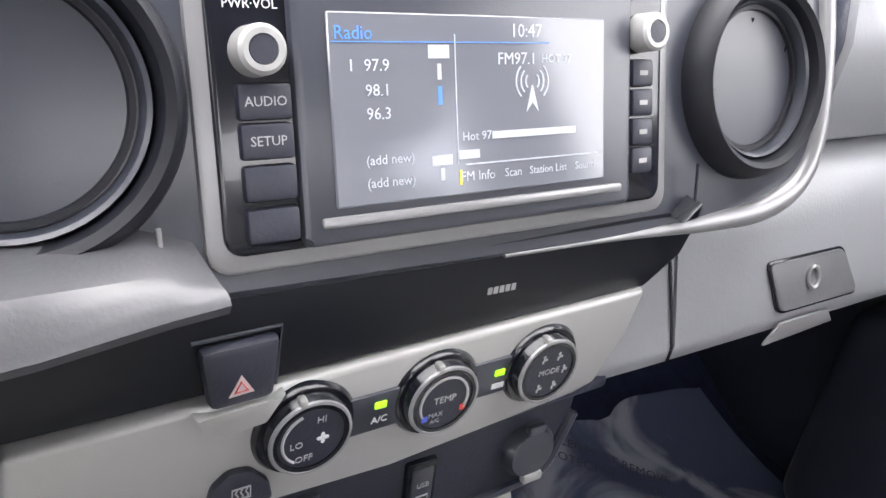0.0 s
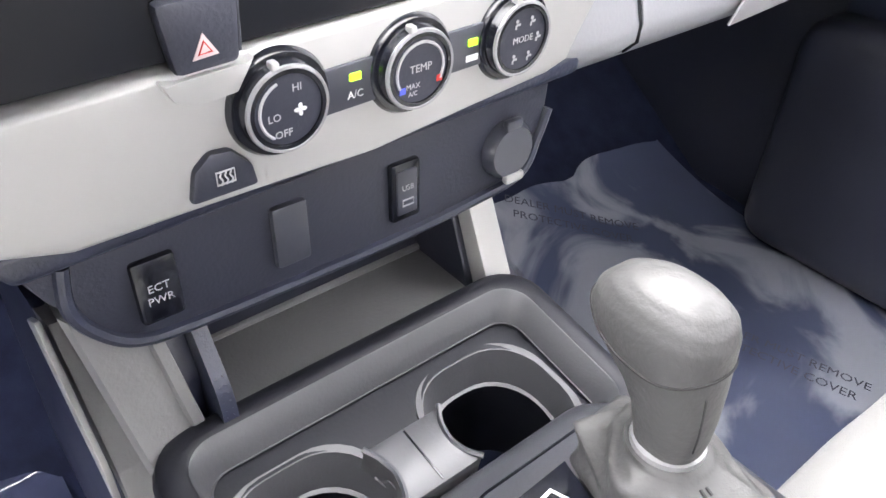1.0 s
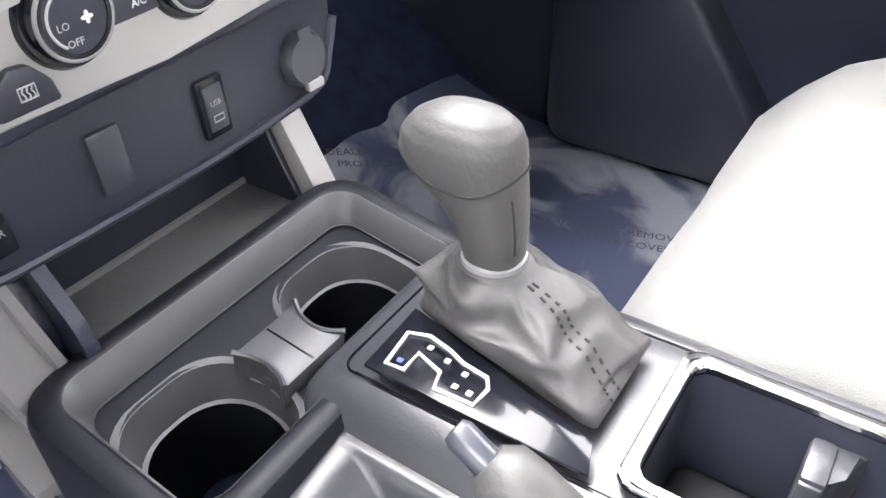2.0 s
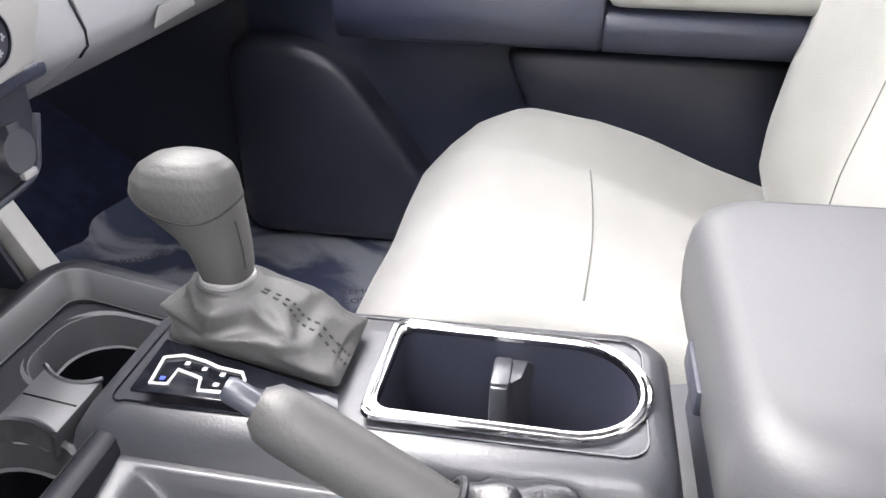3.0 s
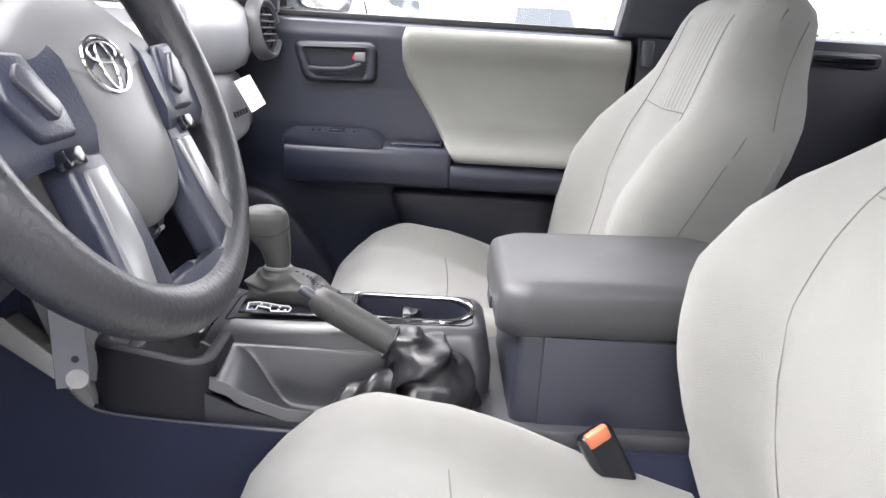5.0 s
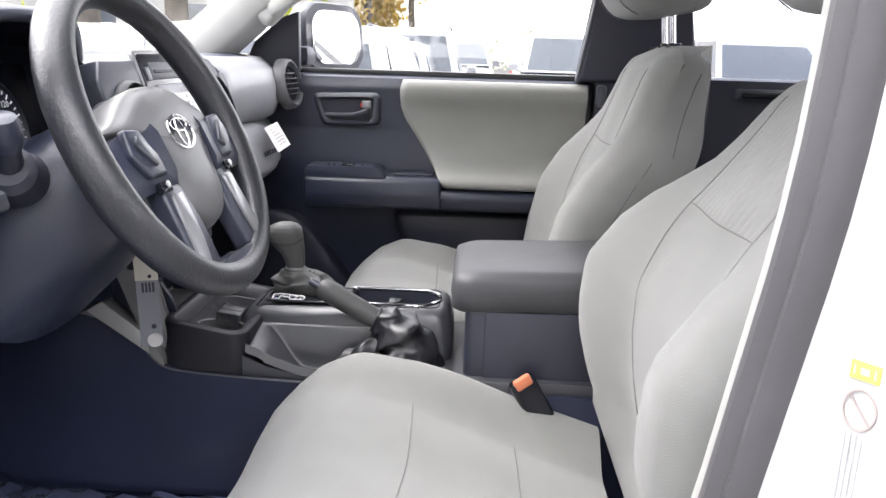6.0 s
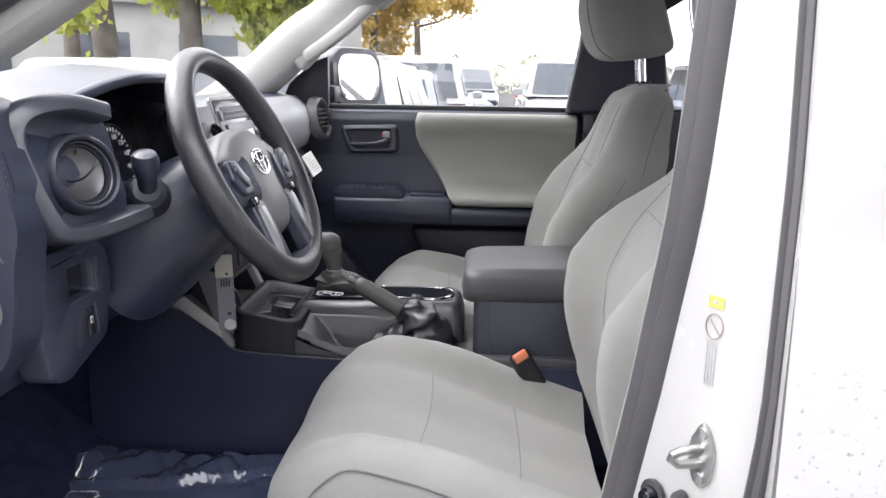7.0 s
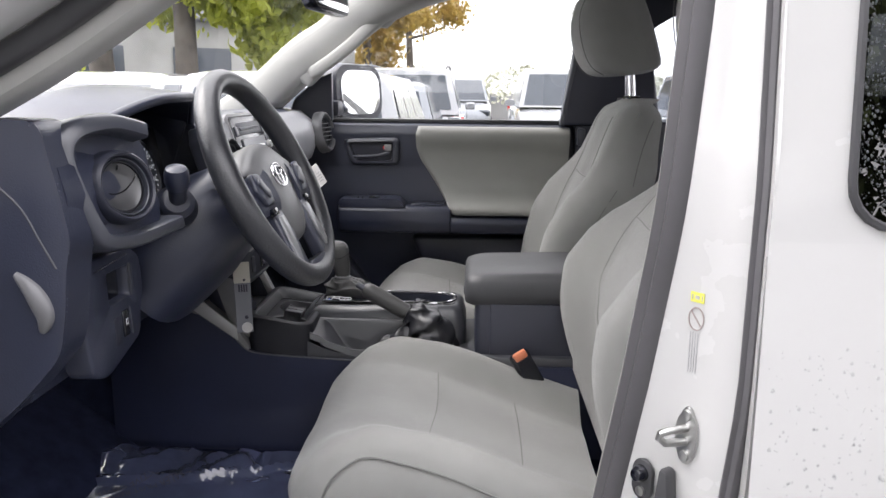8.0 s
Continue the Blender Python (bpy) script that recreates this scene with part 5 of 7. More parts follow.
part("face", moved(prism(rrect(0.164, 0.100, 0.004, 4, 0.006, 0.037), "z", 0.004, 0.0125, 0.002), RA), SATIN, radio)
part("face_lip", moved(box(0.006, -0.0045, 0.0125, 0.150, 0.004, 0.003, 0.001), RA), BEZEL, radio)
part("disc_slot", moved(box(0.004, 0.108, 0.010, 0.135, 0.006, 0.004, 0.0015), RA), SATIN, radio)
part("disc_gap", moved(box(0.004, 0.108, 0.0118, 0.125, 0.002, 0.001, 0, 1), RA), INK, radio)
part("upper_face", moved(prism(rrect(0.164, 0.026, 0.003, 3, 0.006, 0.108), "z", 0.004, 0.0100, 0.0015), RA), DARK, radio)
for u in (-0.0885, 0.0975):
    part("upper_button", moved(box(u, 0.104, 0.009, 0.016, 0.020, 0.006, 0.0015), RA), SATIN, radio)
SCREEN = bpy.data.materials.new("radio_screen")
SCREEN.use_nodes = True
sp = SCREEN.node_tree.nodes["Principled BSDF"]
sp.inputs["Base Color"].default_value = (0.15, 0.155, 0.175, 1)
sp.inputs["Roughness"].default_value = 0.12
sp.inputs["Specular IOR Level"].default_value = 0.9
sp.inputs["Coat Weight"].default_value = 0.6
sp.inputs["Coat Roughness"].default_value = 0.12
sp.inputs["Emission Color"].default_value = (0.55, 0.6, 0.75, 1)
sp.inputs["Emission Strength"].default_value = 0.012
scr = part("screen", moved(box(0.0035, 0.0355, 0.0125, 0.133, 0.070, 0.0022, 0.0006, 1), RA), SCREEN, radio, "lit screen with station list")
GLOW = material("screen_text", (0.55, 0.57, 0.62), 0.5, mottle=0, emit=0.006)
GLOWB = material("screen_blue", (0.1, 0.3, 0.8), 0.5, mottle=0, emit=0.012)
GLOWY = material("screen_yellow", (0.8, 0.7, 0.1), 0.5, mottle=0, emit=0.03)
for body, u, v, size, mat in (("Radio", -0.053, 0.0630, 0.0068, GLOWB), ("10:47", 0.026, 0.0645, 0.0075, GLOW), ("FM97.1", 0.021, 0.0535, 0.0068, GLOW), ("HOT 97", 0.042, 0.0535, 0.0048, GLOW),
                               ("1", -0.0545, 0.0515, 0.0062, GLOW), ("97.9", -0.044, 0.0515, 0.0062, GLOW), ("98.1", -0.044, 0.0425, 0.0062, GLOW), ("96.3", -0.044, 0.0340, 0.0062, GLOW),
                               ("(add new)", -0.040, 0.0170, 0.0052, GLOW), ("(add new)", -0.040, 0.0085, 0.0052, GLOW),
                               ("Hot 97", 0.000, 0.0235, 0.0050, GLOW), ("FM Info", 0.000, 0.0075, 0.0056, GLOW), ("Scan", 0.018, 0.0075, 0.0050, GLOW), ("Station List", 0.037, 0.0075, 0.0046, GLOW), ("Sound", 0.058, 0.0075, 0.0046, GLOW)):
    part("screen_word", moved(words(body, size, 0.0001), RA @ Matrix.Translation((u, v, 0.0138))), mat, scr)
for u, v, w, h, mat in ((-0.017, 0.0565, 0.0095, 0.005, GLOW), (-0.017, 0.049, 0.0018, 0.006, GLOW), (-0.017, 0.040, 0.0018, 0.007, GLOWB), (-0.017, 0.0150, 0.0095, 0.004, GLOW), (-0.017, 0.0095, 0.0018, 0.005, GLOW), (-0.0095, 0.038, 0.0005, 0.05, GLOW),
                         (0.030, 0.0235, 0.045, 0.0030, GLOW), (-0.004, 0.0165, 0.010, 0.0035, GLOW), (0.030, 0.0125, 0.072, 0.0006, GLOW), (-0.0085, 0.0075, 0.0012, 0.006, GLOWY), (-0.012, 0.060, 0.10, 0.0004, GLOWB)):
    part("screen_bar", moved(box(u, v, 0.0138, w, h, 0.0002, 0, 1), RA), mat, scr)
mast = [(0.0255, 0.032), (0.0285, 0.043), (0.0290, 0.043), (0.0320, 0.032), (0.0287, 0.036)]
part("mast_icon", moved(prism(mast, "z", 0.0136, 0.0139), RA), GLOW, scr)
for r in (0.0035, 0.0060, 0.0085):
    for q in (0, math.pi):
        part("wave_icon", moved(tube([(0.0287 + r * math.cos(q + b), 0.0445 + r * math.sin(q + b), 0.0138) for b in [-0.8 + 0.16 * k for k in range(11)]], 0.0004, 4), RA), GLOW, scr)
for k, (v, word) in enumerate(((0.040, "AUDIO"), (0.0265, "SETUP"), (0.012, ""), (-0.003, ""))):
    b = part("button", moved(box(-0.0865, v, 0.009, 0.0195, 0.0125, 0.006, 0.0015), RA), DARK, radio)
    if word:
        part("caption", moved(words(word, 0.0048, 0.0001), RA @ Matrix.Translation((-0.0865, v, 0.0121))), DIM, b)
for v in (0.047, 0.0335, 0.020, 0.0065):
    b = part("button", moved(box(0.0965, v, 0.009, 0.0135, 0.0125, 0.006, 0.0015), RA), DARK, radio)
    part("caption", moved(box(0.0965, v, 0.0120, 0.005, 0.0022, 0.0004, 0, 1), RA), GREYPRINT, b)
for u, v in ((-0.0885, 0.0570), (0.0975, 0.0650)):
    kn = part("knob", moved(lathe([(0.0090, 0.004), (0.0088, 0.010), (0.0085, 0.018), (0.0072, 0.0195), (0.0052, 0.0195), (0.0050, 0.0185), (0.0, 0.0185)], 36), RA @ Matrix.Translation((u, v, 0))), SILVER, radio, "silver ringed knob")
    part("knob_cap", moved(lathe([(0.0, 0.018), (0.0051, 0.018), (0.0048, 0.0192), (0.0, 0.0195)], 24), RA @ Matrix.Translation((u, v, 0))), DARK, kn)
part("caption", moved(words("PWR·VOL", 0.0045, 0.0001), RA @ Matrix.Translation((-0.0885, 0.0725, 0.0087))), PRINT, radio)

# climate panel
hv = thing("climate_panel", "silver climate control panel with three dials", "control panel", (0.0, 0.315, 1.15))
V = basis((0.0, 0.312, 1.150), (1, 0, 0), (0, 0, 1))
part("black_strip", moved(prism([(-0.205, 0.022), (-0.195, 0.070), (0.160, 0.072), (0.150, 0.045), (0.128, 0.029)], "z", -0.04, 0.002, 0.002), V), STRIP, hv, "satin black strip above the dials")
pan = [(-0.172, 0.020), (0.126, 0.030), (0.118, 0.005), (0.104, -0.024), (0.090, -0.028), (-0.02, -0.036), (-0.150, -0.036), (-0.176, -0.028)]
part("face_plate", moved(prism(pan, "z", -0.03, 0.006, 0.003, 3), V), SILVER, hv)
part("dark_band", moved(prism([(-0.055, 0.008), (0.075, 0.011), (0.075, -0.009), (-0.055, -0.012)], "z", 0.004, 0.0075, 0.001), V), SATIN, hv)
for u, v in ((-0.064, 0.0), (0.0, 0.0), (0.0605, 0.0)):
    d = part("dial", moved(lathe([(0.0200, 0.002), (0.0203, 0.005), (0.0190, 0.007), (0.0182, 0.0125), (0.0172, 0.014), (0.0148, 0.014), (0.0146, 0.0125), (0, 0.0125)], 44), V @ Matrix.Translation((u, v, 0))), BLACK, hv)
    part("dial_base", moved(lathe([(0.0225, 0.002), (0.0228, 0.006), (0.0212, 0.0085), (0.019, 0.0085), (0.019, 0.002)], 44), V @ Matrix.Translation((u, v, 0))), BLACK, d)
    part("dial_ring", moved(tube([(u + 0.0172 * math.cos(a), v + 0.0172 * math.sin(a), 0.0132) for a in [2 * math.pi * k / 40 for k in range(40)]], 0.0011, 6, True), V), BEZEL, d, "satin dial ring")
    part("dial_mark", moved(box(u - 0.004, v + 0.0178, 0.0115, 0.0035, 0.0045, 0.005, 0.001), V), SILVER, d)
    part("dial_face", moved(lathe([(0, 0.0122), (0.0148, 0.0122), (0.0148, 0.0132), (0, 0.0136)], 32), V @ Matrix.Translation((u, v, 0))), DARK, d)
    def cap(body, du, dv, size=0.0045, mat=DIM):
        part("caption", moved(words(body, size, 0.0001), V @ Matrix.Translation((u + du, v + dv, 0.0138))), mat, d)
    def arc(a0, a1, r=0.0125, mat=DIM, w=0.0007):
        part("scale_arc", moved(tube([(u + r * math.cos(radians(a0 + (a1 - a0) * k / 16)), v + r * math.sin(radians(a0 + (a1 - a0) * k / 16)), 0.0136) for k in range(17)], w, 5), V), mat, d)
    if u < -0.03:
        cap("HI", 0.004, 0.0085), cap("LO", -0.0065, -0.002), cap("OFF", -0.003, -0.0095)
        arc(110, 235)
        for k in range(4):
            part("fan_icon", moved(lathe([(0, 0), (0.0013, 0), (0.0013, 0.0003), (0, 0.0003)], 10), V @ Matrix.Translation((u + 0.005, v - 0.001, 0.0136)) @ Matrix.Rotation(k * math.pi / 2, 4, "Z") @ Matrix.Translation((0.0015, 0, 0)) @ Matrix.Scale(0.7, 4, (0, 1, 0))), PRINT, d)
    elif u < 0.03:
        cap("TEMP", 0, 0.001, 0.0050), cap("MAX", -0.004, -0.0065, 0.0035), cap("A/C", -0.004, -0.0100, 0.0030)
        arc(-30, 210)
        part("cold_mark", moved(box(u - 0.0095, v - 0.0075, 0.0137, 0.003, 0.003, 0.0003, 0, 1), V), BLUE, d)
        part("hot_mark", moved(box(u + 0.0105, v - 0.0060, 0.0137, 0.003, 0.003, 0.0003, 0, 1), V), RED, d)
    else:
        cap("MODE", 0, 0, 0.0046)
        for a in (60, 120, 0, 240, 300):
            part("mode_icon", moved(joined(lathe([(0, 0), (0.0009, 0), (0.0009, 0.0003), (0, 0.0003)], 10), box(0.0009, -0.0017, 0.00015, 0.0024, 0.0011, 0.0003, 0, 1), box(-0.0005, -0.0028, 0.00015, 0.0009, 0.0018, 0.0003, 0, 1)), V @ Matrix.Translation((u + 0.0095 * math.cos(radians(a)), v + 0.0098 * math.sin(radians(a)) + 0.001, 0.0136))), DIM, d)
for u, word in ((-0.0295, "A/C"), (0.0345, "")):
    part("led", moved(box(u, 0.0025, 0.0078, 0.0058, 0.0036, 0.0012, 0.0004, 1), V), GREEN, hv, "lit green indicator")
    if word:
        part("caption", moved(words(word, 0.0048, 0.0001), V @ Matrix.Translation((u, -0.0055, 0.0078))), PRINT, hv)
    else:
        part("caption_bar", moved(box(u, -0.005, 0.0078, 0.007, 0.003, 0.0003, 0, 1), V), PRINT, hv)
hz = part("hazard_button", moved(prism([(-0.107, 0.047), (-0.076, 0.048), (-0.078, 0.0210), (-0.103, 0.0200)], "z", 0, 0.008, 0.003), V), DARK, hv, "black hazard switch")
part("triangle", moved(prism([(-0.0965, 0.0257), (-0.0865, 0.0265), (-0.0917, 0.0350)], "z", 0.0078, 0.0084), V), material("pink_print", (0.62, 0.50, 0.50), 0.5, mottle=0.03), hz)
part("triangle_inner", moved(tube([(-0.0941, 0.0275, 0.0084), (-0.0891, 0.0279, 0.0084), (-0.0917, 0.0321, 0.0084)], 0.0005, 5, True), V), RED, hz)
part("hazard_frame", moved(tube([(-0.1085, 0.0490, 0.0025), (-0.0745, 0.0500, 0.0025), (-0.0760, 0.0225, 0.0025)], 0.0009, 6), V), SATIN, hv)
part("hazard_lip", moved(prism([(-0.110, 0.021), (-0.106, 0.013), (-0.098, 0.0095), (-0.082, 0.0110), (-0.074, 0.0230), (-0.079, 0.0205), (-0.103, 0.0195)], "z", 0.004, 0.0105, 0.001), V), SILVER, hv)
VD = V @ Matrix.Translation((-0.004, 0.005, 0))
df = part("defrost_button", moved(prism([(-0.102, -0.036), (-0.099, -0.022), (-0.092, -0.016), (-0.083, -0.017), (-0.075, -0.026), (-0.073, -0.036)], "z", 0.002, 0.0095, 0.002), VD), DARK, hv)
part("icon", moved(tube([(-0.0910, -0.0300, 0.0097), (-0.0835, -0.0300, 0.0097), (-0.0835, -0.0245, 0.0097), (-0.0910, -0.0245, 0.0097)], 0.0005, 5, True), VD), DIM, df)
for k in range(3):
    part("icon_wave", moved(tube([(-0.0893 + 0.0021 * k, -0.0305, 0.0098), (-0.0886 + 0.0021 * k, -0.0285, 0.0098), (-0.0897 + 0.0021 * k, -0.0265, 0.0098), (-0.0890 + 0.0021 * k, -0.0250, 0.0098)], 0.0004, 5), VD), DIM, df)
for k in range(5):
    part("caption_bar", moved(box(0.024 + 0.0033 * k, 0.046, 0.0023, 0.0024, 0.0035, 0.0003, 0, 1), V), GREYPRINT, hv)
# cheek between the panel and the glove box
def cheek_edge(z):
    return interp(z, [(1.05, 0.085), (1.10, 0.090), (1.12, 0.104), (1.15, 0.121), (1.18, 0.131), (1.21, 0.150), (1.23, 0.162)])


part("cheek", loft([[(cheek_edge(z) + (0.172 - cheek_edge(z)) * k / 4, y + 0.003 * (1 - k / 4) ** 3, z) for y, z in lower_profile(0.17)[1:10]] + [(cheek_edge(z) + (0.172 - cheek_edge(z)) * k / 4, 0.60, z) for y, z in lower_profile(0.17)[9:0:-1]] for k in range(5)]), GLOVE, hv, sharp=50)

# lower switch panel
lp = thing("switch_panel", "dark lower switch panel with power socket", "switch panel", (0.0, 0.34, 1.06))
Lo = basis((0.0, 0.337, 1.150), (1, 0, 0), (0, 0.05, 1))
low = [(-0.176, -0.046), (0.125, -0.036), (0.122, -0.070), (0.104, -0.106), (0.0, -0.114), (-0.114, -0.112), (-0.135, -0.108), (-0.150, -0.092), (-0.158, -0.070)]
part("plate", moved(prism(low, "z", -0.03, 0.002, 0.003, 3), Lo), DARK, lp)
part("ledge", moved(prism([(-0.180, -0.034), (0.128, -0.028), (0.128, -0.042), (-0.172, -0.050)], "z", -0.02, 0.020, 0.005, 3), Lo), DASH, lp)
LS = Lo @ Matrix.Translation((-0.0045, 0.003, 0))
for u, v, w, h, word in ((-0.1135, -0.087, 0.020, 0.033, "ECT"), (-0.047, -0.086, 0.019, 0.034, ""), (0.021, -0.087, 0.019, 0.035, "usb")):
    b = part("switch", moved(box(u, v, 0.002, w, h, 0.007, 0.002), LS), SATIN if not word else BLACK, lp)
    if word == "ECT":
        part("caption", moved(words("ECT", 0.0056, 0.0001), LS @ Matrix.Translation((u, v + 0.002, 0.0056))), DIM, b)
        part("caption", moved(words("PWR", 0.0056, 0.0001), LS @ Matrix.Translation((u, v - 0.0045, 0.0056))), DIM, b)
    elif word:
        part("inset", moved(box(u, v, 0.0045, w * 0.7, h * 0.75, 0.004, 0.001), LS), SATIN, b)
        part("caption", moved(words("USB", 0.0045, 0.0001), LS @ Matrix.Translation((u, v + 0.003, 0.0068))), DIM, b)
        part("icon", moved(tube([(u - 0.0035, v - 0.0075, 0.0068), (u + 0.0035, v - 0.0075, 0.0068), (u + 0.0035, v - 0.004, 0.0068), (u - 0.0035, v - 0.004, 0.0068)], 0.0005, 5, True), LS), DIM, b)
lip_path = curve_pts([(-0.152, -0.058, 0.002), (-0.154, -0.078, 0.002), (-0.147, -0.094, 0.002), (-0.131, -0.1075, 0.002), (-0.100, -0.1115, 0.002), (0.0, -0.1135, 0.002), (0.060, -0.1110, 0.002), (0.103, -0.1055, 0.002), (0.116, -0.085, 0.002), (0.123, -0.068, 0.002)], 6)
part("panel_lip", moved(tube(lip_path, 0.0034, 8), Lo), DASH, lp, "raised lip round the panel")
so = part("power_socket", moved(lathe([(0.0175, 0.0), (0.0175, 0.006), (0.0150, 0.010), (0.0, 0.010)], 32), LS @ Matrix.Translation((0.094, -0.086, 0))), SATIN, lp, "capped power socket")
part("cap_tab", moved(box(0.094, -0.069, 0.008, 0.012, 0.006, 0.005, 0.0015), LS), SATIN, so)
part("cap_lip", moved(box(0.096, -0.103, 0.009, 0.014, 0.006, 0.005, 0.0015), LS), SILVER, so)

# side vents
VS = basis((-0.634, 0.345, 1.303), (0.915, -0.40, 0), (0, 0.18, 0.984))
vb = rounded([(-0.078, 0.078), (0.040, 0.080), (0.064, 0.060), (0.070, -0.050), (0.050, -0.075), (-0.045, -0.078), (-0.075, -0.04)], 0.02)
part("vent_bezel", moved(prism(vb, "z", -0.06, 0.004, 0.004, 3), VS), DASH, dash)


def bar_along(path, wide, low, high):
    """A rounded bar along a path in x and y; high gives its height along the way."""
    pts = [Vector(p) for p in path]
    rings = []
    for i, p in enumerate(pts):
        d = (pts[min(i + 1, len(pts) - 1)] - pts[max(i - 1, 0)]).normalized()
        s = Vector((-d.y, d.x, 0))
        h = high(i / (len(pts) - 1))
        w = wide(i / (len(pts) - 1)) / 2
        rings.append([p + s * w * a + Vector((0, 0, b)) for a, b in ((1.15, low), (1.1, h * 0.3 + low * 0.7), (0.85, h - 0.004), (0.6, h), (-0.55, h - 0.002), (-0.85, h - 0.007), (-1, h - 0.014), (-1, low))])
    return loft(rings)


frame_path = curve_pts([(0.052, 0.066, 0), (0.00, 0.078, 0), (-0.052, 0.070, 0), (-0.072, 0.045, 0), (-0.068, 0.0, 0), (-0.052, -0.055, 0), (-0.034, -0.072, 0), (0.015, -0.073, 0), (0.085, -0.062, 0)], 6)
part("vent_surround", moved(bar_along(frame_path, lambda t: 0.026 - 0.004 * smooth(0.3, 0.8, t), -0.03, lambda t: 0.034 - 0.008 * smooth(0.1, 0.45, t)), VS), SATIN, dash, "satin grey raised frame round the vent", sharp=50)
vent(VS @ Matrix.Translation((0.004, -0.004, 0.016)), 0.046, SHUTTER, dash, 0, DARK)
VP = basis((0.655, 0.306, 1.305), (0.985, -0.17, 0), (0, 0.16, 0.987))
vent(VP, 0.056, CUPS, dash, 0, PAD)
for k in range(5):
    part("vent_slat", moved(box(0, -0.024 + 0.012 * k, 0.002, 0.065 if k in (1, 2, 3) else 0.045, 0.0025, 0.012, 0.0005, 1), VP), PAD, dash)

# gauge hood and cluster
def visor(lower):
    """The hood's outer skin, or its inner one a hand's breadth of plastic below."""
    def fn(u, v):
        s = 2 * u - 1
        x = -0.375 + 0.208 * s
        y = 0.352 + 0.055 * s * s + (0.36 - 0.03 * s * s) * v
        drop = 0.050 * abs(s) ** (2.2 if s < 0 else 5)
        z = 1.420 - drop * (1 - 0.3 * v) + 0.012 * math.sin(min(v * 2.4, 1) * math.pi / 2) - 0.072 * smooth(0.3, 1.0, v) * (1 - abs(s) ** 4 * 0.5)
        if lower:
            z -= 0.016
            x = -0.375 + 0.200 * s
        return (x, y + (0.003 if lower else 0), z)
    return fn


NV = 16
top_rows = [[visor(False)(i / 48, j / NV) for i in range(49)] for j in range(NV + 1)]
low_rows = [[visor(True)(i / 48, j / NV) for i in range(49)] for j in range(NV + 1)]
part("gauge_hood", loft([t + l[::-1] for t, l in zip(top_rows, low_rows)]), DASH, dash, "arched hood over the gauges", sharp=60)
lip = [Vector(visor(False)(i / 48, 0)) + Vector((0, -0.001, -0.007)) for i in range(49)]
part("hood_lip", tube(lip, 0.0085, 10), DASH, dash)
part("hood_side", prism([(0.40, 1.385), (0.43, 1.30), (0.47, 1.215), (0.60, 1.215), (0.60, 1.37), (0.45, 1.395)], "x", -0.186, -0.170, 0.004), DASH, dash)
DIAL = material("lit_dial_print", (0.75, 0.77, 0.80), 0.6, mottle=0, emit=0.10)
clu = thing("gauge_cluster", "instrument cluster with round white scaled gauges", "gauge", (-0.37, 0.38, 1.3))
part("panel", moved(box(0, 0, 0, 0.34, 0.15, 0.01, 0.003), basis((-0.37, 0.452, 1.282), (1, 0, 0), (0, 0.2, 1))), BLACK, clu)
GC = basis((-0.37, 0.446, 1.278), (1, 0, 0), (0, 0.2, 1))
part("binnacle", moved(prism(rrect(0.35, 0.150, 0.05, 6), "z", -0.012, -0.004, 0.003), GC), DARK, clu)
for gx in (-0.070, 0.068):
    g = part("gauge", moved(lathe([(0.063, 0), (0.064, 0.004), (0.061, 0.006), (0.0585, 0.002), (0, 0.002)], 40), GC @ Matrix.Translation((gx, 0, 0))), DARK, clu)
    for k in range(27):
        a = radians(225 - 10 * k)
        part("tick", moved(box(0, 0, 0, 0.008 if k % 3 == 0 else 0.005, 0.0018, 0.0004, 0, 1), GC @ Matrix.Translation((gx + 0.053 * math.cos(a), 0.053 * math.sin(a), 0.003)) @ Matrix.Rotation(a, 4, "Z")), DIAL, g)
    for k in range(9):
        a = radians(225 - 30 * k)
        part("numeral", moved(words(str(k * 20 if gx > 0 else k), 0.0115, 0.0001), GC @ Matrix.Translation((gx + 0.041 * math.cos(a), 0.041 * math.sin(a), 0.003))), DIAL, g)
    part("needle", moved(box(-0.018, -0.018, 0.004, 0.040, 0.0018, 0.001, 0, 1), GC @ Matrix.Translation((gx, 0, 0)) @ Matrix.Rotation(radians(45), 4, "Z") @ Matrix.Translation((0.018, 0.018, 0)) @ Matrix.Translation((-0.02, 0, 0))), RED, g, "red needle")

# driver's knee panel
def knee_profile(x):
    f = 0.3835 + 0.010 * smooth(-0.50, -0.42, x)
    return [(0.62, 1.222), (f + 0.002, 1.222), (f + 0.004, 1.20), (f + 0.006, 1.17), (f + 0.010, 1.10), (f + 0.040, 1.04), (f + 0.11, 1.00), (0.62, 0.99)]


part("knee_panel", loft([[(x, y, z) for y, z in knee_profile(x)] for x in [-0.73 + 0.56 * k / 16 for k in range(17)]]), DASH, dash, sharp=50)
end = [(0.366, 1.378), (0.376, 1.390), (0.44, 1.392), (0.60, 1.36), (0.62, 1.0), (0.50, 0.98), (0.42, 1.05), (0.366, 1.110), (0.356, 1.165), (0.350, 1.222), (0.342, 1.25), (0.352, 1.31)]
part("end_cap", prism(rounded(end, 0.02, 5), "x", -0.752, -0.690, 0.005, 2), DASH, dash, sharp=60)
# Seam as a paler bead: the highlight along its edge is painted.
part("end_seam", tube(curve_pts([(-0.7525, 0.440, 1.330), (-0.7525, 0.400, 1.293), (-0.7525, 0.378, 1.251), (-0.7525, 0.362, 1.219)], 6), 0.0011, 6), MID_GREY, dash)
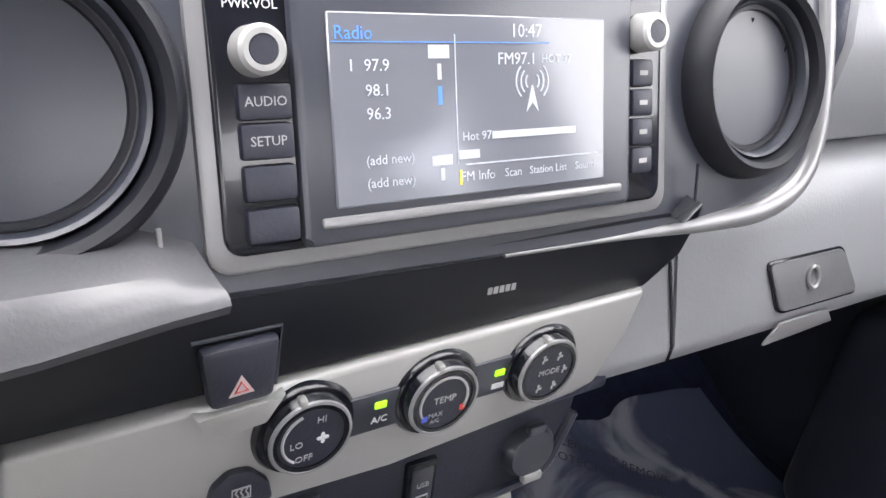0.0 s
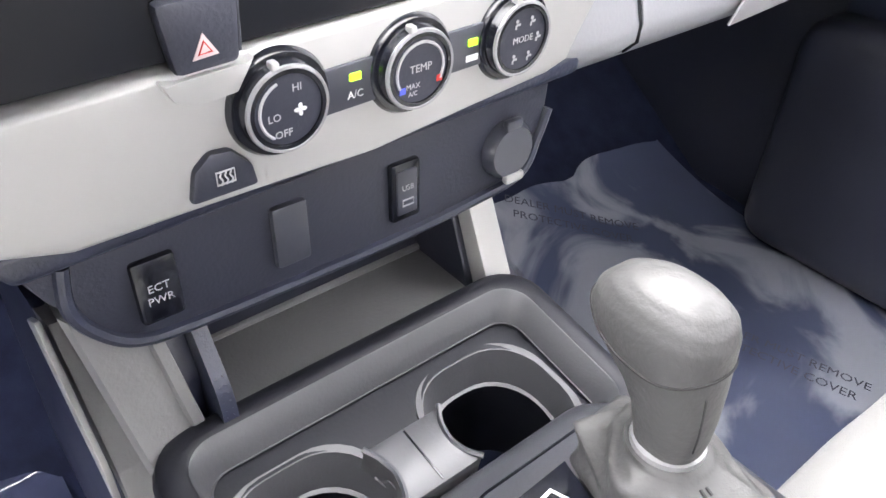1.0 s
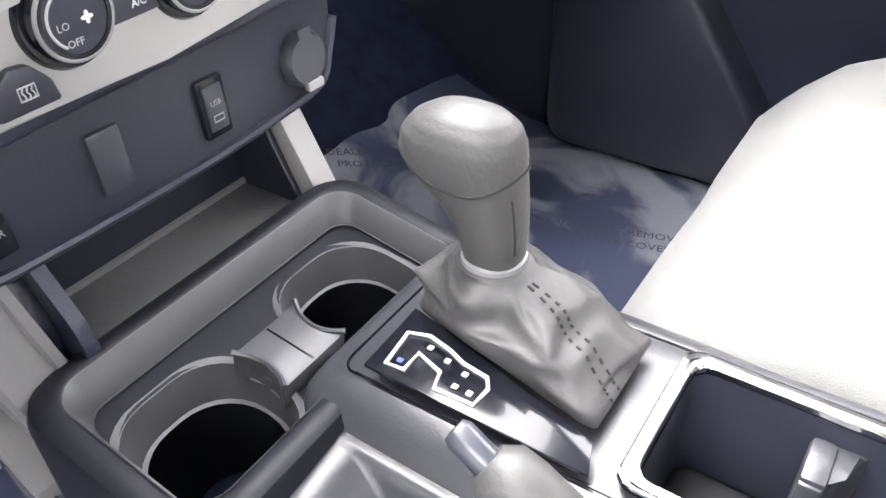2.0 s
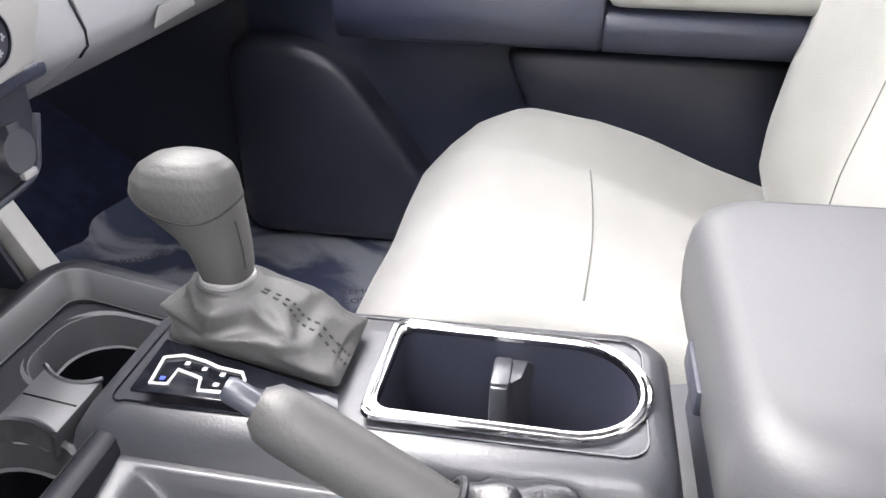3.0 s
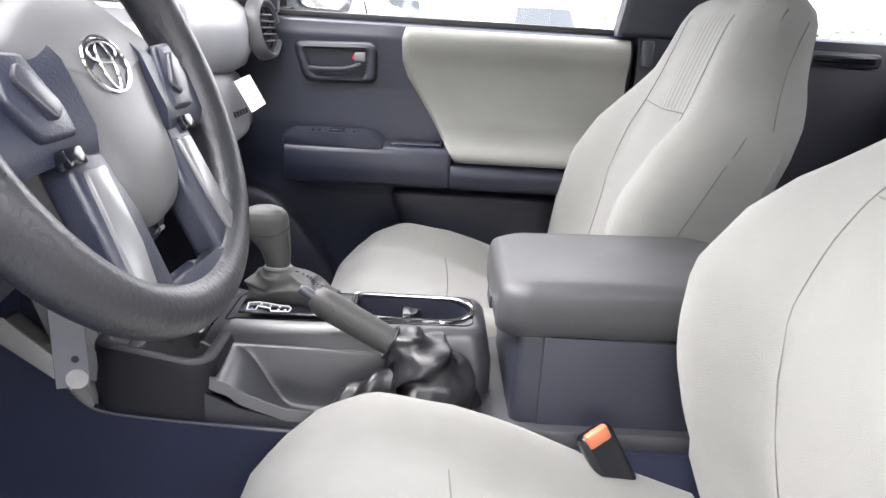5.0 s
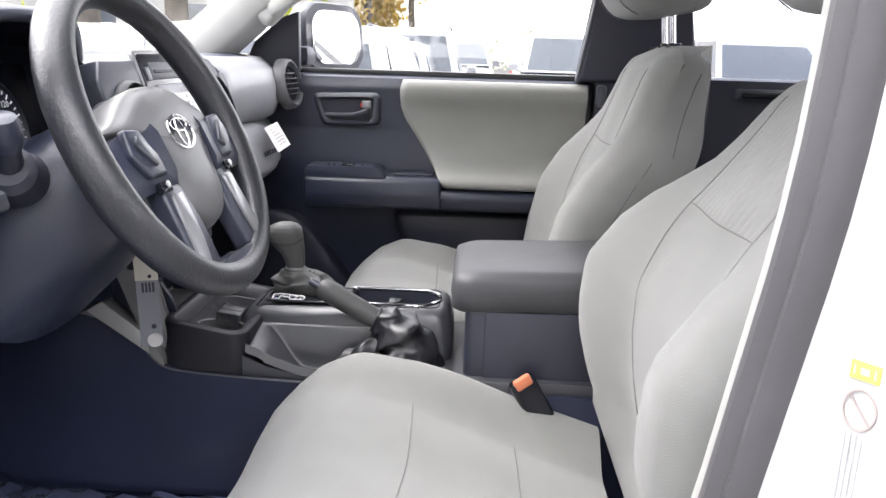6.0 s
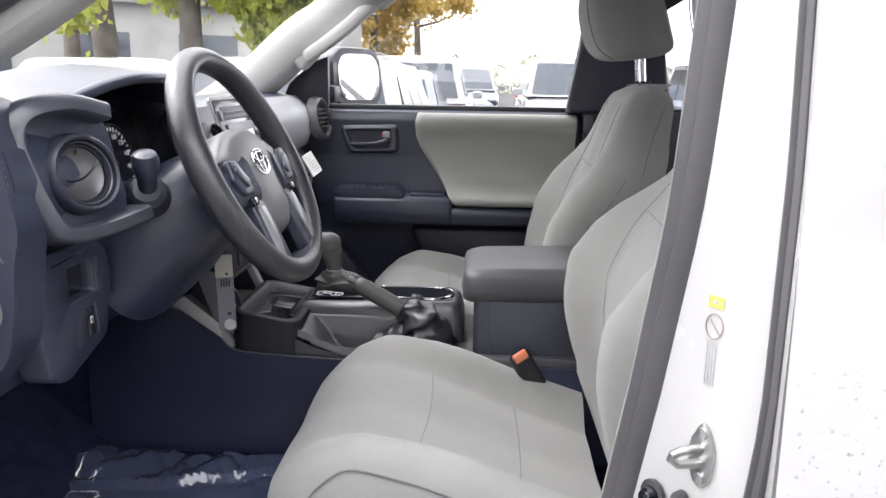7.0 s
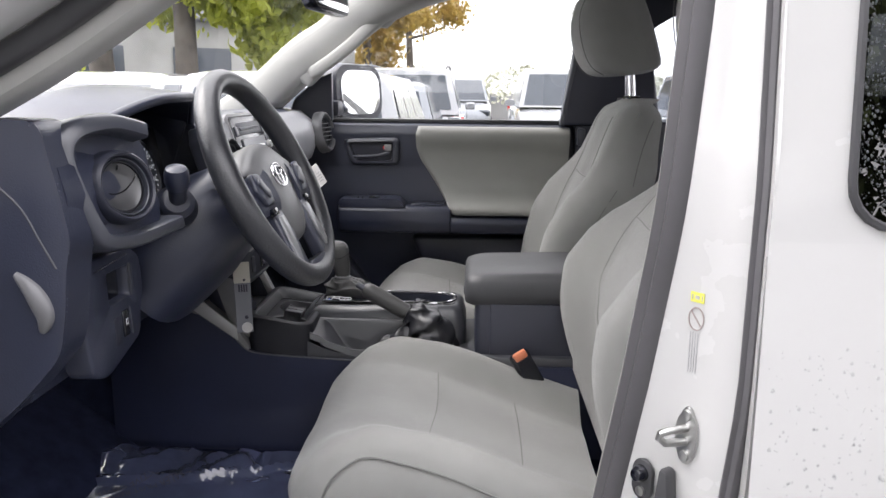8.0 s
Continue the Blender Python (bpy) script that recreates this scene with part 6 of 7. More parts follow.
SWM = basis((-0.588, 0.374, 1.123), (1, 0.0, 0), (0, 0.03, 1))
plate_line = rounded([(-0.098, 0.084), (0.045, 0.080), (0.079, 0.062), (0.083, 0.014), (0.066, -0.020), (0.062, -0.054), (-0.052, -0.084), (-0.088, -0.070), (-0.100, -0.010)], 0.014)


def cast(poly, c, a):
    """Where a ray from c at angle a leaves a polygon."""
    d = Vector((math.cos(a), math.sin(a)))
    best = None
    for i, p in enumerate(poly):
        p, q = Vector(p) - c, Vector(poly[(i + 1) % len(poly)]) - c
        e = q - p
        den = d.x * e.y - d.y * e.x
        if abs(den) > 1e-12:
            t, w = (p.x * e.y - p.y * e.x) / den, (p.x * d.y - p.y * d.x) / den
            if t > 0 and -1e-9 <= w <= 1 + 1e-9:
                best = t if best is None else max(best, t)
    return c + d * best


HOLE = Vector((0.003, 0.034))
rays = [2 * math.pi * k / 96 for k in range(96)]
rim_out = [cast(plate_line, HOLE, a) for a in rays]
rim_in = [cast(rrect(0.062, 0.044, 0.005, 4, 0.003, 0.034), HOLE, a) for a in rays]
rings = []
for src, grow, z in ((rim_out, 1.0, -0.030), (rim_out, 1.0, 0.002), (rim_out, 0.985, 0.0055), (rim_out, 0.965, 0.0065), (rim_in, 1.06, 0.0065), (rim_in, 1.0, 0.0045), (rim_in, 0.98, -0.016)):
    rings.append([(HOLE.x + (p.x - HOLE.x) * grow, HOLE.y + (p.y - HOLE.y) * grow, z) for p in src])
swp = part("switch_plate", moved(loft(rings, caps=False), SWM), DASH, dash, sharp=50)
# Black plate: the shade deep in the coin pocket, put into its colour.
part("coin_shade", moved(box(0.003, 0.034, -0.0105, 0.066, 0.048, 0.003, 0.001), SWM), BLACK, swp)
# Paler strip standing for the lit side wall of the pocket.
part("coin_lip", moved(box(0.0405, 0.034, 0.007, 0.010, 0.048, 0.005, 0.0022), SWM), SATIN, swp)
part("switch_bar", moved(tube([(0.030, -0.004, 0.0065), (0.034, -0.046, 0.0065)], 0.0012, 6), SWM), SATIN, swp)
part("panel_groove", moved(tube([(-0.062, 0.066, 0.0066), (0.034, 0.071, 0.0066)], 0.0012, 5), SWM), BLACK, swp)
part("switch", moved(box(0.014, -0.024, 0.0055, 0.019, 0.038, 0.006, 0.0015), SWM), BLACK, swp)
part("switch", moved(box(-0.009, -0.029, 0.0050, 0.021, 0.040, 0.005, 0.0015), SWM), DARK, swp)
part("switch_icon", moved(box(0.014, -0.022, 0.0087, 0.006, 0.009, 0.0006, 0, 1), SWM), PRINT, swp)
part("icon_gap", moved(box(0.014, -0.022, 0.0089, 0.003, 0.005, 0.0006, 0, 1), SWM), BLACK, swp)
part("lower_left_pad", tube(curve_pts([(-0.7505, 0.412, 1.212), (-0.7505, 0.392, 1.190), (-0.7505, 0.380, 1.162), (-0.7505, 0.386, 1.140)], 6), [0.004 + 0.009 * math.sin(math.pi * k / 18) for k in range(19)], 10), PAD, dash)

# ---- steering wheel and column ----
wh = thing("steering_wheel", "dark steering wheel with silver lower spokes", "steering wheel", (-0.37, 0.25, 1.26))
T, YAW = radians(26.0), radians(-3.2)
WM = basis((-0.376, 0.2022, 1.2857), (math.cos(YAW), math.sin(YAW), 0), (-math.sin(YAW) * math.sin(T), math.cos(YAW) * math.sin(T), math.cos(T)))
rim_pts = [(0.1702 * math.cos(2 * math.pi * k / 72), 0.1702 * math.sin(2 * math.pi * k / 72), 0) for k in range(72)]
part("rim", moved(tube(rim_pts, [0.0186 + 0.0014 * smooth(0.5, 1, abs(math.cos(2 * math.pi * k / 72))) for k in range(72)], 18, True), WM), RIM, wh, "grained black rim")
WHEEL = WM
WM = WHEEL @ Matrix.Translation((0, -0.012, -0.004))
hubp = curve_pts([(-0.112, 0.030, 0), (-0.085, 0.048, 0), (-0.045, 0.068, 0), (0.0, 0.074, 0), (0.045, 0.068, 0), (0.085, 0.048, 0), (0.112, 0.030, 0), (0.082, 0.014, 0), (0.066, -0.022, 0), (0.050, -0.078, 0), (0.0, -0.098, 0), (-0.050, -0.078, 0), (-0.066, -0.022, 0), (-0.082, 0.014, 0)], 5, True)
part("airbag_pad", moved(loft([[(p.x * s, p.y * s, z) for p in hubp] for s, z in ((0.96, -0.045), (1.0, -0.020), (1.0, -0.003), (0.95, 0.008), (0.82, 0.0145), (0.5, 0.018), (0.15, 0.019))]), WM), PAD, wh, sharp=60)
em = part("emblem", moved(tube([(0.028 * math.cos(2 * math.pi * k / 36), 0.012 + 0.0195 * math.sin(2 * math.pi * k / 36), 0.0195) for k in range(36)], 0.0015, 6, True), WM), CHROME, wh, "chrome oval emblem")
part("emblem_plate", moved(prism([(0.0265 * math.cos(2 * math.pi * k / 28), 0.012 + 0.018 * math.sin(2 * math.pi * k / 28)) for k in range(28)], "z", 0.015, 0.0188, 0.0005), WM), DARK, em)
part("emblem_bar", moved(tube([(0.019 * math.cos(2 * math.pi * k / 24), 0.020 + 0.0075 * math.sin(2 * math.pi * k / 24), 0.0198) for k in range(24)], 0.0011, 6, True), WM), CHROME, em)
part("emblem_bar", moved(tube([(0.0095 * math.cos(2 * math.pi * k / 24), 0.011 + 0.0165 * math.sin(2 * math.pi * k / 24), 0.0198) for k in range(24)], 0.0011, 6, True), WM), CHROME, em)
for k in range(3):
    part("moulded_text_bar", moved(box(0.0, -0.048 - 0.006 * k, 0.0135, 0.020 - 0.005 * k, 0.003, 0.002, 0.0003, 1), WM), DARK, wh)
for q in (-1, 1):
    WM = WHEEL @ Matrix.Translation((0, -0.010, 0))
    part("side_spoke", moved(loft([[(q * x, y0 + dy, z + dz) for dy, dz in ((hh, -0.012), (hh, 0.006), (hh * 0.6, 0.012), (-hh * 0.6, 0.012), (-hh, 0.006), (-hh, -0.012))] for x, y0, hh, z in ((0.055, -0.006, 0.036, 0.005), (0.09, -0.008, 0.034, 0.0), (0.13, -0.014, 0.030, -0.004), (0.168, -0.018, 0.030, -0.006))]), WM), DASH, wh)
    cl = part("switch_pad", moved(prism([(q * 0.090, 0.022), (q * 0.118, 0.024), (q * 0.126, -0.004), (q * 0.110, -0.030), (q * 0.074, -0.030), (q * 0.074, -0.012)], "z", 0.004, 0.016, 0.004, 3), WM), DASH, wh, "grey steering wheel switches")
    part("switch_key", moved(prism(rrect(0.016, 0.036, 0.005, 4, q * 0.100, -0.003), "z", 0.014, 0.0195, 0.002), WM @ Matrix.Translation((q * 0.100, 0, 0)) @ Matrix.Rotation(radians(-40 * q), 4, "Z") @ Matrix.Translation((-q * 0.100, 0, 0))), SATIN, cl)
    part("switch_key", moved(box(q * 0.088, -0.041, 0.010, 0.020, 0.012, 0.010, 0.002), WM), BLACK, cl)
    WM = WHEEL
    lo = [(q * 0.050, -0.050), (q * 0.092, -0.046), (q * 0.097, -0.138), (q * 0.060, -0.166), (q * 0.044, -0.158), (q * 0.040, -0.095)]
    part("lower_spoke", moved(prism(lo, "z", -0.012, 0.010, 0.005, 3), WM), DASH, wh)
    part("spoke_trim", moved(prism([(q * 0.058, -0.060), (q * 0.083, -0.060), (q * 0.092, -0.134), (q * 0.074, -0.152), (q * 0.064, -0.112)], "z", 0.006, 0.0135, 0.003), WM), TRIM, wh, "silver spoke trim")
part("rim_base", moved(prism([(-0.062, -0.146), (-0.030, -0.152), (0.030, -0.152), (0.062, -0.146), (0.078, -0.168), (0.0, -0.187), (-0.078, -0.168)], "z", -0.012, 0.012, 0.006, 3), WM), DASH, wh)
part("boss", moved(lathe([(0.055, -0.09), (0.065, -0.05), (0.06, -0.02)], 28), WM), DARK, wh)

col = thing("steering_column", "charcoal steering column shroud with stalk", "steering column", (-0.37, 0.33, 1.22))
CR = []
for d, w, h, dz in ((-0.045, 0.066, 0.055, -0.005), (-0.060, 0.082, 0.064, -0.008), (-0.10, 0.105, 0.076, -0.016), (-0.15, 0.125, 0.088, -0.028), (-0.24, 0.130, 0.10, -0.045)):
    CR.append([(w * math.copysign(abs(math.cos(a)) ** 0.75, math.cos(a)), dz + h * math.copysign(abs(math.sin(a)) ** 0.75, math.sin(a)), d) for a in [2 * math.pi * k / 28 for k in range(28)]])
part("shroud", moved(loft(CR), WM), DASH, col, sharp=60)
part("stalk_collar", tube([(-0.465, 0.322, 1.246), (-0.495, 0.312, 1.255), (-0.512, 0.306, 1.263), (-0.516, 0.3045, 1.266)], [0.030, 0.027, 0.025, 0.018], 20), DARK, col)
part("stalk", tube([(-0.50, 0.310, 1.258), (-0.512, 0.305, 1.270), (-0.520, 0.302, 1.283), (-0.524, 0.300, 1.292)], [0.014, 0.0125, 0.013, 0.0145], 16), DARK, col, "black indicator stalk")
part("stalk_tip", tube([(-0.523, 0.3005, 1.288), (-0.527, 0.299, 1.296), (-0.533, 0.297, 1.309), (-0.536, 0.296, 1.316), (-0.537, 0.2955, 1.319)], [0.015, 0.0175, 0.0175, 0.0145, 0.006], 20), DASH, col)

# key tag
kt = thing("key_tag", "clear plastic tag strip hanging by the console", "tag", (-0.22, 0.30, 1.0))
KM = basis((-0.232, 0.300, 1.045), (0.35, -0.94, 0), (0.0, 0.03, 1))
part("strip", moved(box(0, 0.0, 0, 0.030, 0.135, 0.0015, 0.0005, 1), KM), material("tag_plastic", (0.20, 0.21, 0.24), 0.25, mottle=0.1, coat=0.4), kt)
part("label", moved(box(0, 0.048, 0.001, 0.030, 0.040, 0.0012, 0.0003, 1), KM), material("tag_label", (0.55, 0.53, 0.46), 0.7, mottle=0.06), kt, "cream paper label")
part("coin", moved(lathe([(0, 0), (0.010, 0), (0.010, 0.002), (0, 0.002)], 20), KM @ Matrix.Translation((0.004, -0.058, 0.001))), STEEL, kt)
part("hole", moved(lathe([(0, 0), (0.0035, 0), (0.0035, 0.001), (0, 0.001)], 12), KM @ Matrix.Translation((0.004, -0.038, 0.001))), INK, kt)
part("hole", moved(lathe([(0, 0), (0.0025, 0), (0.0025, 0.001), (0, 0.001)], 12), KM @ Matrix.Translation((0.004, 0.034, 0.0018))), INK, kt)
for k in range(4):
    part("print_bar", moved(box(-0.006 + 0.0045 * k, 0.018, 0.001, 0.003, 0.014, 0.0003, 0, 1), KM), INK, kt)

# ---- floor film ----
def film_sheet(x0, x1, y0, y1, seed, rise, inner):
    """A flat sheet with low swells and sharp crinkles along its edge at x = inner."""
    def fn(u, v):
        x, y = x0 + (x1 - x0) * u, y0 + (y1 - y0) * v
        z = FLOOR_Z + 0.010 + rise * smooth(0.45, 1.0, v) ** 1.3
        edge = smooth(0.20, 0.02, abs(x - inner))
        z += 0.012 * abs(noise.noise(Vector((x * 4 + y * 2, y * 3, seed)))) + 0.004 * abs(noise.noise(Vector((x * 9 + y * 7, y * 8, seed + 3))))
        z += edge * (0.030 * abs(noise.noise(Vector((x * 7 + y * 6, y * 11, seed + 6)))) + 0.014 * abs(noise.noise(Vector((x * 18 - y * 9, y * 22, seed + 5)))))
        fold = abs((x - inner) * (1 if x > inner else -1) - 0.11 - 0.05 * noise.noise(Vector((y * 4, seed, 0.5))) - 0.25 * (y - 0.40))
        z += 0.014 * max(1 - fold / 0.016, 0) * smooth(0.10, 0.22, y) * smooth(0.62, 0.5, y)
        return (x, y, z)
    return fn


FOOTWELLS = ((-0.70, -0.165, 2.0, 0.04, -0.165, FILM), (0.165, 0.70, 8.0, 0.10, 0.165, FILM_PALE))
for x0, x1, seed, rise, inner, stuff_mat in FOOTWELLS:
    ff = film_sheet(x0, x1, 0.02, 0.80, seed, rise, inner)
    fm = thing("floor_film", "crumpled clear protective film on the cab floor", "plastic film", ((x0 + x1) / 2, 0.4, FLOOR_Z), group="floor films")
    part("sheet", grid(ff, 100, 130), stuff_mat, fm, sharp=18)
    def printed(body, x, y, turn, size=0.030):
        bm = moved(words(body, size, 0.0), Matrix.Translation((x, y, 0)) @ Matrix.Rotation(radians(turn), 4, "Z"))
        for w in bm.verts:
            w.co.z = ff((w.co.x - x0) / (x1 - x0), (w.co.y - 0.02) / 0.78)[2] + 0.0025
        part("printed_line", bm, INK, fm)
    for x, y, turn in ((0.505, 0.270, -73), (0.470, 0.565, -40), (0.300, 0.420, -60)) if x0 > 0 else ((-0.330, 0.470, 128), (-0.480, 0.420, 118), (-0.430, 0.200, 60)):
        d = Vector((math.sin(radians(turn)), -math.cos(radians(turn)))) * 0.023
        printed("DEALER MUST REMOVE", x, y, turn, 0.017)
        printed("PROTECTIVE COVER", x + d.x, y + d.y, turn, 0.017)

# ---- doorway fittings ----
N = Vector((-0.610, 0.793, 0))


def on_jamb(s, z, out=0.0):
    p = jamb_pt(s, z, out)
    q = jamb_pt(s, z + 0.01, out)
    return basis(p, tuple(-JU), tuple(q - p))


# x of these frames runs inwards along the jamb; z must look out of it
def jam(s, z, out=0.0):
    m = on_jamb(s, z, out)
    if m.col[2].to_3d().dot(N) < 0:
        m = m @ Matrix.Rotation(math.pi, 4, "Y")
    return m


lab = thing("warning_label", "yellow warning label with red prohibition sign", "label", tuple(jamb_pt(0.088, 1.2)))
part("yellow_strip", moved(box(0, 0, 0.001, 0.017, 0.011, 0.0008, 0, 1), jam(0.088, 1.214, -0.004)), YELLOW, lab)
part("print_bar", moved(box(0, 0, 0.0016, 0.005, 0.004, 0.0005, 0, 1), jam(0.088, 1.214, -0.004)), GREYPRINT, lab)
for q in (-0.006, 0.006):
    part("print_bar", moved(box(q, 0, 0.0016, 0.0010, 0.006, 0.0005, 0, 1), jam(0.088, 1.214, -0.004)), GREYPRINT, lab)
FAINT = material("dark_red_print", (0.33, 0.28, 0.265), 0.6, mottle=0.1)
part("red_ring", moved(tube([(0.0095 * math.cos(2 * math.pi * k / 24), 0.0125 * math.sin(2 * math.pi * k / 24), 0.001) for k in range(24)], 0.0008, 5, True), jam(0.088, 1.190, -0.004)), FAINT, lab)
part("red_bar", moved(box(0, 0, 0.001, 0.0015, 0.022, 0.0006, 0, 1), jam(0.088, 1.190, -0.004) @ Matrix.Rotation(radians(40), 4, "Z")), FAINT, lab)
for k in range(4):
    part("text_line", moved(box(-0.005 + 0.0032 * k, 0, 0.0008, 0.0010, 0.045, 0.0004, 0, 1), jam(0.087, 1.152, -0.004)), DIM, lab)
st = thing("door_striker", "zinc door striker loop bolted to the pillar", "striker", tuple(jamb_pt(0.09, 1.05)))
SJ = jam(0.089, 1.057, -0.003)
part("plate", moved(plate([(0.014 * math.cos(a) * (1.0 if math.sin(a) * 1 < 0.5 else 0.8), 0.034 * math.sin(a)) for a in [2 * math.pi * k / 24 for k in range(24)]], 0.004, 0.001), SJ), STEEL, st)
sgn = 1 if (SJ.to_3x3() @ Vector((1, 0, 0))).dot(-JU) > 0 else -1
part("loop", moved(tube([(0.0, 0.008, 0.002), (sgn * 0.006, 0.009, 0.028), (sgn * 0.010, 0.006, 0.034), (sgn * 0.012, 0.0, 0.034), (sgn * 0.008, -0.006, 0.028), (0.0, -0.008, 0.002)], 0.0045, 10), SJ), STEEL, st)
for v in (0.024, -0.024):
    part("bolt", moved(lathe([(0.0065, 0.003), (0.006, 0.007), (0, 0.0075)], 14), SJ @ Matrix.Translation((0, v, 0))), STEEL, st)
bs = thing("door_switch", "black rubber courtesy light switch", "switch", tuple(jamb_pt(0.04, 0.98)))
BJ = jam(0.035, 0.981, -0.002)
part("plate", moved(plate(rrect(0.028, 0.050, 0.012, 5), 0.006, 0.002), BJ), RUBBER, bs)
part("plunger", moved(lathe([(0.010, 0.004), (0.010, 0.012), (0.007, 0.018), (0, 0.019)], 18), BJ @ Matrix.Translation((0, 0.009, 0))), BLACK, bs)
part("screw", moved(lathe([(0.0065, 0.004), (0.006, 0.009), (0, 0.0095)], 14), BJ @ Matrix.Translation((0, -0.014, 0))), STEEL, bs)
cw = thing("door_wedge", "black door alignment wedge", "wedge", tuple(jamb_pt(0.08, 0.98)))
part("wedge", moved(prism([(-0.014, -0.03), (0.010, -0.03), (0.004, 0.026), (-0.006, 0.030)], "z", 0, 0.020, 0.004), jam(0.075, 0.984, -0.002)), RUBBER, cw)

# rain drops on the rear door
rng = random.Random(5)
drops = bmesh.new()
for k in range(420):
    u, v = rng.random() ** 0.8 * 0.16 + 0.01, rng.random()
    p = Vector(skin_pt(u, 0.30 + 0.55 * v))
    r = 0.0008 + 0.0016 * rng.random() ** 3
    bmesh.ops.create_icosphere(drops, subdivisions=1, radius=r, matrix=Matrix.LocRotScale(p, None, (0.5, 1, 1.15)))
solo("rain_drops", drops, glass("water", (0.90, 0.90, 0.905), 0.10, 0.05), "small rain drops clinging to white paint", "water", kind="stuff")
gd = bmesh.new()
for k in range(700):
    y, z = -0.475 - 0.07 * rng.random(), 1.32 + 0.20 * rng.random()
    r = 0.0006 + 0.0011 * rng.random() ** 2
    bmesh.ops.create_icosphere(gd, subdivisions=1, radius=r, matrix=Matrix.LocRotScale((door_x(z) + 0.004, y, z), None, (0.5, 1, 1.2)))
solo("glass_drops", gd, material("water_on_glass", (0.06, 0.065, 0.07), 0.05, mottle=0, coat=1.0), "rain drops on dark privacy glass", "water", kind="stuff")

# ---- outside ----
solo("ground", grid(lambda u, v: (-400 + 800 * u, -400 + 800 * v, 0), 4, 4), ASPHALT, "wet grey asphalt car park", "ground", kind="structure")


def car_section(w, z0, z1, n=20, p=0.35):
    """Upright rounded section of a car body, as x and z pairs."""
    out = []
    for k in range(n):
        a = 2 * math.pi * k / n
        cx, cz = math.cos(a), math.sin(a)
        out.append((w * math.copysign(abs(cx) ** p, cx), (z0 + z1) / 2 + (z1 - z0) / 2 * math.copysign(abs(cz) ** p, cz)))
    return out


def car(label, x, y, yaw, paint, L=4.7, W=1.85, H=1.72, suv=True, rails=False):
    """A parked car, its nose towards +y before it is turned."""
    c = thing("parked_car", label, "car", (0, 0, 0), group="parked cars")
    belt, w = 0.60 * H, W / 2
    body = [(-0.50, 0.84, 0.42, 0.80), (-0.49, 0.93, 0.33, 0.93), (-0.44, 0.99, 0.28, 1.0), (-0.25, 1.0, 0.26, 1.01), (0.0, 1.0, 0.26, 1.0), (0.20, 1.0, 0.26, 0.98), (0.28, 0.99, 0.26, 0.93), (0.40, 0.95, 0.27, 0.86), (0.46, 0.88, 0.30, 0.76), (0.49, 0.78, 0.36, 0.62), (0.50, 0.66, 0.42, 0.54)]
    part("body", loft([[(a, L * t, z) for a, z in car_section(w * k, lo, belt * hi)] for t, k, lo, hi in body]), paint, c, sharp=55)
    r0, r1, f1, f0 = (-0.475, -0.40, 0.08, 0.25) if suv else (-0.36, -0.20, 0.06, 0.23)
    zb, zr = belt - 0.03, H - 0.05
    foot, top = [(-0.90, r0), (0.90, r0), (0.90, f0), (-0.90, f0)], [(-0.72, r1), (0.72, r1), (0.70, f1), (-0.70, f1)]
    def lean(u, v, out=0.0):
        """A point of the cabin wall: u round its four corners, v from the belt to the roof."""
        i = int(u) % 4
        k = u - int(u)
        a = Vector((foot[i][0] + (foot[(i + 1) % 4][0] - foot[i][0]) * k, foot[i][1] + (foot[(i + 1) % 4][1] - foot[i][1]) * k, 0))
        b = Vector((top[i][0] + (top[(i + 1) % 4][0] - top[i][0]) * k, top[i][1] + (top[(i + 1) % 4][1] - top[i][1]) * k, 0))
        q = a.lerp(b, v)
        bow = 0.05 * math.sin(k * math.pi) * (1 if i in (0, 2) else 0) * (-1 if i == 0 else 1)
        return Vector((q.x * w * (1 + out), q.y * L + bow + (out * L * 0.2 if q.y > 0 else -out * L * 0.2), zb + (zr - zb) * v))
    us = [i + k / 6 for i in range(4) for k in range(6)]
    part("cabin", loft([[lean(u, v / 4) for u in us] for v in range(5)]), paint, c, sharp=30)
    def pane(name, u0, u1, v0, v1):
        part(name, joined(grid(lambda a, b: lean(u0 + (u1 - u0) * a, v0 + (v1 - v0) * b, 0.010), 8, 4), grid(lambda a, b: lean(u0 + (u1 - u0) * a, v0 + (v1 - v0) * b, 0.004), 8, 4)), CAR_GLASS, c)
    pane("rear_glass", 0.07, 0.93, 0.12, 0.90)
    pane("windshield", 2.06, 2.94, 0.06, 0.92)
    for a, b in ((1.05, 1.295), (1.315, 1.60), (1.62, 1.93), (3.07, 3.38), (3.40, 3.685), (3.705, 3.95)):
        pane("side_glass", a, b, 0.16, 0.90)
    roof_edge = [lean(u, 1.0) for u in us]
    mid = sum(roof_edge, Vector()) / len(roof_edge)
    part("roof", loft([[p.lerp(mid, k) + Vector((0, 0, h)) for p in roof_edge] for k, h in ((0.0, -0.01), (0.02, 0.02), (0.15, 0.045), (0.5, 0.06), (0.9, 0.065))]), paint, c, sharp=50)
    for sx in (-1, 1):
        tail = part("tail_light", moved(loft([[(a, z, h) for a, z in rrect(ww, hh, 0.03, 4)] for ww, hh, h in ((0.20, 0.24, -0.06), (0.20, 0.24, 0.02), (0.15, 0.19, 0.05))]), basis((sx * (w - 0.13), -L * 0.487, belt * 0.84), (-1, 0, 0), (0, 0, 1)) @ Matrix.Rotation(radians(-25 * sx), 4, "Y")), TAIL, c, "red tail lamp")
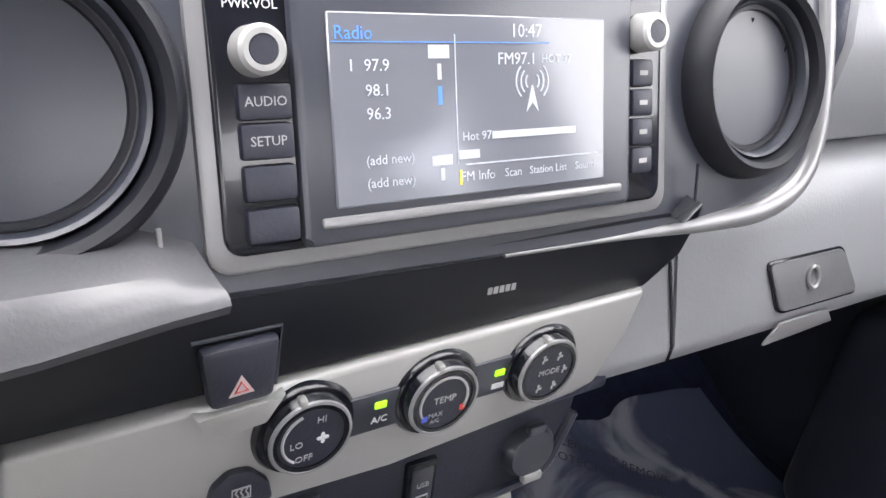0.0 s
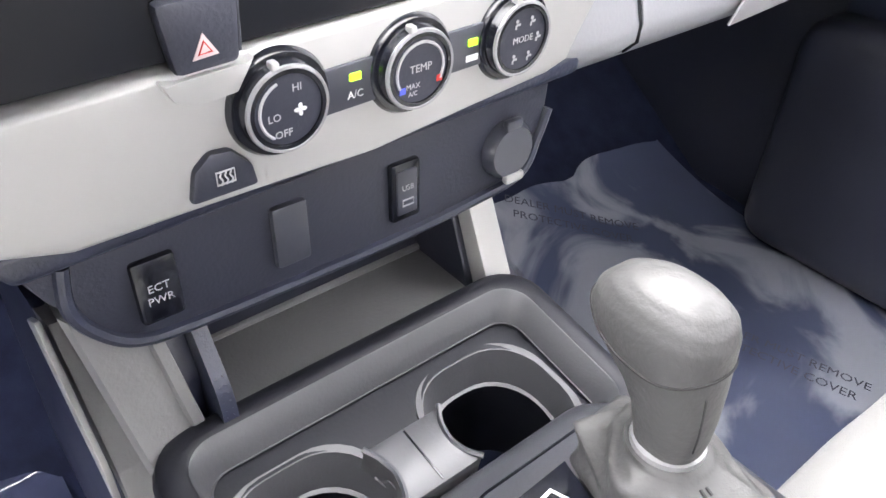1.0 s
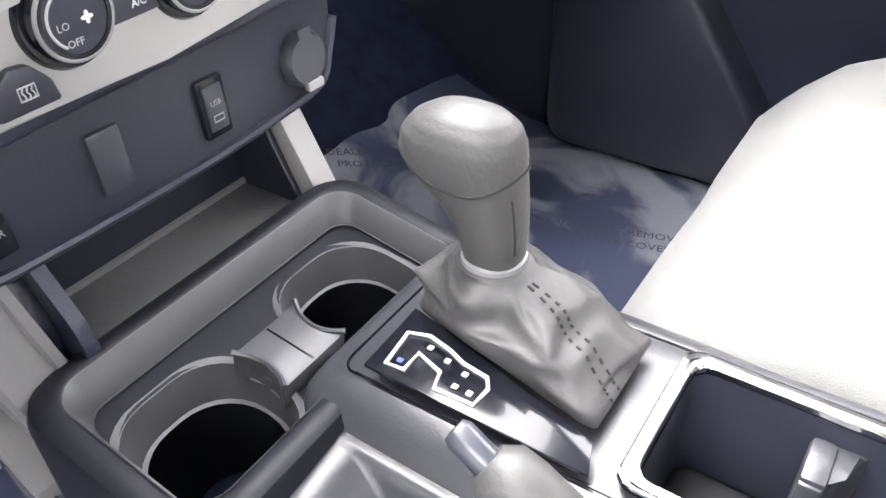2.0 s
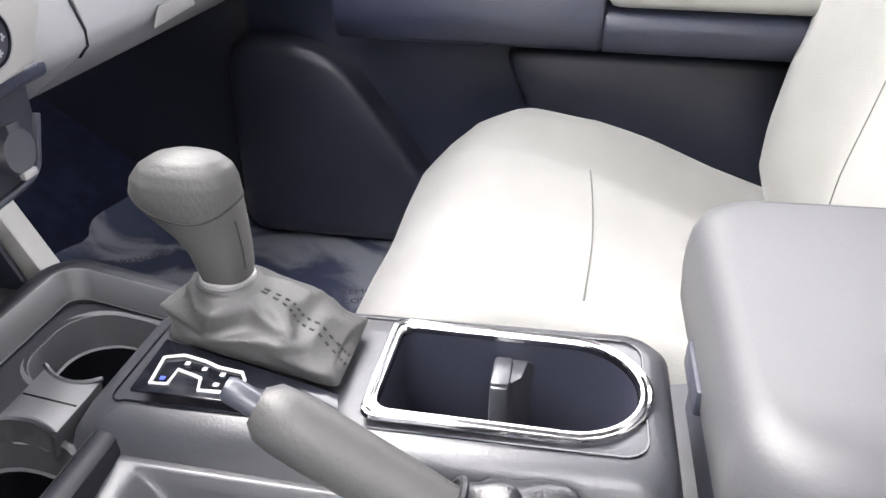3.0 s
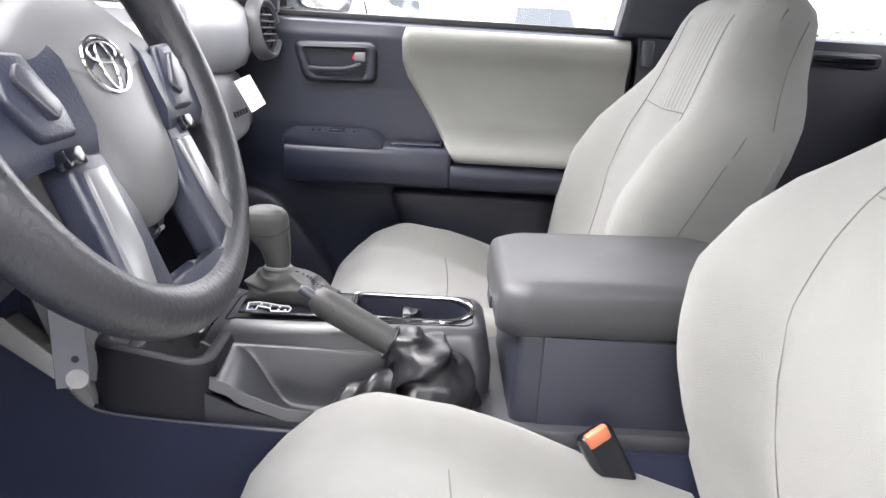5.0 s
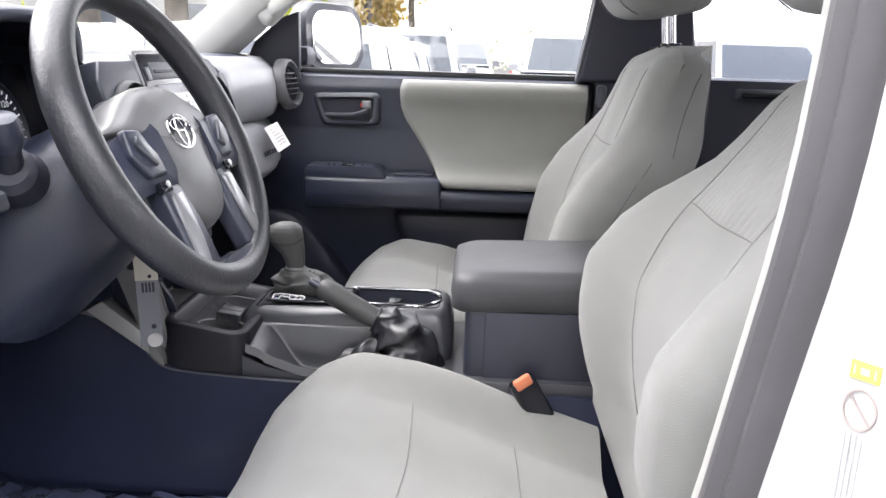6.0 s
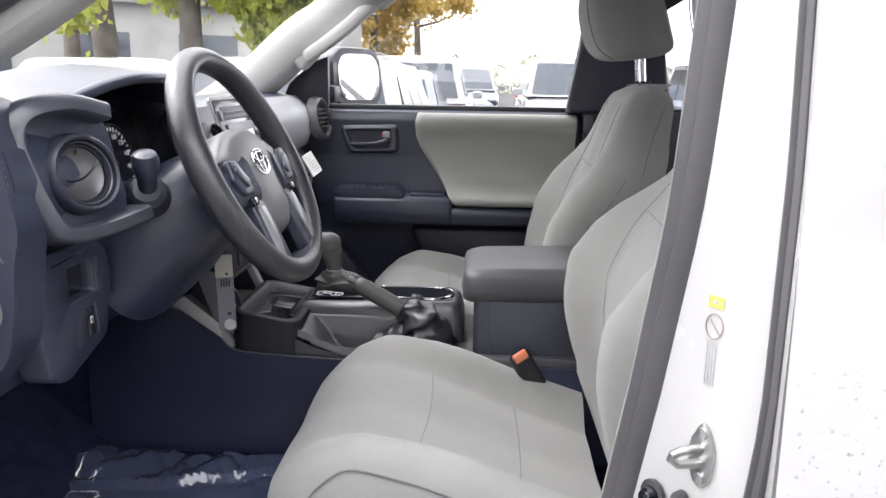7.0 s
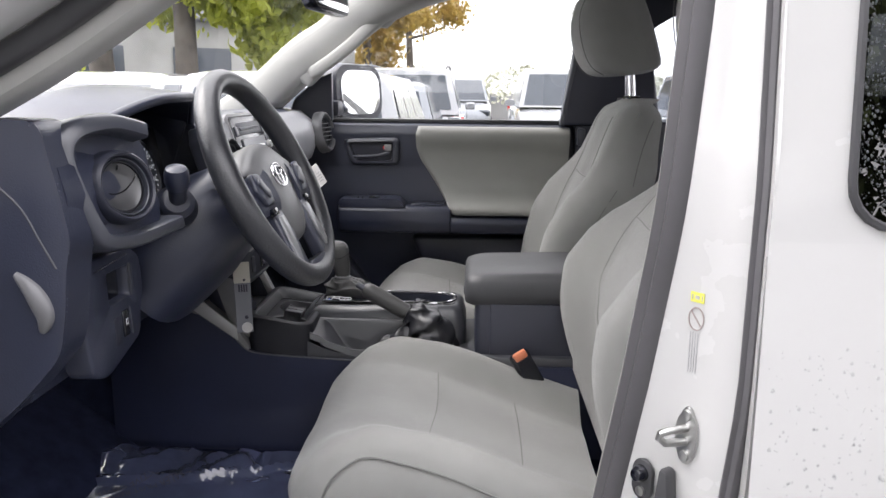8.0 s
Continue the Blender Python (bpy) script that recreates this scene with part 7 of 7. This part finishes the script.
        part("lamp_band", moved(box(0, -0.06, 0.045, 0.13, 0.05, 0.012, 0.004), basis((sx * (w - 0.13), -L * 0.487, belt * 0.84), (-1, 0, 0), (0, 0, 1)) @ Matrix.Rotation(radians(-25 * sx), 4, "Y")), PRINT, tail)
        part("head_light", moved(loft([[(a, z, h) for a, z in rrect(ww, hh, 0.04, 4)] for ww, hh, h in ((0.36, 0.16, -0.10), (0.36, 0.16, 0.0), (0.28, 0.11, 0.03))]), basis((sx * (w - 0.27), L * 0.470, belt * 0.66), (1, 0, 0), (0, 0.25, 1)) @ Matrix.Rotation(radians(22 * sx), 4, "Y") @ Matrix.Scale(-1, 4, (0, 0, 1))), CAR_GLASS, c)
        part("wing_mirror", moved(loft([[(a, z, h) for a, z in rrect(ww, hh, 0.045, 4)] for ww, hh, h in ((0.19, 0.13, -0.04), (0.20, 0.14, 0.0), (0.14, 0.10, 0.06))]), basis((sx * (w + 0.06), L * 0.185, belt + 0.05), (-1, 0, 0), (0, 0, 1)) @ Matrix.Scale(-1, 4, (0, 0, 1))), paint, c)
        part("door_seam", tube([(sx * w * 1.001, -L * 0.02, 0.36), (sx * w * 1.001, -L * 0.02, belt * 0.95)], 0.006, 5), RUBBER, c)
        part("sill_trim", box(sx * (w - 0.02), 0.0, 0.32, 0.06, L * 0.5, 0.12, 0.02), RUBBER, c)
        if rails:
            part("roof_rail", tube([(sx * w * 0.66, -L * 0.36, H - 0.01), (sx * w * 0.67, -L * 0.30, H + 0.045), (sx * w * 0.67, L * 0.02, H + 0.045), (sx * w * 0.66, L * 0.06, H)], 0.02, 8), RUBBER, c, "black roof rail")
        for yy in (-0.29 * L, 0.31 * L):
            wheel = part("wheel", moved(lathe([(0.0, -0.10), (0.20, -0.10), (0.33, -0.09), (0.34, 0.0), (0.33, 0.09), (0.20, 0.10), (0.0, 0.10)], 24), Matrix.Translation((sx * (w - 0.08), yy, 0.34)) @ Matrix.Rotation(radians(90), 4, "Y")), RUBBER, c)
            part("rim", moved(lathe([(0.0, -0.11), (0.20, -0.105), (0.21, 0.0), (0.20, 0.105), (0.0, 0.11)], 16), Matrix.Translation((sx * (w - 0.08), yy, 0.34)) @ Matrix.Rotation(radians(90), 4, "Y")), CAR_SILVER, wheel)
    part("grille", moved(prism(rrect(W * 0.50, 0.20, 0.05, 4), "z", -0.03, 0.02, 0.006), basis((0, L * 0.488, belt * 0.52), (-1, 0, 0), (0, 0, 1))), RUBBER, c)
    part("rear_bumper", moved(prism(rrect(W * 0.80, 0.16, 0.05, 4), "z", -0.03, 0.025, 0.008), basis((0, -L * 0.497, 0.48), (1, 0, 0), (0, 0, 1))), RUBBER, c)
    part("plate_bar", box(0, -L / 2 - 0.012, belt * 0.66, 0.32, 0.02, 0.12, 0.004), PRINT, c)
    c.matrix_world = pose(x, y, 0, 0, 0, yaw)
    return c


car("white parked hatchback with its tail to the truck", 5.1, 1.05, -90, CAR_WHITE, 4.3, 1.8, 1.54)
car("pale silver car in the parked row", 9.6, 1.1, -90, CAR_PALE, 4.2, 1.8, 1.52)
car("white sport utility car with dark tail glass", 13.2, 0.95, -90, CAR_WHITE, 4.7, 1.95, 1.78, rails=True)
car("white pickup far down the row", 25.0, 0.2, 90, CAR_PALE, 5.0, 1.9, 1.85)
car("white van facing the truck", 15.8, -1.95, 90, CAR_WHITE, 4.8, 1.95, 1.88)
car("white parked car beyond the rear window", 11.0, -4.3, 90, CAR_WHITE, 4.8, 1.9, 1.75)
car("pale sedan parked ahead of the truck", 6.6, 3.4, -90, CAR_WHITE, 4.8, 1.85, 1.56, suv=False)


def tree(label, x, y, h, r, mat, n, seed, crown_z, spread, lean=0.0):
    t = thing("tree", label, "tree", (x, y, 0), group="trees")
    q = random.Random(seed)
    main = curve_pts([(x, y, 0), (x + lean * 0.3, y, h * 0.25), (x + lean * 0.7, y + 0.1, h * 0.5), (x + lean, y, h * 0.85)], 5)
    bms = [tube(main, [r * (1 - 0.65 * k / (len(main) - 1)) for k in range(len(main))], 10)]
    for k in range(9):
        a, z = q.random() * 6.28, h * (0.35 + 0.5 * q.random())
        i = int(z / (h * 0.85) * (len(main) - 1))
        b = main[min(i, len(main) - 1)]
        ln = spread * (0.5 + 0.4 * q.random())
        e = b + Vector((math.cos(a) * ln, math.sin(a) * ln, ln * (0.2 + 0.6 * q.random())))
        bms.append(tube([b, b.lerp(e, 0.5) + Vector((0, 0, -0.1)), e], [r * 0.35, r * 0.22, r * 0.06], 6))
    part("trunk", joined(*bms), BARK, t)
    verts, faces = [], []
    centres = [Vector((x + lean, y, crown_z)) + Vector((q.gauss(0, 0.42) * spread, q.gauss(0, 0.42) * spread, q.gauss(0, 0.30) * spread)) for _ in range(26)]
    for k in range(n):
        c = q.choice(centres) + Vector((q.gauss(0, 0.28), q.gauss(0, 0.28), q.gauss(0, 0.22))) * (spread * 0.45)
        s = (0.06 + 0.07 * q.random()) * max(1.0, spread / 2.2)
        m = Euler((q.random() * 6, q.random() * 6, q.random() * 6)).to_matrix()
        b = len(verts)
        for p in ((-s, 0, 0), (0, -s * 0.55, 0.015), (s, 0, 0), (0, s * 0.55, 0.015)):
            verts.append(c + m @ Vector(p))
        faces.append((b, b + 1, b + 2, b + 3))
    me = bpy.data.meshes.new("crown")
    me.from_pydata([tuple(v) for v in verts], [], faces)
    me.materials.append(mat)
    ob = new("crown", me)
    ob.parent = t
    ob.matrix_parent_inverse = Matrix.Translation(t.location).inverted()
    return t


def from_door(az, d):
    """A place on the ground at a bearing from the doorway."""
    return -1.6 + d * math.cos(radians(az)), -0.12 + d * math.sin(radians(az))


tree("tall tree with grey trunk and yellow-green leaves", *from_door(20.0, 14), 10, 0.22, LEAF, 9000, 3, 3.6, 1.7, 0.2)
tree("tree with low hanging yellow-green leaves", *from_door(15.0, 15), 8, 0.10, LEAF, 12000, 9, 3.2, 1.6)
tree("bare leaning grey tree trunk", *from_door(25.0, 15), 11, 0.24, LEAF, 1500, 5, 7.5, 2.0, -1.0)
tree("slim grey tree trunk", *from_door(27.5, 15.5), 11, 0.16, LEAF, 2500, 6, 5.2, 2.0, 0.5)
tree("autumn tree with orange-yellow leaves", *from_door(7.5, 34), 11, 0.25, LEAF_Y, 16000, 11, 5.0, 3.4)
tree("autumn tree with thinning yellow leaves", *from_door(10.5, 30), 10, 0.22, LEAF_Y, 14000, 12, 4.6, 3.0)
tree("green and orange tree beyond the cars", *from_door(4.5, 44), 12, 0.25, LEAF_Y, 9000, 13, 6.0, 3.2)

for x, y, h, seed in ((-10.5, -11.5, 9.0, 31), (-12.5, -7.0, 10.5, 32), (-10.0, -3.5, 8.0, 33), (-12.0, -0.5, 10.0, 34), (-10.5, 3.5, 8.5, 35), (-12.5, 7.0, 10.0, 36), (-10.5, 11.0, 9.0, 37)):
    tree("broad green tree at the edge of the car park", x, y, h, 0.20, LEAF_DEEP, 11000, seed, h * 0.43, h * 0.36)

bx, by = from_door(26, 24)
wall = thing("far_building", "low grey building behind the trees", "building", (bx, by, 0))
part("wall", moved(box(0, 0, 1.6, 14, 4, 3.2, 0.05), Matrix.Translation((bx, by, 0)) @ Matrix.Rotation(radians(-62), 4, "Z")), CONCRETE, wall)
part("roof", moved(box(0, 0, 3.3, 14.6, 4.6, 0.3, 0.05), Matrix.Translation((bx, by, 0)) @ Matrix.Rotation(radians(-62), 4, "Z")), CONCRETE, wall)
for k in range(5):
    part("window", moved(box(-5.4 + 2.7 * k, -2.0, 1.9, 1.5, 0.08, 1.1, 0.02), Matrix.Translation((bx, by, 0)) @ Matrix.Rotation(radians(-62), 4, "Z")), CAR_GLASS, wall)


def far_woods():
    q = random.Random(21)
    verts, faces = [], []
    for k in range(42000):
        a = radians(q.uniform(-60, 130)) if k < 26000 else radians(q.uniform(8, 45))
        d = 75 + 14 * q.random()
        hgt = 2.2 + 1.5 * abs(noise.noise(Vector((a * 7, 0, 0)))) * 2 + 10.0 * smooth(0.16, 0.30, a)
        c = Vector((math.cos(a) * d, math.sin(a) * d, q.random() ** 0.7 * hgt))
        s = 0.12 + 0.2 * q.random()
        m = Euler((q.random() * 6, q.random() * 6, q.random() * 6)).to_matrix()
        b = len(verts)
        for p in ((-s, 0, 0), (0, -s * 0.7, 0), (s, 0, 0), (0, s * 0.7, 0)):
            verts.append(tuple(c + m @ Vector(p)))
        faces.append((b, b + 1, b + 2, b + 3))
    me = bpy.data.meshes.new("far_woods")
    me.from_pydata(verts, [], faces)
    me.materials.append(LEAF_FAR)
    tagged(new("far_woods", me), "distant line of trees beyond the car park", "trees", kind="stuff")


far_woods()
